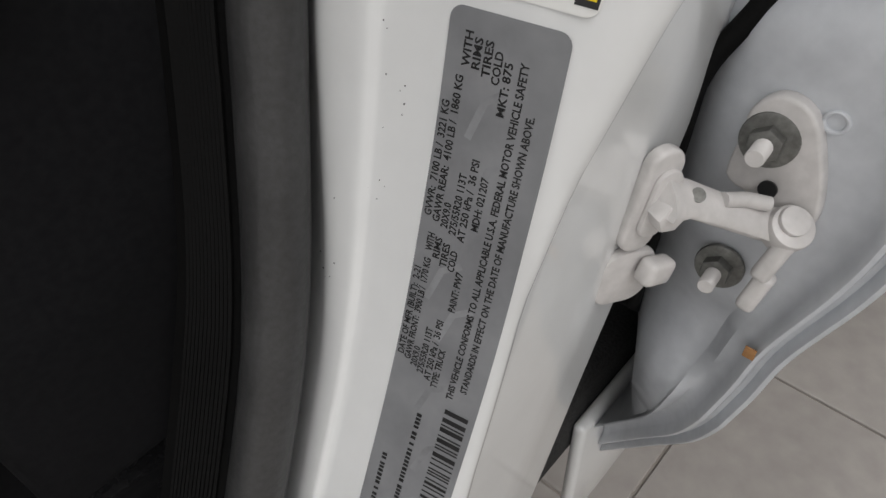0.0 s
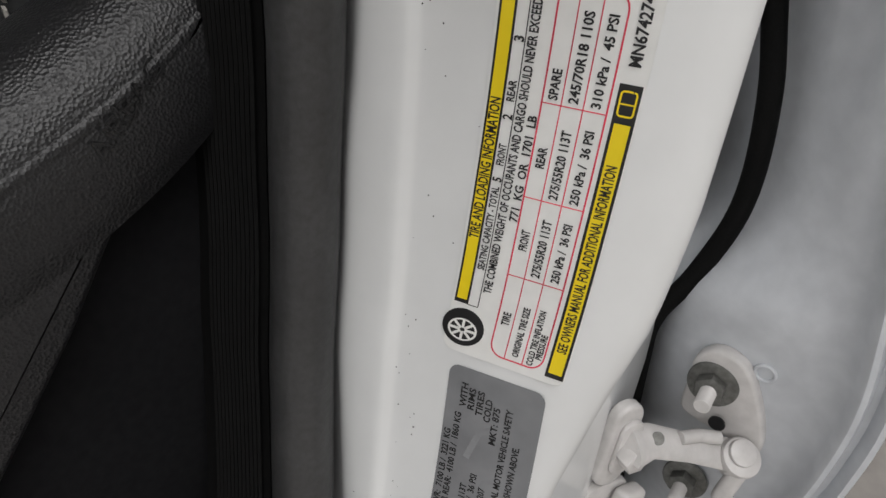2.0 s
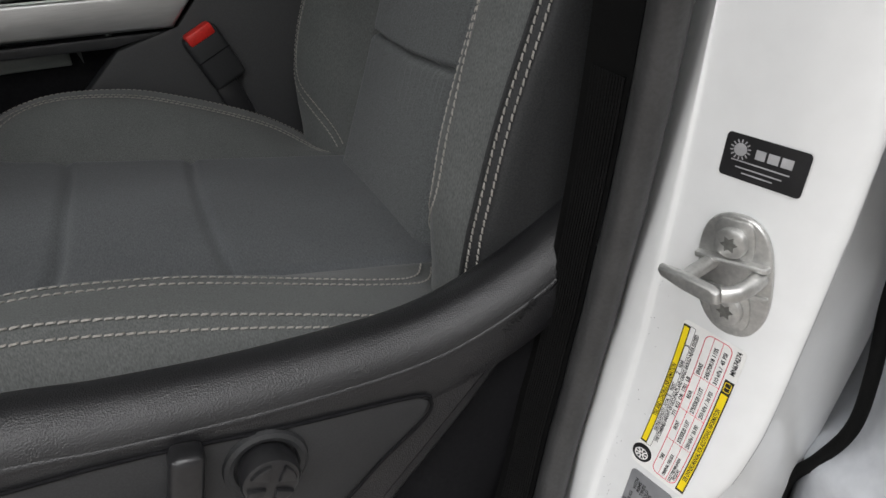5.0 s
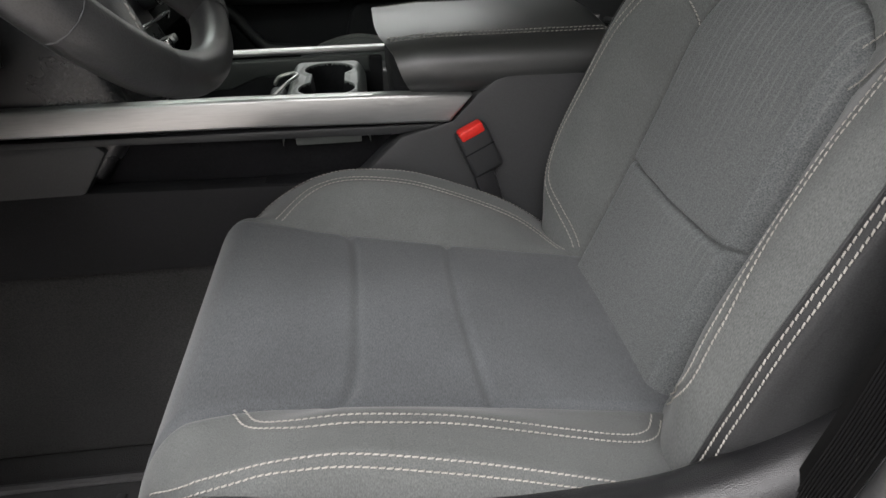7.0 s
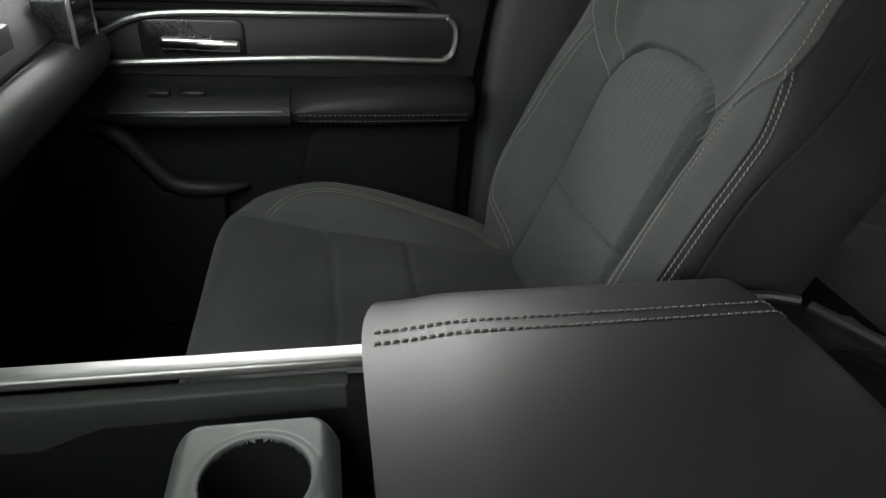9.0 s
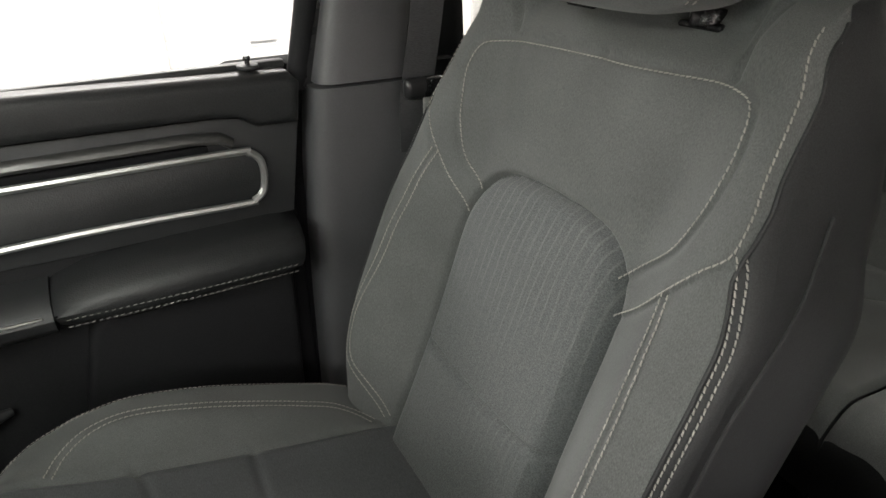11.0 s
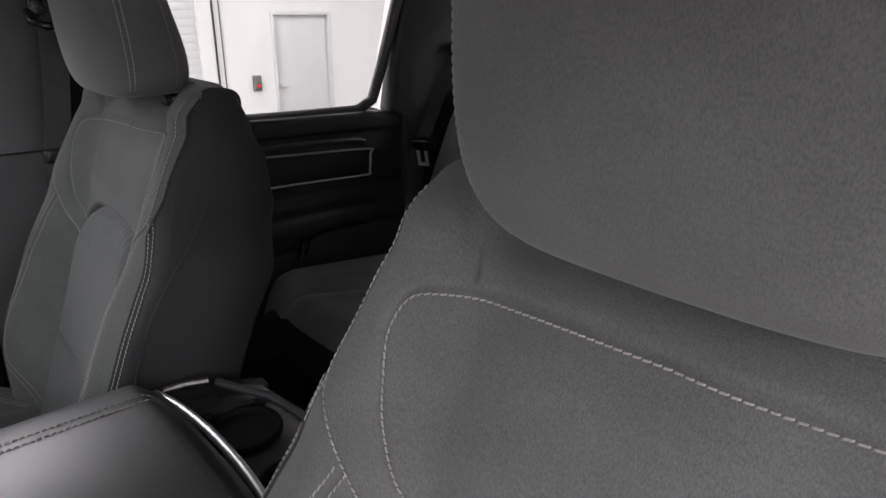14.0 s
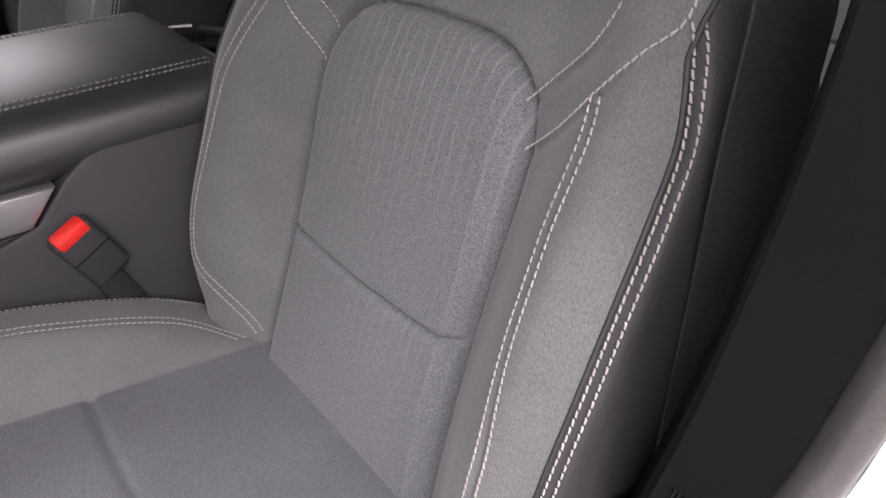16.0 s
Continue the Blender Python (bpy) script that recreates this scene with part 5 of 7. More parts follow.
for sg in (1, -1):
    bm, _ = spoke_bar([(-0.012, sg * 0.07, 0.0), (-0.012, sg * 0.12, 0.002), (-0.008, sg * 0.172, 0.0)], (0.030, 0.026), 0.011)
    arm = part("spoke", bm, GLOSS_BLACK, wheel)
    for k in range(3):
        part("wheel_button", rbox((0.000, sg * 0.108 - 0.012 + 0.022 * (k - 1), -0.010 + 0.003 * k), (0.0035, sg * 0.108 + 0.007 + 0.022 * (k - 1), 0.012), 0.003), TRIM, arm)
    bm, mid = spoke_bar([(-0.016, sg * 0.040, -0.062), (-0.008, sg * 0.066, -0.098), (-0.004, sg * 0.094, -0.132), (-0.004, sg * 0.108, -0.149)], (0.021, 0.026), 0.013)
    spoke = part("spoke", bm, WHEEL_LEATHER, wheel, "stitched leather lower spoke")
    for off in (-0.0165, 0.0165):
        edge = np.array([tuple(q + Vector((0.0118, off * 0.8, -off * 0.55 * sg))) for q in mid[4:-3]])
        part("stitching", stitches(edge, np.tile([1.0, 0.0, 0.0], (len(edge), 1)), 0.006, 0.002, 0.0016), DIM_THREAD, spoke, smooth=False)
for a in (-0.62, -2.52):
    c = Vector(rim_point(a))
    out = Vector((0, math.cos(a), math.sin(a)))
    part("rim_seam", tube([c + 0.0178 * (math.cos(t) * out + math.sin(t) * Vector((1, 0, 0))) for t in np.linspace(0, 2 * math.pi, 25)[:-1]], 0.0006, 6, True), TRIM, wheel)
part("column", turned(cyl((-0.16, 0, -0.02), (1, 0, 0), 0.055, 0.24, 24, 0.006), pose(0, 0, 0)), BASE_PLASTIC, wheel)

pedal = thing("accelerator_pedal", "dark accelerator pedal with a pale metal arm", "pedal")
part("pedal_pad", turned(rbox((-0.012, -0.03, -0.09), (0.012, 0.03, 0.09), 0.006), pose(-1.0, -0.26, 0.86, 0, -32, 0)), RUBBER, pedal)
part("pedal_arm", tube([(-1.02, -0.26, 0.9), (-1.06, -0.26, 1.0), (-1.12, -0.26, 1.1)], 0.01, 8), STEEL, pedal)
mat = thing("floor_mat", "black ribbed rubber floor mat on the carpet", "floor mat")
part("mat_base", prism(rounded(-0.78, -0.44, 0.26, 0.24, 0.06), "z", 0.646, 0.658, 0.004), RUBBER, mat)
for k in range(11):
    part("mat_rib", rbox((-1.0 + 0.043 * k, -0.64, 0.657), (-0.985 + 0.043 * k, -0.24, 0.664), 0.003), RUBBER, mat)
part("mat_rim", tube([(a, b, 0.662) for a, b in rounded(-0.78, -0.44, 0.25, 0.23, 0.055)], 0.008, 8, True), RUBBER, mat)
part("mat_post", cyl((-0.64, -0.30, 0.672), (0, 0, 1), 0.014, 0.03, 16, 0.003), GLOSS_BLACK, mat)

# ---- passenger side doors and pillars ----
def front_door(yd):
    d = thing("passenger_door", "black passenger door trim with a satin silver framed panel", "car door")
    part("door_core", rbox((-1.12, yd + 0.03, 0.62), (-0.03, yd + 0.12, 1.42), 0.02), DEEP, d)
    up = [(-1.12, 1.452), (-0.6, 1.442), (-0.035, 1.428), (-0.022, 1.414), (-0.028, 1.366), (-0.08, 1.367), (-0.10, 1.380), (-0.13, 1.383), (-0.5, 1.388), (-1.12, 1.392)]
    part("upper_trim", prism(up, "y", yd - 0.004, yd + 0.06, 0.012, 4), VINYL, d, "soft black vinyl door top")
    mid = [(-1.12, 1.394), (-0.5, 1.386), (-0.13, 1.381), (-0.098, 1.378), (-0.078, 1.365), (-0.026, 1.365), (-0.045, 1.244), (-0.3, 1.242), (-1.12, 1.25)]
    part("middle_trim", prism(mid, "y", yd + 0.012, yd + 0.05, 0.004), TRIM, d)
    part("accent_bar", tube([(-0.9, yd + 0.008, 1.352), (-0.5, yd + 0.006, 1.362), (-0.16, yd + 0.006, 1.362), (-0.125, yd + 0.008, 1.358), (-0.112, yd + 0.010, 1.349)], 0.008, 10, False, 0.7), DARK_SATIN, d, "dark satin accent bar")
    part("accent_gap", rbox((-0.9, yd + 0.006, 1.340), (-0.14, yd + 0.02, 1.352), 0.003), DEEP, d)
    frame_pts = [(-0.70, 1.262), (-0.55, 1.268), (-0.3, 1.276), (-0.112, 1.273), (-0.097, 1.2755), (-0.086, 1.283), (-0.0815, 1.296), (-0.0805, 1.316), (-0.085, 1.330), (-0.096, 1.338), (-0.112, 1.3405), (-0.3, 1.3405), (-0.52, 1.337), (-0.60, 1.31), (-0.66, 1.285)]
    part("insert", prism(frame_pts, "y", yd + 0.004, yd + 0.03, 0.004), VINYL, d, "black vinyl insert")
    fr = [np.array((a, yd - 0.001, b)) for a, b in frame_pts]
    part("insert_frame", tube([tuple(p) for p in spline(fr + fr[:1], 5)[:-1]], 0.0048, 8, True), SATIN, d, "satin silver frame")
    hb = part("handle_bowl", prism(rounded(-0.475, 1.300, 0.075, 0.030, 0.014), "y", yd + 0.0, yd + 0.02, 0.004), GLOSS_BLACK, d)
    part("release_lever", turned(rbox((-0.058, -0.008, -0.010), (0.055, 0.008, 0.008), 0.005, 3), pose(-0.462, yd - 0.006, 1.297, 0, 2, 0)), CHROME, hb, "bright release lever")
    # armrest with a padded rear part
    def arm_ring(x, y_in, zt, zb):
        return [Vector((x, yd + 0.03, zb - 0.01)), Vector((x, y_in + 0.012, zb)), Vector((x, y_in, zb + 0.012)), Vector((x, y_in - 0.003, (zt + zb) / 2)), Vector((x, y_in, zt - 0.016)),
                Vector((x, y_in + 0.012, zt - 0.004)), Vector((x, y_in + 0.03, zt)), Vector((x, yd + 0.03, zt + 0.002))]
    pad = [arm_ring(x, y, zt, zb) for x, y, zt, zb in ((-0.345, yd - 0.040, 1.216, 1.192), (-0.335, yd - 0.052, 1.224, 1.188), (-0.30, yd - 0.062, 1.236, 1.186), (-0.2, yd - 0.064, 1.244, 1.186),
                                                      (-0.08, yd - 0.06, 1.246, 1.188), (-0.055, yd - 0.05, 1.242, 1.19), (-0.045, yd - 0.02, 1.236, 1.19))]
    armrest = part("door_armrest", loft(pad, True, True), VINYL, d, "padded black vinyl door armrest")
    for dz in (0.0, 0.009):
        q = np.array([(x, yd - 0.0655 + 0.003 * abs(x + 0.19) / 0.13, 1.196 + dz) for x in np.linspace(-0.33, -0.062, 60)])
        part("stitching", stitches(q, np.tile([0, -1, 0], (60, 1)), 0.005, 0.0025, 0.001), DIM_THREAD, armrest, smooth=False)
    part("switch_ledge", loft([arm_ring(x, y, zt, zb) for x, y, zt, zb in ((-0.80, yd, 1.215, 1.18), (-0.62, yd - 0.04, 1.222, 1.180), (-0.50, yd - 0.05, 1.224, 1.178), (-0.34, yd - 0.048, 1.224, 1.178))], True, True), TRIM, d)
    for k in range(2):
        part("window_switch", turned(rbox((-0.016, -0.008, -0.004), (0.016, 0.008, 0.005), 0.003), pose(-0.53 + 0.05 * k, yd - 0.02, 1.226)), GLOSS_BLACK, d)
    part("ledge_line", rbox((-0.60, yd - 0.052, 1.205), (-0.35, yd - 0.0475, 1.208), 0.001), SATIN, d)
    low = [(-1.12, 1.245), (-0.06, 1.245), (-0.052, 1.18), (-0.06, 1.0), (-0.10, 0.66), (-1.12, 0.66)]
    # lower door parts carry their shade in the darker plastic
    part("lower_trim", prism(low, "y", yd + 0.016, yd + 0.045, 0.006), BASE_PLASTIC, d)
    pull = [(-0.338, 1.06), (-0.316, 1.145), (-0.302, 1.164), (-0.28, 1.172), (-0.06, 1.170), (-0.065, 0.93), (-0.30, 0.93), (-0.35, 1.0)]
    part("map_pocket", prism(pull, "y", yd - 0.006, yd + 0.03, 0.012, 3), BASE_PLASTIC, d)
    lip = spline([(-0.80, yd + 0.004, 1.20), (-0.645, yd - 0.008, 1.180), (-0.60, yd - 0.012, 1.157), (-0.557, yd - 0.014, 1.104), (-0.524, yd - 0.016, 1.074), (-0.462, yd - 0.014, 1.066), (-0.42, yd + 0.004, 1.064)], 6)
    part("pocket_lip", tube([tuple(q) for q in lip], [float(r) for r in np.interp(range(len(lip)), [0, len(lip) - 9, len(lip) - 1], [0.013, 0.013, 0.005])], 12), TRIM, d)
    part("pocket_wall", prism([(-0.55, 1.06), (-0.455, 1.06), (-0.47, 0.80), (-0.80, 0.80), (-0.80, 1.17), (-0.66, 1.17), (-0.60, 1.13)], "y", yd - 0.014, yd + 0.02, 0.006, 3), BASE_PLASTIC, d)
    part("lock_knob", join(cyl((-0.077, yd + 0.02, 1.438), (0, 0, 1), 0.003, 0.016, 10), cyl((-0.077, yd + 0.02, 1.4445), (0, 0, 1), 0.0048, 0.006, 12, 0.002)), GLOSS_BLACK, d)
    part("lock_collar", cyl((-0.077, yd + 0.02, 1.435), (0, 0, 1), 0.013, 0.005, 20, 0.002), TRIM, d)
    pane = part("window_pane", rbox((-1.1, yd + 0.045, 1.40), (0.03, yd + 0.05, 1.80), 0), GLASS, d)
    part("window_seal", rbox((-1.1, yd + 0.03, 1.425), (-0.03, yd + 0.044, 1.437), 0.004), RUBBER, d)
    # small print at the pane's rear corner
    for k in range(11):
        part("glass_mark", rbox((-0.0645 + 0.0029 * k, yd + 0.0435, 1.4545 + 0.0007 * (k % 2)), (-0.0624 + 0.0029 * k, yd + 0.0445, 1.4590 - 0.0006 * (k % 3)), 0), GREY_FILM, pane)
    part("glass_mark", rbox((-0.0645, yd + 0.0435, 1.4520), (-0.0335, yd + 0.0445, 1.4528), 0), GREY_INK, pane)
    part("glass_mark", rbox((-0.036, yd + 0.0435, 1.4435), (-0.032, yd + 0.0445, 1.4455), 0), GREY_INK, pane)
    part("frame_channel", tube([(-0.018, yd + 0.035, 1.40), (0.004, yd + 0.03, 1.5), (0.030, yd + 0.018, 1.65), (0.055, yd, 1.80)], 0.014, 10), BASE_PLASTIC, d)
    part("frame_post", prism([(-0.024, 1.40), (0.03, 1.40), (0.10, 1.80), (0.048, 1.80)], "y", yd + 0.022, yd + 0.05, 0.003), GLOSS_BLACK, d)
    return d


front_door(0.780)


def b_pillar_trim(yd, sgn, name, label):
    """The inner pillar cover, wider below the belt line; sgn points to the cab's middle."""
    def pillar_ring(xa, xb, dy, z, deep):
        prof = ((xa, -deep), (xa, -0.020), (xa + 0.002, -0.012), (xa + 0.007, -0.005), (xa + 0.015, -0.0008), (xa + 0.028, 0.001), ((xa + xb) / 2, 0.004), (xb - 0.030, 0.005), (xb - 0.016, 0.002),
                (xb - 0.006, -0.006), (xb - 0.001, -0.016), (xb, -deep))
        return [Vector((x, yd + sgn * (dy + q), z)) for x, q in prof]
    rings = []
    for z, xa, xb, dy in ((0.66, -0.03, 0.24, 0.0), (0.9, -0.03, 0.24, 0.0), (1.1, -0.025, 0.22, 0.0), (1.30, -0.018, 0.18, 0.0), (1.405, -0.008, 0.125, 0.002)):
        rings.append(pillar_ring(xa, xb, dy, z, 0.06))
    p = thing(name, label, "pillar trim", kind="structure")
    part("lower_cover", loft(rings, True, True), PILLAR_TRIM, p)
    rings = []
    for z, xa, xb, dy in ((1.408, -0.002, 0.130, -0.004), (1.5, 0.020, 0.135, -0.012), (1.65, 0.052, 0.150, -0.03), (1.79, 0.085, 0.175, -0.055)):
        rings.append(pillar_ring(xa, xb, dy, z, 0.05))
    part("upper_cover", loft(rings, True, True), PILLAR_TRIM, p)
    rings = []
    for z, xa, xb, dy in ((1.30, 0.10, 0.215, -0.016), (1.408, 0.10, 0.215, -0.018), (1.5, 0.105, 0.215, -0.026), (1.65, 0.115, 0.225, -0.044), (1.79, 0.135, 0.245, -0.069)):
        rings.append([Vector((xa, yd + sgn * (dy - 0.03), z)), Vector((xa, yd + sgn * dy, z)), Vector((xb - 0.02, yd + sgn * dy, z)), Vector((xb, yd + sgn * (dy - 0.012), z)), Vector((xb, yd + sgn * (dy - 0.03), z))])
    part("rear_cover", loft(rings, True, True), BASE_PLASTIC, p, "black plastic rear half of the pillar")
    part("belt_slot", rbox((0.125, yd + sgn * 0.0 - 0.002, 1.395), (0.185, yd + sgn * 0.0 + 0.02, 1.425), 0.004), DEEP, p)
    return p


b_pillar_trim(0.765, -1, "b_pillar_trim", "dark grey plastic pillar trim between the passenger side doors")


def strap(name_parent, pts, width_dir, width=0.047, thick=0.0016):
    """A flat band along points."""
    w = Vector(width_dir).normalized() * width / 2
    rings = []
    line = [Vector(p) for p in spline(pts, 8)]
    for i, p in enumerate(line):
        run = (line[min(i + 1, len(line) - 1)] - line[max(i - 1, 0)]).normalized()
        n = run.cross(w).normalized() * thick / 2
        rings.append([p - w - n, p + w - n, p + w + n, p - w + n])
    return part("webbing", loft(rings, True, True), WEBBING, name_parent)


belt = thing("seat_belt", "black seat belt hanging along the passenger pillar trim", "seat belt", group="seat belts")
belt_shift = Vector((0.041, 0.004, -0.007))
strap(belt, [(0.106, 0.742, 1.72), (0.102, 0.735, 1.64), (0.086, 0.728, 1.5), (0.066, 0.722, 1.40), (0.062, 0.718, 1.33)], (1, -0.25, 0), 0.040)
part("belt_guide", join(rbox((0.072, 0.735, 1.628), (0.138, 0.752, 1.668), 0.010, 3), tube([(0.068, 0.727, 1.640), (0.068, 0.714, 1.626), (0.082, 0.707, 1.618), (0.104, 0.705, 1.616), (0.126, 0.707, 1.618), (0.140, 0.714, 1.626), (0.140, 0.727, 1.640)], 0.0065, 10)), GLOSS_BLACK, belt)
part("upper_anchor", rbox((0.088, 0.732, 1.655), (0.124, 0.75, 1.76), 0.008, 3), GLOSS_BLACK, belt)
part("tongue_grip", rbox((0.046, 0.706, 1.398), (0.100, 0.722, 1.424), 0.007, 3), GLOSS_BLACK, belt)
part("tongue", join(rbox((0.069, 0.708, 1.370), (0.081, 0.711, 1.400), 0.004), rbox((0.067, 0.706, 1.365), (0.083, 0.709, 1.374), 0.003)), STEEL, belt, "steel belt tongue")
belt.location = belt_shift


def rear_door_trim(yd, sgn, name, label):
    """Inner trim of a rear door; sgn points from the cab's middle to the door."""
    d = thing(name, label, "car door")

    def pr(poly, a, b, r, seg=2):
        lo, hi = sorted((yd + sgn * a, yd + sgn * b))
        return prism(poly, "y", lo, hi, r, seg)
    part("door_core", pr([(0.26, 0.62), (0.26, 1.40), (0.86, 1.40), (0.95, 1.0), (0.80, 0.62)], 0.03, 0.1 if sgn > 0 else 0.05, 0.01), DEEP, d)
    part("upper_trim", pr([(0.25, 1.418), (0.80, 1.402), (0.90, 1.395), (0.905, 1.355), (0.78, 1.358), (0.25, 1.372)], -0.004, 0.05, 0.010, 3), VINYL, d)
    part("middle_trim", pr([(0.25, 1.370), (0.90, 1.355), (0.92, 1.22), (0.25, 1.235)], 0.012, 0.05, 0.003), TRIM, d)
    part("accent_bar", tube([(0.28, yd + sgn * 0.008, 1.352), (0.6, yd + sgn * 0.008, 1.345), (0.77, yd + sgn * 0.008, 1.338), (0.795, yd + sgn * 0.010, 1.330)], 0.006, 8), DARK_SATIN, d)
    fp = [(0.35, 1.262), (0.60, 1.256), (0.785, 1.248), (0.80, 1.256), (0.804, 1.30), (0.798, 1.312), (0.6, 1.324), (0.42, 1.330), (0.37, 1.30)]
    part("insert", pr(fp, 0.004, 0.03, 0.003), VINYL, d)
    ring3 = [np.array((a, yd + sgn * -0.001, b)) for a, b in fp]
    part("insert_frame", tube([tuple(p) for p in spline(ring3 + ring3[:1], 4)[:-1]], 0.0028, 8, True), SATIN, d, "satin silver frame")
    part("door_armrest", pr([(0.30, 1.20), (0.80, 1.19), (0.83, 1.16), (0.78, 1.14), (0.30, 1.15)], -0.05, 0.03, 0.014, 3), VINYL, d)
    part("lower_trim", pr([(0.25, 1.236), (0.91, 1.222), (0.95, 1.0), (0.80, 0.66), (0.25, 0.66)], 0.016, 0.045, 0.004), TRIM, d)
    part("map_pocket", pr([(0.32, 1.08), (0.58, 1.10), (0.66, 1.13), (0.90, 1.12), (0.86, 0.95), (0.32, 0.9)], -0.006, 0.03, 0.010, 3), TRIM, d)
    part("pocket_bar", tube([(0.60, yd - sgn * 0.012, 1.12), (0.575, yd - sgn * 0.012, 1.05), (0.56, yd - sgn * 0.01, 0.98)], 0.012, 8), GLOSS_BLACK, d)
    part("window_pane", pr([(0.2, 1.38), (0.2, 1.80), (0.93, 1.80), (0.85, 1.45), (0.82, 1.38)], 0.045, 0.049, 0), TINTED, d, smooth=False)
    part("window_surround", tube([(0.22, yd + sgn * 0.03, 1.415), (0.6, yd + sgn * 0.03, 1.405), (0.79, yd + sgn * 0.03, 1.402), (0.835, yd + sgn * 0.028, 1.425), (0.86, yd + sgn * 0.02, 1.50), (0.905, yd - sgn * 0.01, 1.70), (0.93, yd - sgn * 0.03, 1.80)], 0.014, 10), RUBBER, d)
    return d


rear_door_trim(0.792, 1, "rear_passenger_door", "black rear door trim with a satin framed insert")
# body side between the rear door and the back wall, and roof rails
structure("quarter_trim", prism([(0.86, 1.40), (0.93, 1.79), (1.24, 1.79), (1.24, 0.66), (0.80, 0.66), (0.93, 1.0), (0.90, 1.38)], "y", 0.775, 0.83, 0.012, 3), TRIM, "dark corner trim behind the rear door")
structure("quarter_trim", prism([(0.86, 1.40), (0.93, 1.79), (1.24, 1.79), (1.24, 0.66), (0.80, 0.66), (0.93, 1.0), (0.90, 1.38)], "y", -0.79, -0.735, 0.012, 3), TRIM, "dark corner trim behind the rear door")
for yy in (0.74, -0.70):
    structure("roof_rail", tube([(-0.42, yy, 1.79), (0.4, yy + 0.01 * (1 if yy > 0 else -1), 1.80), (1.25, yy, 1.79)], 0.032, 10), TRIM, "dark trim along the roof edge")

# rear seat belt on the passenger side
rb = thing("seat_belt", "black rear seat belt with a steel tongue", "seat belt", group="seat belts")
strap(rb, [(1.06, 0.752, 1.545), (1.03, 0.755, 1.49), (0.985, 0.757, 1.40), (0.948, 0.758, 1.325), (0.935, 0.764, 1.28), (0.92, 0.768, 1.15), (0.90, 0.766, 1.05)], (0.75, -0.5, 0.35), 0.046)
part("belt_guide", rbox((1.045, 0.735, 1.53), (1.10, 0.765, 1.565), 0.008, 3), GLOSS_BLACK, rb)
part("tongue_grip", turned(rbox((-0.012, -0.03, -0.014), (0.012, 0.03, 0.014), 0.006, 3), pose(0.945, 0.752, 1.312, 0, -20, 30)), GLOSS_BLACK, rb)
part("tongue", turned(join(rbox((-0.0016, -0.015, -0.032), (0.0016, 0.015, -0.022), 0.001), rbox((-0.0016, -0.015, -0.024), (0.0016, -0.006, 0.012), 0.001), rbox((-0.0016, 0.006, -0.024), (0.0016, 0.015, 0.012), 0.001)), pose(0.925, 0.734, 1.288, 0, -20, 30)), TONGUE_STEEL, rb, "bright steel belt tongue")

# ---- rear bench ----
def rear_plane(z):
    return 0.905 + 0.45 * (np.asarray(z, float) - 1.165)


R_INSERT = spline([(0.128, 1.03), (0.126, 1.09), (0.121, 1.165), (0.118, 1.25), (0.111, 1.30), (0.088, 1.332), (0.05, 1.344), (0.0, 1.348)])
R_YOKE = spline([(0.116, 1.285), (0.14, 1.31), (0.16, 1.335), (0.17, 1.37), (0.166, 1.40), (0.15, 1.412), (0.08, 1.417), (0.0, 1.418)])
R_RIDGE = spline([(0.165, 1.335), (0.172, 1.29), (0.175, 1.2), (0.172, 1.1), (0.168, 1.04)])
R_CROSS = [(-0.121, 1.168), (0.0, 1.162), (0.121, 1.168)]


SEAM_SHIFT, SEAM_WIDEN = 0.013, 1.09


def seam_side(s):
    """The seams sit a little off the section's middle."""
    return np.abs(np.asarray(s, float) + SEAM_SHIFT) / SEAM_WIDEN


def rear_back_front(s, z, half, fancy=True):
    s, z = np.asarray(s, float), np.asarray(z, float)
    a = np.abs(s)
    edge = a
    x = rear_plane(z)
    if fancy:
        a = seam_side(s)
        x = x - 0.026 * smooth(0.115, 0.175, a) * (1 - 0.5 * smooth(0.18, half, a)) * smooth(1.47, 1.36, z)
        w = np.interp(z, [p[1] for p in R_INSERT], [p[0] for p in R_INSERT], right=0)
        x = x - 0.018 * smooth(-0.002, 0.024, np.where(z < 1.348, w - a, -1))
        for line, dp in ((R_INSERT, 0.010), (R_YOKE, 0.004), (R_RIDGE, 0.003)):
            x = x + groove(line_distance(a, z, line), dp, 0.0042)
        x = x + groove(line_distance(s, z, R_CROSS), 0.006, 0.005)
        x = x + groove(np.abs(a - np.interp(z, [1.42, 1.47], [0.105, 0.125])) + 9 * (z < 1.42), 0.006, 0.004)
        x = x + 0.012 * smooth(0.12, 0.09, a) * smooth(1.43, 1.47, z)
    else:
        d = np.maximum(np.abs(s) - (half - 0.085), np.abs(z - 1.279) - 0.136)
        x = x + groove(d, 0.006, 0.005) - 0.006 * smooth(0.0, -0.03, d)
    x = x + 0.05 * np.clip((edge - (half - 0.022)) / 0.022, 0, 1) ** 2.3
    x = x + 0.06 * np.clip((z - 1.455) / 0.03, 0, 1) ** 2.2
    return x


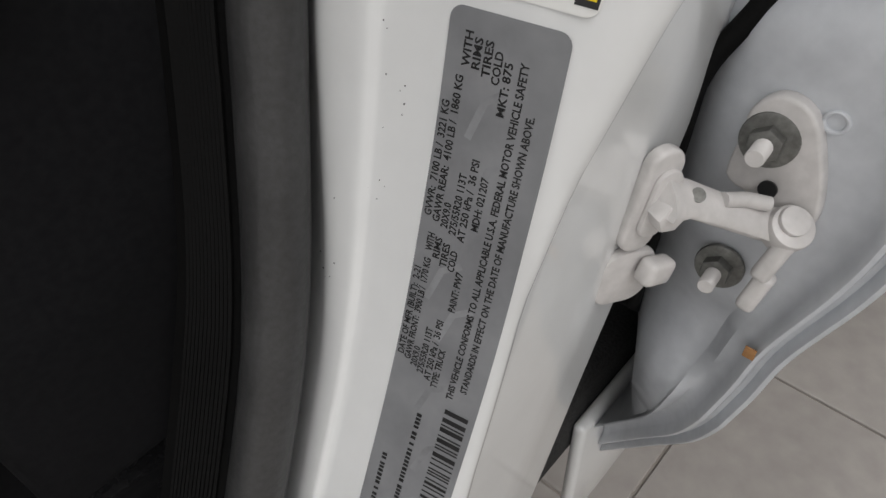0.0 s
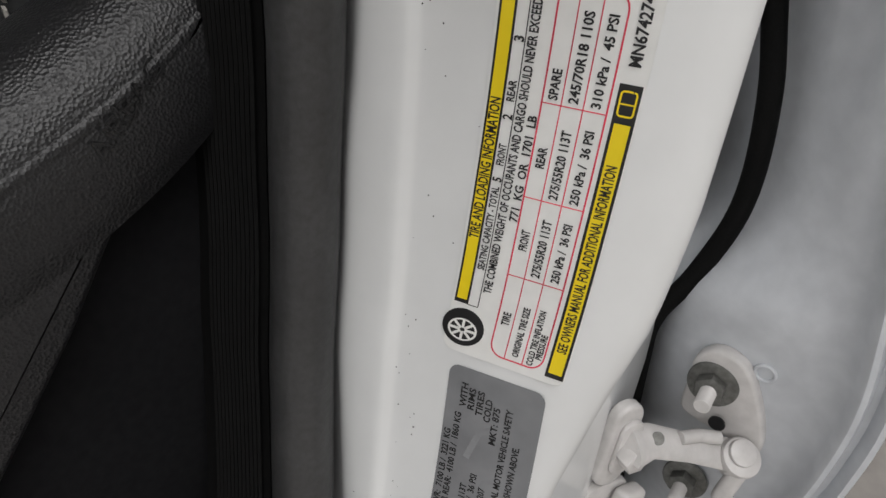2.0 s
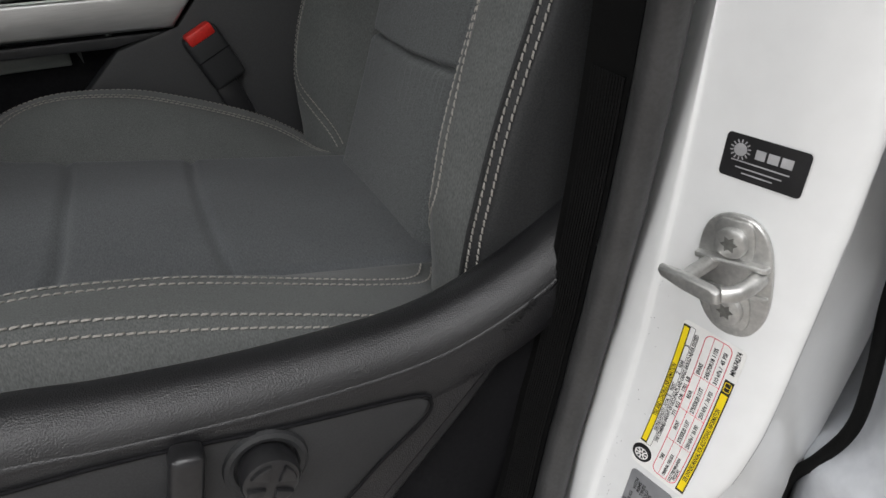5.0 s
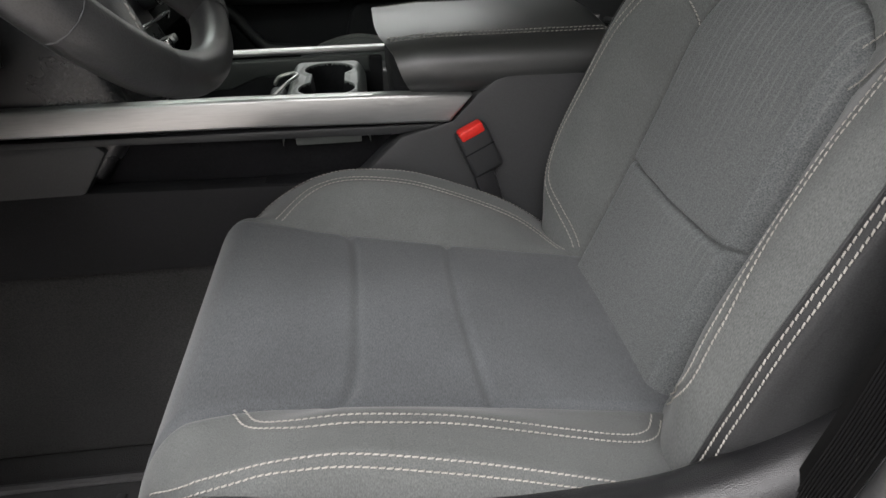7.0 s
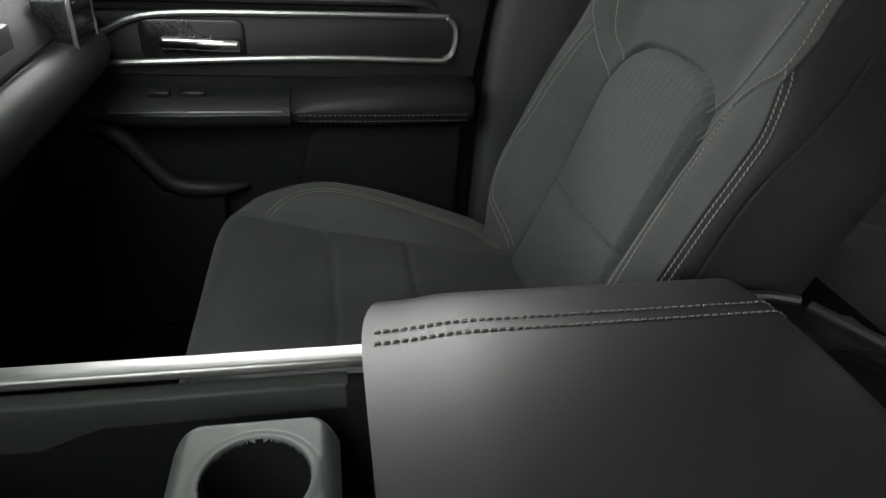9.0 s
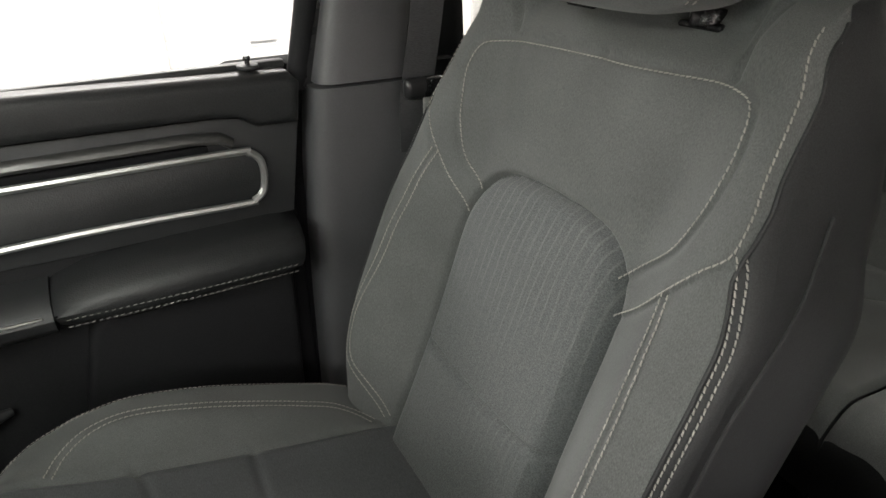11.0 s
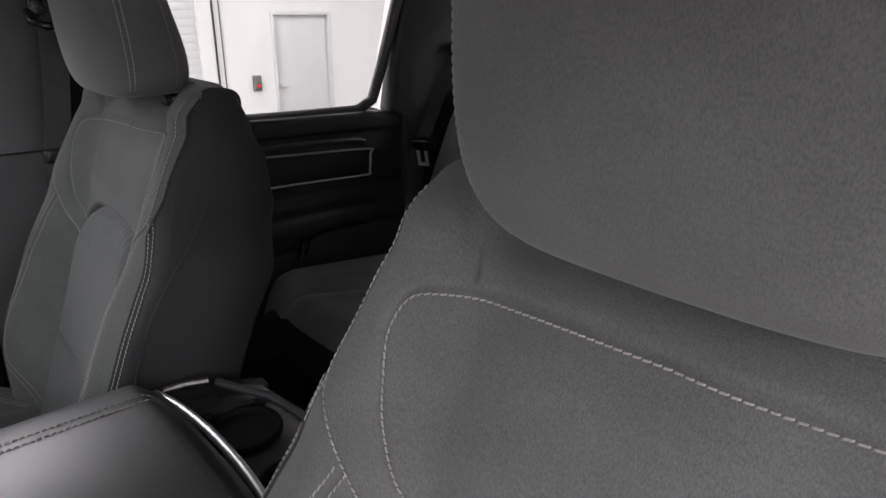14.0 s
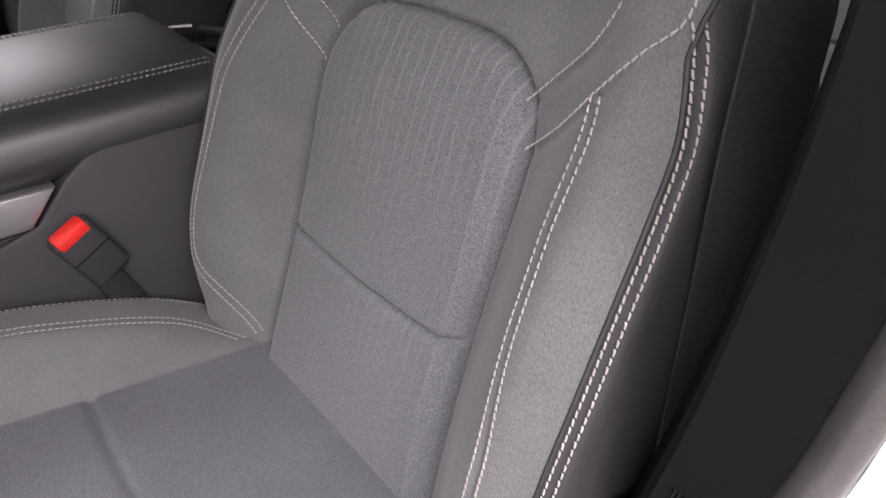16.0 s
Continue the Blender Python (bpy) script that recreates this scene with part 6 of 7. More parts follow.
def rear_section(label, yc, half, fancy, group):
    seat = thing("bench_section", label, "rear seat", (0, yc, 0), group)
    us = np.sin(np.linspace(-1, 1, 191) * math.pi / 2 * 0.86) / math.sin(math.pi / 2 * 0.86)
    zs = np.linspace(1.0, 1.485, 211)
    zz = np.repeat(zs[:, None], len(us), 1)
    ss = np.repeat(us[None, :] * half, len(zs), 0)
    pts = np.stack([rear_back_front(ss, zz, half, fancy), ss, zz], 2)
    cs, cz = (ss[:-1, :-1] + ss[1:, 1:]) / 2, (zz[:-1, :-1] + zz[1:, 1:]) / 2
    w = np.interp(cz, [p[1] for p in R_INSERT], [p[0] for p in R_INSERT], right=0)
    ins = (seam_side(cs) < w) & (cz < 1.348) if fancy else np.zeros(cs.shape, bool)
    sheet("backrest_cover", pts, ~ins, FABRIC, seat)
    if fancy:
        sheet("insert_panel", pts, ins & (cz > 1.163), RIBBED, seat, "ribbed charcoal cloth insert")
        sheet("lumbar_panel", pts, ins & (cz <= 1.163), FABRIC, seat)
        for sg in (1, -1):
            q = np.array(shifted(R_YOKE, 0.004))
            q[:, 0] = q[:, 0] * sg * SEAM_WIDEN - SEAM_SHIFT
            q = even(q, 0.003)
            x = rear_back_front(q[:, 0], q[:, 1], half, True)
            part("stitching", stitches(np.stack([x - 0.002, q[:, 0], q[:, 1]], 1), np.tile([-1, 0, 0.4], (len(q), 1))), DIM_THREAD, seat, smooth=False)
    rim = [pts[j, 0] for j in range(len(zs))] + [pts[-1, i] for i in range(1, len(us) - 1)] + [pts[j, -1] for j in range(len(zs) - 1, -1, -1)]
    part("side_panel", loft(shell_ring(rim[::3], np.array([0.92, 0, -0.39]), 0.09, 5, lambda t: 0.004 * math.sin(math.pi * t)), False), FABRIC, seat)
    return seat


REAR = "rear seat sections"
rear_section("charcoal cloth rear backrest with a ribbed insert", 0.480, 0.232, True, REAR)
rear_section("plain charcoal middle rear backrest with a folding armrest panel", 0.02, 0.222, False, REAR)
rear_section("charcoal cloth rear backrest with a ribbed insert", -0.440, 0.232, True, REAR)
structure("seat_filler", rbox((1.115, -0.74, 0.95), (1.2, 0.80, 1.41), 0.02), DEEP, "dark lining behind the rear seat")


def rear_headrest(yc, hy, hz, zc, label):
    h = thing("rear_headrest", label, "headrest", (0, yc, 0), "rear headrests")
    part("headrest_pad", headrest_mesh(1.045, zc, 0.045, hy, hz, 0.16, seg=20), SIDE_FABRIC, h)
    for sg in (1, -1):
        part("headrest_post", cyl((1.06, sg * 0.076, 1.478), (0.2, 0, 1), 0.006, 0.06, 12), CHROME, h)
        part("post_sleeve", cyl((1.058, sg * 0.076, 1.462), (0.2, 0, 1), 0.014, 0.014, 14, 0.003), GLOSS_BLACK, h)
    return h


rear_headrest(0.482, 0.104, 0.094, 1.577, "dark rear headrest on two chrome posts")
rear_headrest(-0.440, 0.104, 0.094, 1.577, "dark rear headrest on two chrome posts")
rear_headrest(0.025, 0.135, 0.058, 1.490, "low wide dark middle headrest")


def rear_cushion(name, label, ya, yb, lines):
    seat = thing(name, label, "rear seat", group="rear seat sections")
    us = np.sin(np.linspace(-1, 1, 101) * math.pi / 2 * 0.86) / math.sin(math.pi / 2 * 0.86)
    xs = np.r_[np.linspace(0.445, 0.50, 26), np.linspace(0.505, 0.86, 70)]
    xx = np.repeat(xs[:, None], len(us), 1)
    half, mid = (yb - ya) / 2, (ya + yb) / 2
    yy = np.repeat((mid + half * us)[None, :], len(xs), 0)
    z = 1.068 - 0.10 * (xx - 0.5) - 0.05 * np.clip((0.50 - xx) / 0.055, 0, 1) ** 2.2
    for edge, drop in ((yb - yy, 0.03 if yb > 0.7 else 0.008), (yy - ya, 0.03 if ya < -0.6 else 0.008)):
        z = z - drop * np.clip(1 - edge / (drop + 0.004), 0, 1) ** 2.2
    if yb > 0.7:
        inner = np.interp(xx, [0.445, 0.485, 0.60, 0.711, 0.86], [0.63, 0.617, 0.585, 0.51, 0.40])
        z = z + 0.024 * smooth(0.0, 0.06, yy - inner) * smooth(0.445, 0.53, xx) - 0.03 * smooth(0.05, 0.0, (xx - 0.445) + 0.7 * (yb - yy))
    for line in lines:
        z = z - groove(line_distance(yy, xx, line), 0.008, 0.007)
        z = z + 0.006 * np.exp(-(np.abs(line_distance(yy, xx, line) - 0.03) / 0.02) ** 2)
    pts = np.stack([xx, yy, z], 2)
    sheet("cushion_cover", pts, np.ones((len(xs) - 1, len(us) - 1), bool), FABRIC, seat)
    rim = [pts[j, 0] for j in range(len(xs) - 1, -1, -1)] + [pts[0, i] for i in range(1, len(us) - 1)] + [pts[j, -1] for j in range(len(xs))]
    part("cushion_skirt", loft(shell_ring(rim[::2], np.array([0.1, 0, -1.0]) / 1.005, 0.11, 4, lambda t: 0.006 * math.sin(math.pi * t)), False), SIDE_FABRIC, seat)
    part("seat_base", rbox((0.50, ya + 0.04, 0.645), (0.95, yb - 0.04, 1.0), 0.02), DEEP, seat)
    return seat


rear_cushion("rear_cushion", "charcoal cloth rear cushion by the passenger door", 0.315, 0.735, [[(0.63, 0.45), (0.617, 0.485), (0.585, 0.60), (0.51, 0.711), (0.40, 0.85)]])
rear_cushion("rear_cushion", "charcoal cloth middle rear cushion with two ridges", -0.245, 0.311, [[(0.232, 0.45), (0.214, 0.50), (0.17, 0.62), (0.13, 0.77)], [(0.28, 0.60), (0.20, 0.70), (0.13, 0.77)], [(0.02, 0.45), (0.03, 0.82)], [(-0.14, 0.45), (-0.12, 0.6), (-0.16, 0.82)]])
rear_cushion("rear_cushion", "charcoal cloth rear cushion by the driver side", -0.675, -0.249, [[(-0.60, 0.46), (-0.59, 0.82)]])

# centre belt, its tongue, and the buckles in the seat crease
cb = thing("seat_belt", "black centre belt lying over the rear backrest", "seat belt", group="seat belts")
strap(cb, [(1.09, 0.246, 1.490), (1.035, 0.242, 1.482), (1.0, 0.236, 1.42), (0.945, 0.214, 1.30), (0.900, 0.203, 1.21), (0.848, 0.218, 1.13)], (0.0, 1, 0.0), 0.048)
part("tongue_grip", turned(rbox((-0.010, -0.034, -0.012), (0.010, 0.034, 0.012), 0.005, 3), pose(0.838, 0.222, 1.147, 0, -25, 10)), GLOSS_BLACK, cb)
part("tongue", turned(join(rbox((-0.0016, -0.013, -0.045), (0.0016, 0.013, -0.02), 0.001), rbox((-0.0016, -0.02, -0.024), (0.0016, 0.02, -0.008), 0.001)), pose(0.828, 0.218, 1.140, 0, -15, 10)), STEEL, cb, "bright steel belt tongue")


def crease_buckle(at, rz, label):
    """A short buckle that lies in the crease of the rear seat."""
    bk = thing("belt_buckle", label, "belt buckle", at)
    bk.matrix_world = pose(*at, 0, 8, rz)
    body = part("buckle_body", rbox((0.0, -0.020, -0.010), (0.062, 0.020, 0.010), 0.006, 3), GLOSS_BLACK, bk)
    part("release_button", rbox((-0.0045, -0.016, -0.007), (0.010, 0.016, 0.0115), 0.003), RED, body, "red release button")
    return bk


for sx, yy in ((0.843, 0.574), (0.843, 0.340)):
    latch = thing("child_seat_anchor", "black anchor slot in the rear seat crease", "seat anchor")
    part("slot", rbox((sx, yy - 0.018, 1.046), (sx + 0.04, yy + 0.018, 1.080), 0.006), GLOSS_BLACK, latch)
    part("slot_hole", rbox((sx - 0.002, yy - 0.014, 1.050), (sx + 0.004, yy + 0.014, 1.076), 0.003), DEEP, latch)
    part("anchor_bar", rbox((sx - 0.003, yy - 0.011, 1.061), (sx - 0.001, yy + 0.011, 1.0628), 0.0008), STEEL, latch, "thin steel anchor bar")

crease_buckle((0.762, 0.318, 1.058), -32, "short black rear buckle with a red button in the seat crease")
crease_buckle((0.800, -0.020, 1.058), -32, "short black middle buckle with a red button")

# ---- driver side pillar, seen through the open front door ----
PILLAR = np.array(spline([(0.50, -0.20), (0.62, -0.135), (0.72, -0.088), (0.834, -0.032), (0.90, -0.006), (0.946, 0.0085), (0.99, 0.020), (1.059, 0.0305), (1.165, 0.036), (1.30, 0.038), (1.5, 0.048), (1.8, 0.085), (1.9, 0.10)], 8))
SLANT = 0.28


EDGE_SHIFT = np.array(spline([(0.5, -0.02), (0.72, -0.017), (0.815, -0.0125), (0.86, -0.007), (0.9076, 0.001), (0.94, 0.005), (1.0, 0.006), (1.037, 0.003), (1.075, -0.0005), (1.12, -0.0075), (1.184, -0.0163), (1.24, -0.024),
                              (1.30, -0.030), (1.45, -0.036), (1.6, -0.015), (2.0, 0.06)], 6))
CORNER_SHIFT = ([0.5, 0.70, 0.76, 0.80, 0.86, 0.90, 0.94, 0.965, 1.0, 1.06, 1.13, 1.19, 1.3, 1.5, 2.0], [0.008, 0.010, 0.012, 0.015, 0.018, 0.014, 0.005, -0.002, -0.0065, -0.0095, -0.0145, -0.018, -0.022, -0.022, 0.09])


def jamb_x(y, z):
    return np.interp(z, PILLAR[:, 0], PILLAR[:, 1]) + SLANT * (-0.742 - np.asarray(y, float))


def edge_at(z):
    return float(np.interp(z, EDGE_SHIFT[:, 0], EDGE_SHIFT[:, 1]))


def corner_at(z):
    return float(np.interp(z, *CORNER_SHIFT))


post = thing("b_pillar", "glossy white painted door pillar with a black rubber seal", "pillar", kind="structure")
sections = []
for z in np.r_[np.linspace(0.5, 0.8, 14), np.linspace(0.815, 1.2, 40), np.linspace(1.23, 1.86, 18)]:
    edge, corner = edge_at(z), corner_at(z)
    prof = [(-0.655, 0.034), (-0.690, 0.012), (-0.698, 0.0050), (-0.701, 0.0026), (-0.7045, 0.0008), (-0.709, -0.0006), (-0.7145, -0.0015), (-0.7170, -0.0016), (-0.7186, -0.0012), (-0.7200, -0.0004), (-0.7215, -0.0001), (-0.726, 0.0), (-0.742, 0.0), (-0.760, 0.0), (-0.7675, 0.0005), (-0.7735, 0.0016), (-0.7785, 0.0034), (-0.7825, 0.0058), (-0.7853, 0.0088), (-0.7866, 0.0120), (-0.7858, 0.0160), (-0.782, 0.0205),
            (-0.776, 0.026), (-0.768, 0.034), (-0.762, 0.055), (-0.758, 0.10), (-0.753, 0.14), (-0.748, 0.185), (-0.70, 0.19), (-0.655, 0.18)]
    ring = []
    for y, dx in prof:
        w = float(smooth(-0.735, -0.70, y))
        y2 = y + edge * w + corner * float(smooth(-0.745, -0.785, y)) if dx < 0.095 else y + edge * w
        ring.append(Vector((float(jamb_x(y2, z)) + dx, y2, z)))
    sections.append(ring)
part("jamb_panel", loft(sections, True, True), WHITE_PAINT, post, "glossy white jamb panel")


def follow(y, dx, zs=np.linspace(0.55, 1.84, 64)):
    return [(float(np.interp(z, PILLAR[:, 0], PILLAR[:, 1])) + SLANT * (-0.742 - y) + dx, y + edge_at(z), z) for z in zs]


part("seal_bulb", tube(follow(-0.6915, -0.006), 0.0113, 16), RUBBER, post, "smooth black rubber seal")
for k in range(12):
    part("seal_rib", tube(follow(-0.6772 + 0.003 * k, -0.0105 + 0.0012 * k, np.linspace(0.55, 1.2, 40)), 0.0010, 5), RIB_RUBBER, post)
part("seal_backing", loft([[Vector(p), Vector(q)] for p, q in zip(follow(-0.682, -0.0108), follow(-0.634, 0.0070))], False), RIB_RUBBER, post)
inner_rings = []
for z in np.linspace(0.62, 1.84, 28):
    xc = float(np.interp(z, PILLAR[:, 0], PILLAR[:, 1]))
    lean = edge_at(z)
    inner_rings.append([Vector((xc + 0.002, -0.634 + lean, z)), Vector((xc + 0.008, -0.622 + lean, z)), Vector((xc + 0.05, -0.606 + lean, z)), Vector((xc + 0.18, -0.610 + lean, z)), Vector((xc + 0.24, -0.65 + lean, z)), Vector((xc + 0.10, -0.68 + lean, z))])
part("inner_cover", loft(inner_rings, True, True), BASE_PLASTIC, post, "dark plastic inner pillar cover")
# small paint runs and dust specks under the seal
speck = random.Random(5)
specks = []
for k in range(90):
    z = speck.uniform(0.86, 1.09)
    y = -0.707 - abs(speck.gauss(0, 0.012))
    if y < -0.738:
        continue
    r = speck.uniform(0.00008, 0.00025)
    specks.append(turned(rbox((-0.0001, -r, -r), (0.0001, r, r), 0), pose(float(jamb_x(y, z)) - 0.0002, y, z, speck.uniform(0, 90))))
tagged(part("dust_specks", join(*specks), TRIM, post), kind="stuff")


# stickers that follow the curved metal
class Sticker:
    """A film on the jamb: a runs up the pillar from the lower edge, b from the inner edge outwards, in metres."""

    def __init__(self, z_low, y_low, tilt, length, height, drop):
        self.drop, self.y, self.tilt, self.length, self.height = drop, y_low, tilt, length, height
        zs = np.linspace(z_low, z_low + 0.4, 200)
        xs = jamb_x(np.full(200, -0.742), zs)
        self.arc = np.r_[0, np.cumsum(np.hypot(np.diff(zs), np.diff(xs)))]
        self.zs = zs

    def at(self, a, b, lift):
        z = float(np.interp(a, self.arc, self.zs))
        y = self.y - self.tilt * (z - self.zs[0]) - b * 0.963
        z -= b * self.drop
        slope = float(jamb_x(y, z + 0.004) - jamb_x(y, z - 0.004)) / 0.008
        n = Vector((-1, -SLANT, slope)).normalized()
        return Vector((float(jamb_x(y, z)), y, z)) + n * lift

    def patch(self, a0, a1, b0, b1, lift, r=0.0, na=None):
        na = na or max(2, int((a1 - a0) / 0.004) + 1)
        ts = np.linspace(0, 1, na + 1)
        if r > 0:
            q = np.array([0, 0.04, 0.15, 0.4, 0.7, 1.0]) * r / (a1 - a0)
            ts = np.r_[q, np.linspace(r / (a1 - a0), 1 - r / (a1 - a0), na)[1:-1], 1 - q[::-1]]
        bm = bmesh.new()
        rows = []
        for t in ts:
            a = a0 + (a1 - a0) * t
            e = min(a - a0, a1 - a)
            inset = r - math.sqrt(max(0.0, r * r - (r - e) ** 2)) if e < r else 0.0
            rows.append([bm.verts.new(self.at(a, b0 + inset + (b1 - b0 - 2 * inset) * k / 4, lift)) for k in range(5)])
        for p, q2 in zip(rows, rows[1:]):
            for k in range(4):
                bm.faces.new((p[k], p[k + 1], q2[k + 1], q2[k]))
        return bm

    def text(self, words, a0, a1, b_mid, size, lift):
        """Words set to run exactly from a0 to a1."""
        def letters(weight):
            cu = bpy.data.curves.new("words", "FONT")
            cu.body, cu.size, cu.resolution_u, cu.offset = words, 1.0, 2, weight
            ob = bpy.data.objects.new("words", cu)
            scene.collection.objects.link(ob)
            me = bpy.data.meshes.new_from_object(ob.evaluated_get(bpy.context.evaluated_depsgraph_get()))
            bpy.data.objects.remove(ob)
            bpy.data.curves.remove(cu)
            xs = [v.co.x for v in me.vertices]
            return me, min(xs), max(xs)
        me, lo, hi = letters(0.0)
        bpy.data.meshes.remove(me)
        me, lo, hi = letters(0.026)
        bm = bmesh.new()
        bm.from_mesh(me)
        bpy.data.meshes.remove(me)
        for v in bm.verts:
            a = a0 + (v.co.x - lo) / (hi - lo) * (a1 - a0)
            v.co = self.at(a, b_mid - (v.co.y - 0.34) * size * 1.38, lift)
        return bm

    def line(self, pts, w, lift):
        """A printed line through points (a, b)."""
        pts = np.array(pts, float)
        bm = bmesh.new()
        t = np.gradient(pts, axis=0)
        t /= np.linalg.norm(t, axis=1)[:, None] + 1e-12
        nrm = np.stack([-t[:, 1], t[:, 0]], 1) * w / 2
        rows = [(bm.verts.new(self.at(*(p + q), lift)), bm.verts.new(self.at(*(p - q), lift))) for p, q in zip(pts, nrm)]
        for (a, b), (c, d) in zip(rows, rows[1:]):
            bm.faces.new((a, b, d, c))
        return bm


FILM, INK, OVER = 0.0003, 0.00048, 0.00064
tire = thing("tire_placard", "white tire and loading placard with yellow bars and red table", "sticker")
st = Sticker(0.9519, -0.7336, 0.063, 0.1132, 0.0403, 0.093)
L, H = st.length, st.height
film = part("film", st.patch(0, L, 0, H, FILM, 0.0035), PAPER, tire, "white label film")


def strip(sk, parent, a0, a1, b0, b1, material, lift=INK, name="bar"):
    return part(name, sk.patch(a0 * sk.length, a1 * sk.length, b0 * sk.height, b1 * sk.height, lift), material, parent, smooth=False)


def words(sk, parent, s, a0, a1, b, size, material=None):
    return part("lettering", sk.text(s, a0 * sk.length, a1 * sk.length, b * sk.height, size, OVER), material or BLACK_INK, parent, smooth=False)


top_bar = strip(st, tire, 0.150, 0.972, 0.000 + 0.02, 0.135, BLACK_INK, name="black_bar")
part("yellow_bar", st.patch(0.162 * L, 0.96 * L, 0.036 * H, 0.119 * H, OVER - 0.00008), YELLOW, top_bar, smooth=False)
words(st, top_bar, "TIRE AND LOADING INFORMATION", 0.345, 0.715, 0.078, 0.0030)
for pts in ([(0.150, 0.215), (0.972, 0.215)], [(0.972, 0.13), (0.972, 0.215)], [(0.150, 0.13), (0.150, 0.215)]):
    q = even([(a * L, b * H) for a, b in pts], 0.003)
    q = np.vstack([q, [pts[-1][0] * L, pts[-1][1] * H]])
    part("rule", st.line(q, 0.00028, INK), BLACK_INK, tire, smooth=False)
words(st, tire, "SEATING CAPACITY - TOTAL", 0.262, 0.497, 0.176, 0.0022)
words(st, tire, "5", 0.510, 0.522, 0.176, 0.0027)
words(st, tire, "FRONT", 0.553, 0.608, 0.176, 0.0022)
words(st, tire, "2", 0.668, 0.681, 0.176, 0.0027)
words(st, tire, "REAR", 0.712, 0.762, 0.176, 0.0022)
words(st, tire, "3", 0.848, 0.861, 0.176, 0.0027)
words(st, tire, "THE COMBINED WEIGHT OF OCCUPANTS AND CARGO SHOULD NEVER EXCEED", 0.200, 0.945, 0.262, 0.0025)
words(st, tire, "771  KG  OR  1701  LB", 0.418, 0.690, 0.345, 0.0025)


def rounded_path(a0, a1, b0, b1, r):
    out = []
    for ca, cb, ang in ((a1 - r, b1 - r, 0), (a0 + r, b1 - r, 90), (a0 + r, b0 + r, 180), (a1 - r, b0 + r, 270)):
        for k in range(7):
            t = radians(ang + 15 * k)
            out.append((ca + r * math.cos(t), cb + r * math.sin(t)))
    return out + out[:1]


table = part("table_frame", st.line(even(rounded_path(0.028 * L, 0.982 * L, 0.385 * H, 0.805 * H, 0.0042), 0.0012), 0.00045, INK), RED_INK, tire, smooth=False)
for pts in ([(0.03, 0.512), (0.98, 0.512)], [(0.03, 0.655), (0.98, 0.655)], [(0.272, 0.387), (0.272, 0.803)], [(0.490, 0.387), (0.490, 0.803)], [(0.725, 0.387), (0.725, 0.803)]):
    q = even([(a * L, b * H) for a, b in pts], 0.003)
    q = np.vstack([q, [pts[-1][0] * L, pts[-1][1] * H]])
    part("table_line", st.line(q, 0.0003, INK), RED_INK, table, smooth=False)
for s, a0, a1, b in (("TIRE", 0.125, 0.165, 0.452), ("FRONT", 0.348, 0.405, 0.452), ("REAR", 0.57, 0.622, 0.452), ("SPARE", 0.735, 0.805, 0.452)):
    words(st, table, s, a0, a1, b, 0.0025)
for s, a0, a1, b, sz in (("ORIGINAL TIRE SIZE", 0.045, 0.195, 0.588, 0.0021), ("275/55R20 113T", 0.285, 0.445, 0.585, 0.0026), ("275/55R20 113T", 0.500, 0.672, 0.585, 0.0026),
                         ("245/70R18 110S", 0.735, 0.935, 0.585, 0.0026), ("COLD TIRE INFLATION", 0.035, 0.200, 0.708, 0.0020), ("PRESSURE", 0.06, 0.135, 0.765, 0.0020),
                         ("250 kPa /  36 PSI", 0.285, 0.448, 0.73, 0.0025), ("250 kPa /  36 PSI", 0.500, 0.682, 0.73, 0.0025), ("310 kPa /  45 PSI", 0.735, 0.935, 0.73, 0.0025)):
    words(st, table, s, a0, a1, b, sz)
low_bar = strip(st, tire, 0.020, 0.800, 0.842, 0.985, BLACK_INK, name="black_bar")
part("yellow_bar", st.patch(0.034 * L, 0.712 * L, 0.862 * H, 0.965 * H, OVER - 0.00008), YELLOW, low_bar, smooth=False)
words(st, low_bar, "SEE OWNERS MANUAL FOR ADDITIONAL INFORMATION", 0.100, 0.615, 0.914, 0.0029)
book = part("book_symbol", st.line(even(rounded_path(0.730 * L, 0.785 * L, 0.865 * H, 0.962 * H, 0.0008), 0.0006), 0.0005, OVER), YELLOW, low_bar, smooth=False)
part("book_spine", st.line([(0.757 * L, 0.868 * H), (0.757 * L, 0.96 * H)], 0.0004, OVER), YELLOW, book, smooth=False)
words(st, tire, "MN674274", 0.838, 0.982, 0.905, 0.0030)
# wheel picture: tyre, rim and spokes
ctr = (0.072 * L, 0.135 * H)


def ring_patch(sk, c, r0, r1, squash, lift, n=28):
    bm = bmesh.new()
    rows = [(bm.verts.new(sk.at(c[0] + r0 * squash * math.cos(t), c[1] + r0 * math.sin(t), lift)), bm.verts.new(sk.at(c[0] + r1 * squash * math.cos(t), c[1] + r1 * math.sin(t), lift)))
            for t in [2 * math.pi * k / n for k in range(n)]]
    for k in range(n):
        (a, b), (c2, d) = rows[k], rows[(k + 1) % n]
        bm.faces.new((a, b, d, c2))
    return bm


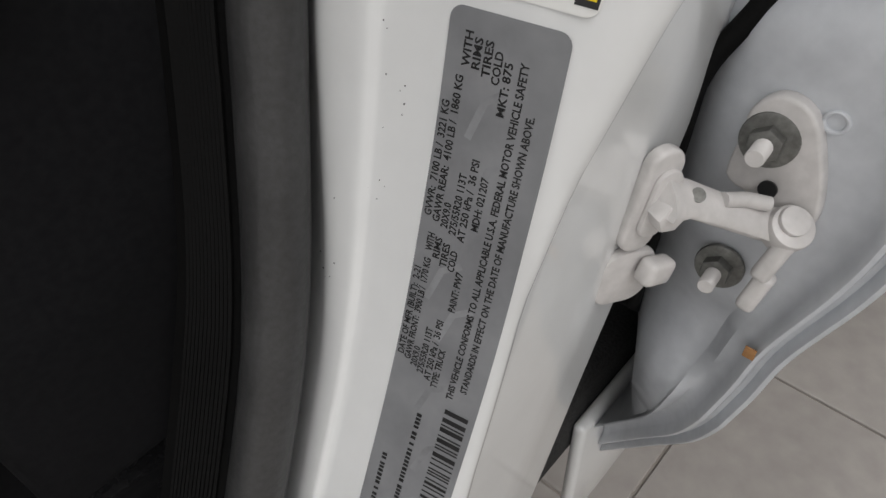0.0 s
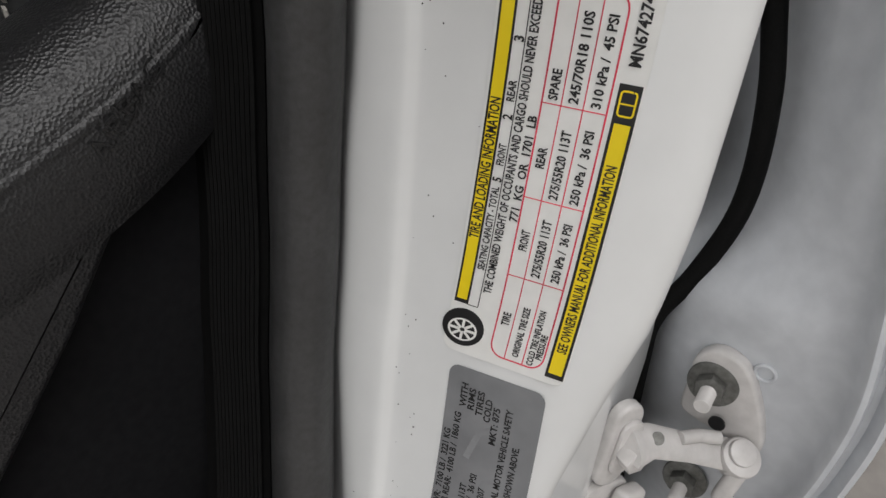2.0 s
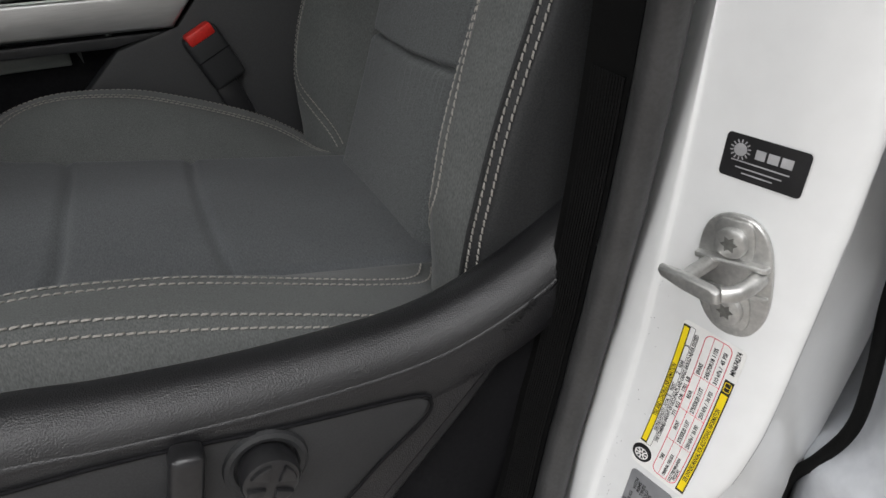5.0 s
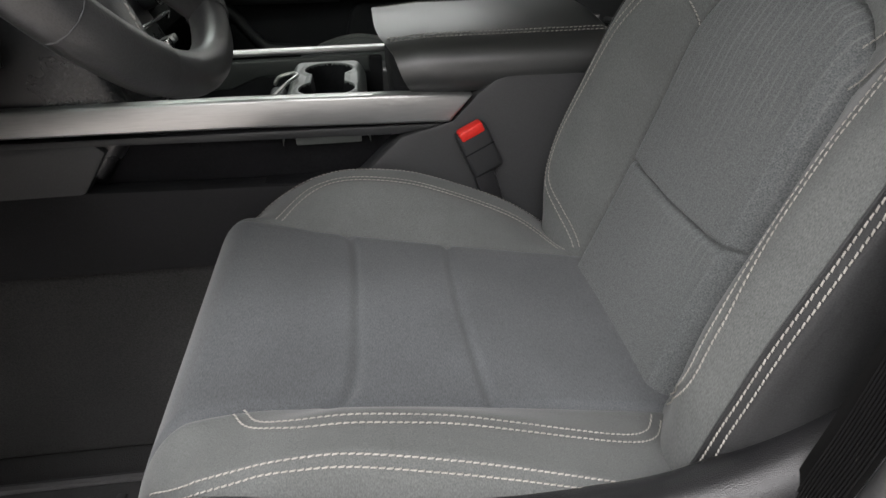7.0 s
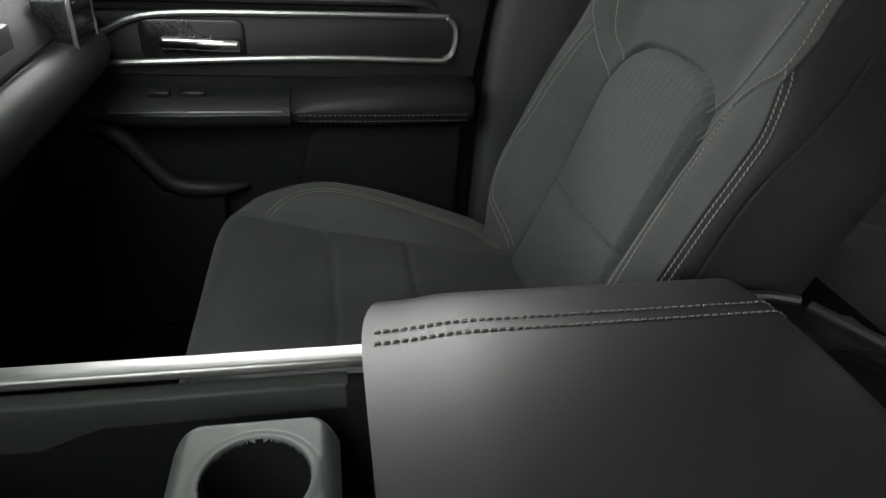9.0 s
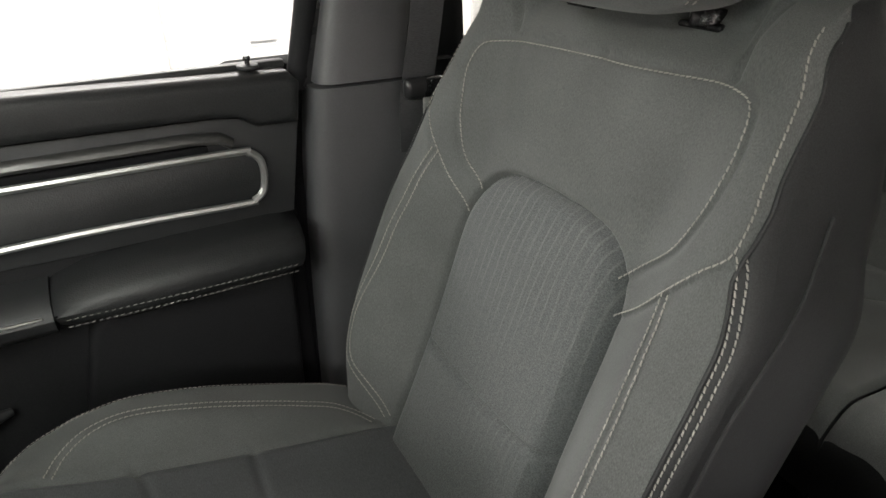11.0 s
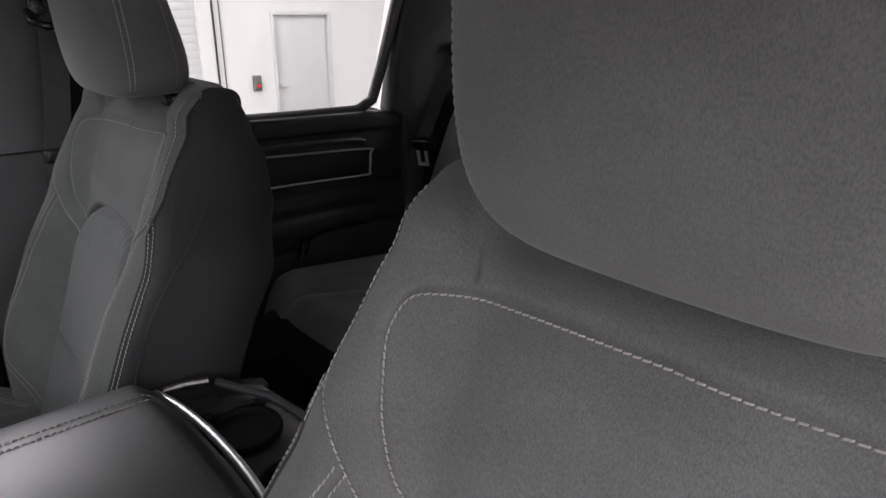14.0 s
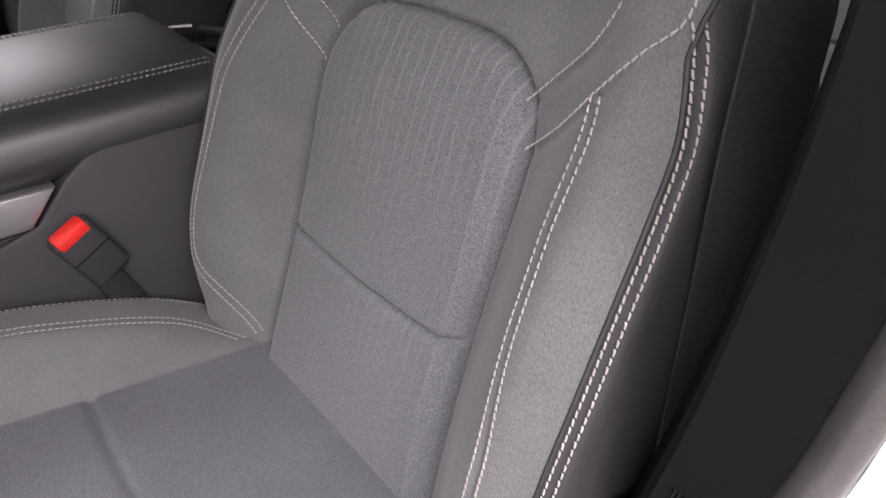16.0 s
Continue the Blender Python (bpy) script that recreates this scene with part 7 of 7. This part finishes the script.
tyre = part("wheel_picture", ring_patch(st, (ctr[0] + 0.0008, ctr[1]), 0.0001, 0.0070, 0.92, INK), BLACK_INK, tire, smooth=False)
part("rim_ring", ring_patch(st, ctr, 0.0042, 0.0049, 0.78, OVER), PAPER, tyre, smooth=False)
for k in range(8):
    t = math.pi / 4 * k
    part("spoke_stroke", st.line([(ctr[0] + 0.0008 * 0.78 * math.cos(t), ctr[1] + 0.0008 * math.sin(t)), (ctr[0] + 0.0042 * 0.78 * math.cos(t), ctr[1] + 0.0042 * math.sin(t))], 0.0009, OVER), PAPER, tyre, smooth=False)

cert = thing("certification_label", "grey vehicle certification label with small black print", "sticker")
sc = Sticker(0.7330, -0.7426, -0.025, 0.2330, 0.0324, 0.083)
LC, HC = sc.length, sc.height
part("film", sc.patch(0, LC, 0, HC, FILM, 0.0035), GREY_FILM, cert, "grey label film")
DTOP = LC + 0.002


def cwords(s, d0, d1, b, size=0.0023):
    part("lettering", sc.text(s, DTOP - d1, DTOP - d0, b * HC, size, INK), BLACK_INK, cert, smooth=False)


for s, d0, d1, b in (("WITH", 0.0075, 0.0165, 0.185), ("RIMS", 0.0085, 0.0165, 0.272), ("TIRES", 0.0085, 0.0178, 0.365), ("COLD", 0.0105, 0.0190, 0.455), ("MKT: 875", 0.0125, 0.0265, 0.545),
                     ("GVWR:  7100 LB /  3221 KG", 0.0265, 0.0610, 0.062), ("GAWR REAR:  4100 LB /  1860 KG", 0.0190, 0.0620, 0.150), ("20X9.0", 0.0550, 0.0630, 0.238), ("275/55R20 113T", 0.0450, 0.0642, 0.328),
                     ("AT 250 kPa /  36 PSI", 0.0400, 0.0655, 0.418), ("MDH: 021207", 0.0440, 0.0605, 0.528), ("WITH", 0.0660, 0.0720, 0.135), ("RIMS", 0.0665, 0.0735, 0.215), ("TIRES", 0.0675, 0.0755, 0.300),
                     ("COLD", 0.0690, 0.0760, 0.385), ("PAINT: PW7", 0.0750, 0.0890, 0.478), ("DATE OF MFR (BUILT):  2-21", 0.0785, 0.1110, 0.058), ("GAWR FRONT:  3900 LB /  1770 KG", 0.0745, 0.1120, 0.140),
                     ("20X9.0", 0.1060, 0.1135, 0.222), ("275/55R20 113T", 0.0975, 0.1150, 0.305), ("AT 250 kPa /  36 PSI", 0.0935, 0.1165, 0.395), ("TYPE: TRUCK", 0.1030, 0.1180, 0.485),
                     ("THIS VEHICLE CONFORMS TO ALL APPLICABLE U.S.A. FEDERAL MOTOR VEHICLE SAFETY", 0.0115, 0.1195, 0.675), ("STANDARDS IN EFFECT ON THE DATE OF MANUFACTURE SHOWN ABOVE.", 0.0240, 0.1150, 0.800),
                     ("U.S.A.", 0.168, 0.178, 0.70)):
    cwords(s, d0, d1, b)
bars = random.Random(11)
d = 0.1215
while d < 0.178:
    w = bars.choice((0.0006, 0.0006, 0.0012, 0.0018))
    part("barcode_bar", sc.patch(LC - d - w, LC - d, 0.67 * HC, 0.93 * HC, INK, 0, 1), BLACK_INK, cert, smooth=False)
    d += w + bars.choice((0.0006, 0.0009, 0.0015))
for d0, d1, b in ((0.150, 0.176, 0.16), (0.128, 0.176, 0.42)):
    d = d0
    while d < d1:
        w = bars.choice((0.0010, 0.0012, 0.0014))
        part("print_bar", sc.patch(LC - d - w, LC - d, (b - 0.028) * HC, (b + 0.028) * HC, INK, 0, 1), BLACK_INK, cert, smooth=False)
        d += w + bars.choice((0.0005, 0.0006, 0.0016))
# faint silver blocks printed in the film
for d0, b0 in ((0.022, 0.3), (0.040, 0.44), (0.075, 0.2), (0.088, 0.4), (0.118, 0.35), (0.140, 0.5)):
    part("watermark", sc.line([(LC - d0 - 0.011, b0 * HC), (LC - d0, (b0 + 0.1) * HC), (LC - d0 + 0.004, (b0 + 0.28) * HC)], 0.0022, FILM + 0.00006), surface("watermark_film", (0.205, 0.21, 0.22), (0.235, 0.24, 0.25), 0.42, patch=40, bump=0) if d0 < 0.03 else bpy.data.materials["watermark_film"], cert, smooth=False)

blk = thing("maker_sticker", "small black sticker with a silver emblem shape", "sticker")
sb = Sticker(1.1557, -0.743, 0.07, 0.0234, 0.0427, 0.056)
part("film", sb.patch(0, 0.0234, 0, 0.0427, FILM, 0.0024), BLACK_INK, blk, "black label film")
emb = part("emblem_disc", ring_patch(sb, (0.0155, 0.0085), 0.0001, 0.0034, 1.0, INK), GREY_INK, blk, smooth=False)
for k in range(14):
    t = 2 * math.pi * k / 14
    part("emblem_ray", sb.line([(0.0155 + 0.0037 * math.cos(t), 0.0085 + 0.0037 * math.sin(t)), (0.0155 + 0.0054 * math.cos(t), 0.0085 + 0.0054 * math.sin(t))], 0.0007, INK), GREY_INK, emb, smooth=False)
for b0, b1 in ((0.0165, 0.0215), (0.0228, 0.0283), (0.0295, 0.0352)):
    part("emblem_block", sb.patch(0.0128, 0.0178, b0, b1, INK), GREY_INK, blk, smooth=False)
for a0, b0, b1 in ((0.0093, 0.005, 0.035), (0.0060, 0.008, 0.032), (0.0034, 0.012, 0.028)):
    part("print_bar", sb.patch(a0, a0 + 0.0007, b0, b1, INK), GREY_INK, blk, smooth=False)

# striker
SZ = 1.1015
strk = thing("door_striker", "grey steel door striker with two star bolts on the jamb", "door striker")
sx = float(jamb_x(-0.7625, SZ))
strk.matrix_world = Matrix.Translation((sx, -0.7625, SZ)) @ pose(0, 0, 0, 0, 0, -math.degrees(math.atan(SLANT)) * -1) @ pose(0, 0, 0, -6, 0, 0)
plate = [(0.0205, 0.0), (0.0205, 0.016), (0.0165, 0.029), (0.008, 0.0365), (-0.008, 0.0365), (-0.0175, 0.027), (-0.021, 0.012), (-0.021, -0.016), (-0.0145, -0.031), (-0.006, -0.0365), (0.006, -0.0365), (0.0155, -0.029), (0.0205, -0.016)]
part("striker_plate", prism(softened(plate), "x", -0.0028, 0.001, 0.0012, 3), STEEL, strk, "dull grey steel plate")
for zz in (0.0218, -0.0188):
    part("bolt_boss", prism([(a * 0.62, zz + b) for a, b in rounded(0, 0, 0.0185, 0.0125, 0.0095)], "x", -0.0042, -0.001, 0.0012), STEEL, strk)
    bolt = part("star_bolt", cyl((-0.0062, 0.0, zz), (-1, 0, 0), 0.0088, 0.005, 28, 0.0018), STEEL, strk)
    star = []
    for k in range(12):
        r = 0.0048 if k % 2 == 0 else 0.0028
        star.append((r * math.cos(math.pi / 6 * k), zz + r * math.sin(math.pi / 6 * k)))
    part("star_socket", prism(star, "x", -0.0091, -0.0085, 0), STEEL_DARK, bolt, smooth=False)
part("striker_ledge", rbox((-0.0075, -0.0205, 0.0085), (-0.002, 0.0205, 0.0125), 0.0015), STEEL, strk)
part("striker_ledge", rbox((-0.0045, -0.0205, -0.0095), (-0.002, 0.0205, -0.006), 0.001), STEEL, strk)
part("striker_pin", tube([(-0.002, 0.012, 0.0065), (-0.018, 0.0125, 0.0068), (-0.029, 0.012, 0.0068)], 0.0043, 14), STEEL, strk)
part("striker_pin", tube([(-0.002, -0.0150, 0.0040), (-0.016, -0.0155, 0.0042), (-0.025, -0.0135, 0.0042), (-0.030, -0.008, 0.0044)], [0.0048, 0.0046, 0.0046, 0.0042], 14), STEEL, strk)
blade = [(0.0235, 0.0115), (0.0245, 0.0085), (0.0225, 0.0055), (0.010, 0.0018), (-0.008, -0.0008), (-0.0125, 0.0005), (-0.0125, 0.0066), (-0.008, 0.0090), (0.010, 0.0112)]
part("striker_blade", turned(prism(blade, "x", -0.0345, -0.0290, 0.0018, 3), pose(0, 0, 0, 0, 0, -5)), STEEL, strk, "flat steel striker blade")

# hinge between the pillar and the rear door
rdoor = thing("rear_driver_door", "white rear door, closed, with its folded front edge showing", "car door")
HG = pose(0.097, -0.760, 0.838, 0, 12, -25)
hinge = part("hinge", turned(prism(rounded(0.001, 0, 0.0088, 0.026, 0.0086), "y", -0.004, 0.003, 0.002, 3), HG), HINGE_PAINT, rdoor, "painted hinge with bolts and worn paint")
part("leaf_step", turned(prism(rounded(0.003, 0.001, 0.0066, 0.017, 0.0064), "y", -0.007, -0.003, 0.002), HG), HINGE_PAINT, hinge)
hexa = [(0.003 + 0.0072 * math.cos(math.pi / 3 * k), 0.0072 * math.sin(math.pi / 3 * k)) for k in range(6)]
part("hex_bolt", turned(prism(hexa, "y", -0.015, -0.006, 0.0012), HG), HINGE_PAINT, hinge)
part("lower_leaf", turned(prism(rounded(0, 0, 0.015, 0.016, 0.010), "y", -0.003, 0.003, 0.002), pose(0.094, -0.758, 0.794, 0, 10, -25)), HINGE_PAINT, hinge)
part("lower_tab", turned(rbox((-0.008, -0.007, -0.006), (0.009, 0.003, 0.007), 0.003, 3), pose(0.100, -0.768, 0.800, 0, 20, -15)), HINGE_PAINT, hinge)
arm_pts = [(0.094, -0.770, 0.846), (0.108, -0.774, 0.839), (0.124, -0.786, 0.828), (0.142, -0.803, 0.817)]
part("hinge_arm", join(tube(arm_pts, [0.0105, 0.0085, 0.0075, 0.0085], 12, False, 0.34), tube([(a, b + 0.003, c - 0.007) for a, b, c in arm_pts], [0.0035, 0.0032, 0.003, 0.0038], 8)), HINGE_PAINT, hinge)
part("arm_rib", tube([(0.122, -0.783, 0.834), (0.132, -0.789, 0.831), (0.139, -0.797, 0.828)], 0.0035, 10), HINGE_PAINT, hinge)
part("arm_slot", cyl((0.109, -0.7765, 0.8415), (-0.3, -0.5, 0.8), 0.0032, 0.001, 16), STEEL_DARK, hinge)
leafp = [(-0.7733, 0.8611), (-0.783, 0.872), (-0.796, 0.8699), (-0.8033, 0.8611), (-0.8136, 0.8346), (-0.8161, 0.8136), (-0.801, 0.8183), (-0.7725, 0.8215), (-0.7719, 0.8341), (-0.7743, 0.8488)]
part("door_leaf", prism(softened(leafp), "x", 0.150, 0.158, 0.002, 3), HINGE_PAINT, hinge, "painted hinge leaf")
part("pin_boss", join(cyl((0.142, -0.807, 0.817), (-0.35, -0.45, 0.82), 0.0102, 0.012, 24, 0.002), cyl((0.1405, -0.8088, 0.8238), (-0.35, -0.45, 0.82), 0.0068, 0.003, 24, 0.0008)), HINGE_PAINT, hinge)
part("stop_finger", turned(rbox((-0.006, -0.004, -0.020), (0.005, 0.005, 0.006), 0.003, 3), pose(0.138, -0.810, 0.812, 12, 14, 0)), HINGE_PAINT, hinge)
part("stop_finger", turned(rbox((-0.005, -0.004, -0.018), (0.005, 0.005, 0.004), 0.003, 3), pose(0.136, -0.808, 0.790, 10, 14, 0)), HINGE_PAINT, hinge)
for yy, zz, xx in ((-0.786, 0.851, 0.149), (-0.783, 0.770, 0.153)):
    part("washer", cyl((xx, yy, zz), (-1, -0.1, 0.15), 0.0125, 0.003, 28, 0.0008), STEEL_DARK, hinge)
    part("nut", cyl((xx - 0.004, yy, zz), (-1, -0.1, 0.15), 0.0078, 0.007, 6, 0.0008), STEEL_DARK, hinge)
    axis = Vector((-1, -0.1, 0.15)).normalized()
    tip = Vector((xx - 0.004, yy, zz)) + axis * 0.003
    part("stud", tube([tuple(tip + axis * 0.00055 * k) for k in range(26)], [0.0036 if k > 24 else 0.0041 - 0.0005 * (k % 2) for k in range(26)], 14), HINGE_PAINT, hinge)
part("pressed_ring", tube([(0.1560, -0.806 + 0.0046 * math.cos(a), 0.864 + 0.0046 * math.sin(a)) for a in np.linspace(0, 2 * math.pi, 25)[:-1]], 0.0010, 8, True), DOOR_EDGE_GREY, rdoor, "small round pressing")
part("drain_hole", cyl((0.1455, -0.793, 0.830), (-1, 0, 0.1), 0.0042, 0.001, 16), BLACK_INK, hinge)

# rear door leaf: folded front edge, hem and outer skin
HEM = np.array(spline([(0.40, -0.70), (0.54, -0.7615), (0.61, -0.792), (0.689, -0.8105), (0.737, -0.8185), (0.793, -0.835), (0.83, -0.842), (0.88, -0.845), (0.95, -0.838), (1.0, -0.834), (1.06, -0.834), (1.09, -0.8355),
                       (1.14, -0.841), (1.18, -0.841), (1.3, -0.84), (1.8, -0.81)], 8))


def hem_y(z):
    return float(np.interp(z, HEM[:, 0], HEM[:, 1]))


rows, skin = [], []
for z in np.linspace(0.42, 1.42, 110):
    h = hem_y(z)
    q = float(smooth(0.95, 0.88, z))
    low = max(0.0, 0.66 - z)
    bulge = 0.014 * float(smooth(0.70, 0.62, z))
    dent = 0.012 * math.exp(-((z - 0.715) / 0.03) ** 2)
    lip = 0.006 * math.exp(-((z - 0.905) / 0.02) ** 2)
    deep = [(0.245, -0.715), (0.222, -0.738), (0.204, -0.762), (0.185, -0.780), (0.172, -0.795), (0.164, -0.808), (0.159, h + 0.022)]
    flat = [(0.235, -0.712), (0.195, -0.732), (0.170, -0.750), (0.161, -0.768), (0.158, -0.780), (0.157, -0.795), (0.156, h + 0.022)]
    prof = [(x1 * q + x2 * (1 - q) + (dent - bulge - lip * q if k > 1 else 0), max(y1 * q + y2 * (1 - q), h + 0.023) if k < 6 else h + 0.022) for k, ((x1, y1), (x2, y2)) in enumerate(zip(flat, deep))]
    prof += [(0.1565, h + 0.015), (0.1555, h + 0.010), (0.151, h + 0.005), (0.1455, h + 0.0022), (0.1440, h), (0.1450, h - 0.0022), (0.1505, h - 0.0035), (0.1510, h - 0.006), (0.1470, h - 0.0085), (0.1450, h - 0.0105), (0.1465, h - 0.013)]
    full = 0.012 * float(smooth(0.80, 0.95, z))
    rows.append([Vector((x + 0.3 * low, y, z)) for x, y in prof])
    skin.append([Vector((0.1465 + 0.3 * low, h - 0.0131, z)), Vector((0.160 + 0.3 * low, h - 0.0145, z)), Vector((0.25 + 0.3 * low, h - 0.012 - full, z)), Vector((0.6, h - 0.008 - full, z)), Vector((1.0, h - 0.008 - full, z)), Vector((1.0, h + 0.02, z)), Vector((0.25 + 0.3 * low, h + 0.03, z))])
part("edge_panel", loft(rows, False), DOOR_EDGE_GREY, rdoor, "folded grey-white door edge")
part("outer_skin", loft(skin, True, True), WHITE_PAINT, rdoor, "glossy white door skin")
strip_pts = [(0.204, -0.760, 1.40), (0.198, -0.764, 1.15), (0.187, -0.763, 1.05), (0.174, -0.775, 0.99), (0.172, -0.775, 0.94), (0.166, -0.763, 0.90), (0.163, -0.747, 0.865), (0.161, -0.744, 0.83), (0.165, -0.738, 0.70)]
part("weatherstrip", tube([tuple(p) for p in spline([np.array(q) for q in strip_pts], 8)], 0.0050, 12), RIB_RUBBER, rdoor)
part("door_window_frame", prism([(0.15, 1.41), (0.19, 1.80), (0.26, 1.80), (0.22, 1.41)], "y", -0.80, -0.76, 0.006), GLOSS_BLACK, rdoor)
part("gap_lining", rbox((0.19, -0.735, 0.66), (0.235, -0.69, 1.42), 0.004), DEEP, rdoor)
part("dirt_mark", turned(rbox((-0.0005, -0.003, -0.004), (0.0005, 0.003, 0.004), 0.0004), pose(0.1415, hem_y(0.735) + 0.004, 0.735)), surface("rust_mark", (0.3, 0.14, 0.05), (0.38, 0.2, 0.08), 0.8), rdoor)

boot = thing("wiring_boot", "black corrugated rubber wiring boot between pillar and door", "rubber boot")
path = [np.array(q) for q in ((0.10, -0.800, 1.26), (0.116, -0.808, 1.215), (0.126, -0.810, 1.18), (0.130, -0.8065, 1.147), (0.133, -0.8055, 1.122), (0.145, -0.808, 1.107), (0.165, -0.810, 1.103))]
line = even(spline(path, 12), 0.0016)
part("bellows", tube([tuple(p) for p in line], [0.0150 + 0.0016 * math.sin(2 * math.pi * k / 6.2) for k in range(len(line))], 20), BOOT_RUBBER, boot)
part("boot_collar", rbox((0.075, -0.812, 1.25), (0.13, -0.775, 1.275), 0.006, 3), GLOSS_BLACK, boot)
part("boot_recess", turned(prism(rounded(0, 0, 0.026, 0.052, 0.024), "x", -0.010, 0.010, 0.004), pose(0.164, -0.806, 1.133, 0, 0, 6)), GLOSS_BLACK, boot)

# true size of the pillar group
PIVOT = Vector((-0.221, -0.978, 1.297))
TRUE_SIZE = Matrix.Translation(PIVOT) @ Matrix.Scale(0.88, 4) @ Matrix.Translation(-PIVOT)
for ob in (post, tire, cert, blk, strk, rdoor, boot):
    ob.matrix_world = TRUE_SIZE @ ob.matrix_basis

# belt on the driver side pillar
db = thing("seat_belt", "black driver seat belt with a chrome tongue at the pillar", "seat belt", group="seat belts")
across = (0.9, -0.3, -0.2)
strap(db, [(0.078, -0.6395, 1.497), (0.085, -0.640, 1.478), (0.084, -0.648, 1.430), (0.075, -0.656, 1.412), (0.063, -0.6625, 1.353), (0.068, -0.664, 1.25), (0.078, -0.664, 1.1), (0.09, -0.664, 0.8)], across, 0.050)
strap(db, [(0.135, -0.645, 1.72), (0.115, -0.644, 1.62), (0.09, -0.642, 1.53), (0.078, -0.6405, 1.498)], across, 0.042)
strap(db, [(0.0785, -0.6415, 1.496), (0.083, -0.6418, 1.484), (0.086, -0.642, 1.473)], across, 0.049, 0.0026)
for bx, bz in ((0.0865, 1.4755), (0.081, 1.4905)):
    q = even(np.array([(bx + 0.9 * w, -0.6440 - 0.3 * w, bz - 0.2 * w) for w in np.linspace(-0.021, 0.021, 9)]), 0.002)
    part("belt_stitching", stitches(q, np.tile([-0.3, -0.95, 0], (len(q), 1)), 0.0024, 0.0012, 0.0008), DIM_THREAD, db, smooth=False)
part("tongue_grip", join(turned(rbox((-0.029, -0.006, -0.005), (0.029, 0.004, 0.006), 0.004, 3), pose(0.078, -0.642, 1.501, 0, 12, -18)),
                         turned(rbox((-0.010, -0.006, -0.010), (0.008, 0.005, 0.009), 0.005, 3), pose(0.054, -0.632, 1.500, 0, 12, -18))), GLOSS_BLACK, db)
part("tongue", turned(join(rbox((-0.0022, -0.0010, -0.034), (0.0022, 0.0010, 0.0), 0.0008), rbox((-0.0045, -0.0018, -0.009), (0.0045, 0.0018, 0.001), 0.0012)), pose(0.066, -0.634, 1.486, 0, -10, 52)), STEEL, db, "bright steel belt tongue")
rear_door_trim(-0.735, -1, "rear_driver_door_trim", "black rear door trim on the driver side")

# ---- floor tiles, the nearest as pieces of their own ----
TS = 0.45
tile_bm = rbox((-TS / 2 + 0.003, -TS / 2 + 0.003, -0.012), (TS / 2 - 0.003, TS / 2 - 0.003, 0.0), 0.0015, 1)
tile_me = bpy.data.meshes.new("floor_tile")
tile_bm.to_mesh(tile_me)
tile_bm.free()
tile_me.materials.append(TILE)
tiles = thing("tile_floor", "beige stone-look showroom floor tiles", "floor tiles", kind="structure")
near, far = [], []
for i in range(-20, 20):
    for j in range(-16, 16):
        c = (0.12 + TS * i, -0.05 + TS * j)
        if not (x0 + TS / 2 < c[0] < x1 - TS / 2 and y0 + TS / 2 < c[1] < y1 - TS / 2):
            continue
        (near if -1.0 < c[0] < 4.6 and -5.0 < c[1] < -0.4 else far).append(c)
for c in near:
    ob = new("floor_tile", tile_me)
    ob.parent = tiles
    ob.matrix_world = pose(c[0], c[1], 0)
v, f = [], []
for c in far:
    k = len(v)
    q = TS / 2 - 0.003
    for z in (-0.012, 0.0):
        v += [(c[0] - q, c[1] - q, z), (c[0] + q, c[1] - q, z), (c[0] + q, c[1] + q, z), (c[0] - q, c[1] + q, z)]
    f += [(k + 4, k + 5, k + 6, k + 7), (k, k + 1, k + 5, k + 4), (k + 1, k + 2, k + 6, k + 5), (k + 2, k + 3, k + 7, k + 6), (k + 3, k, k + 4, k + 7)]
me = bpy.data.meshes.new("far_tiles")
me.from_pydata(v, [], f)
me.materials.append(TILE)
tagged(new("far_tiles", me), "", "", kind="stuff").parent = tiles
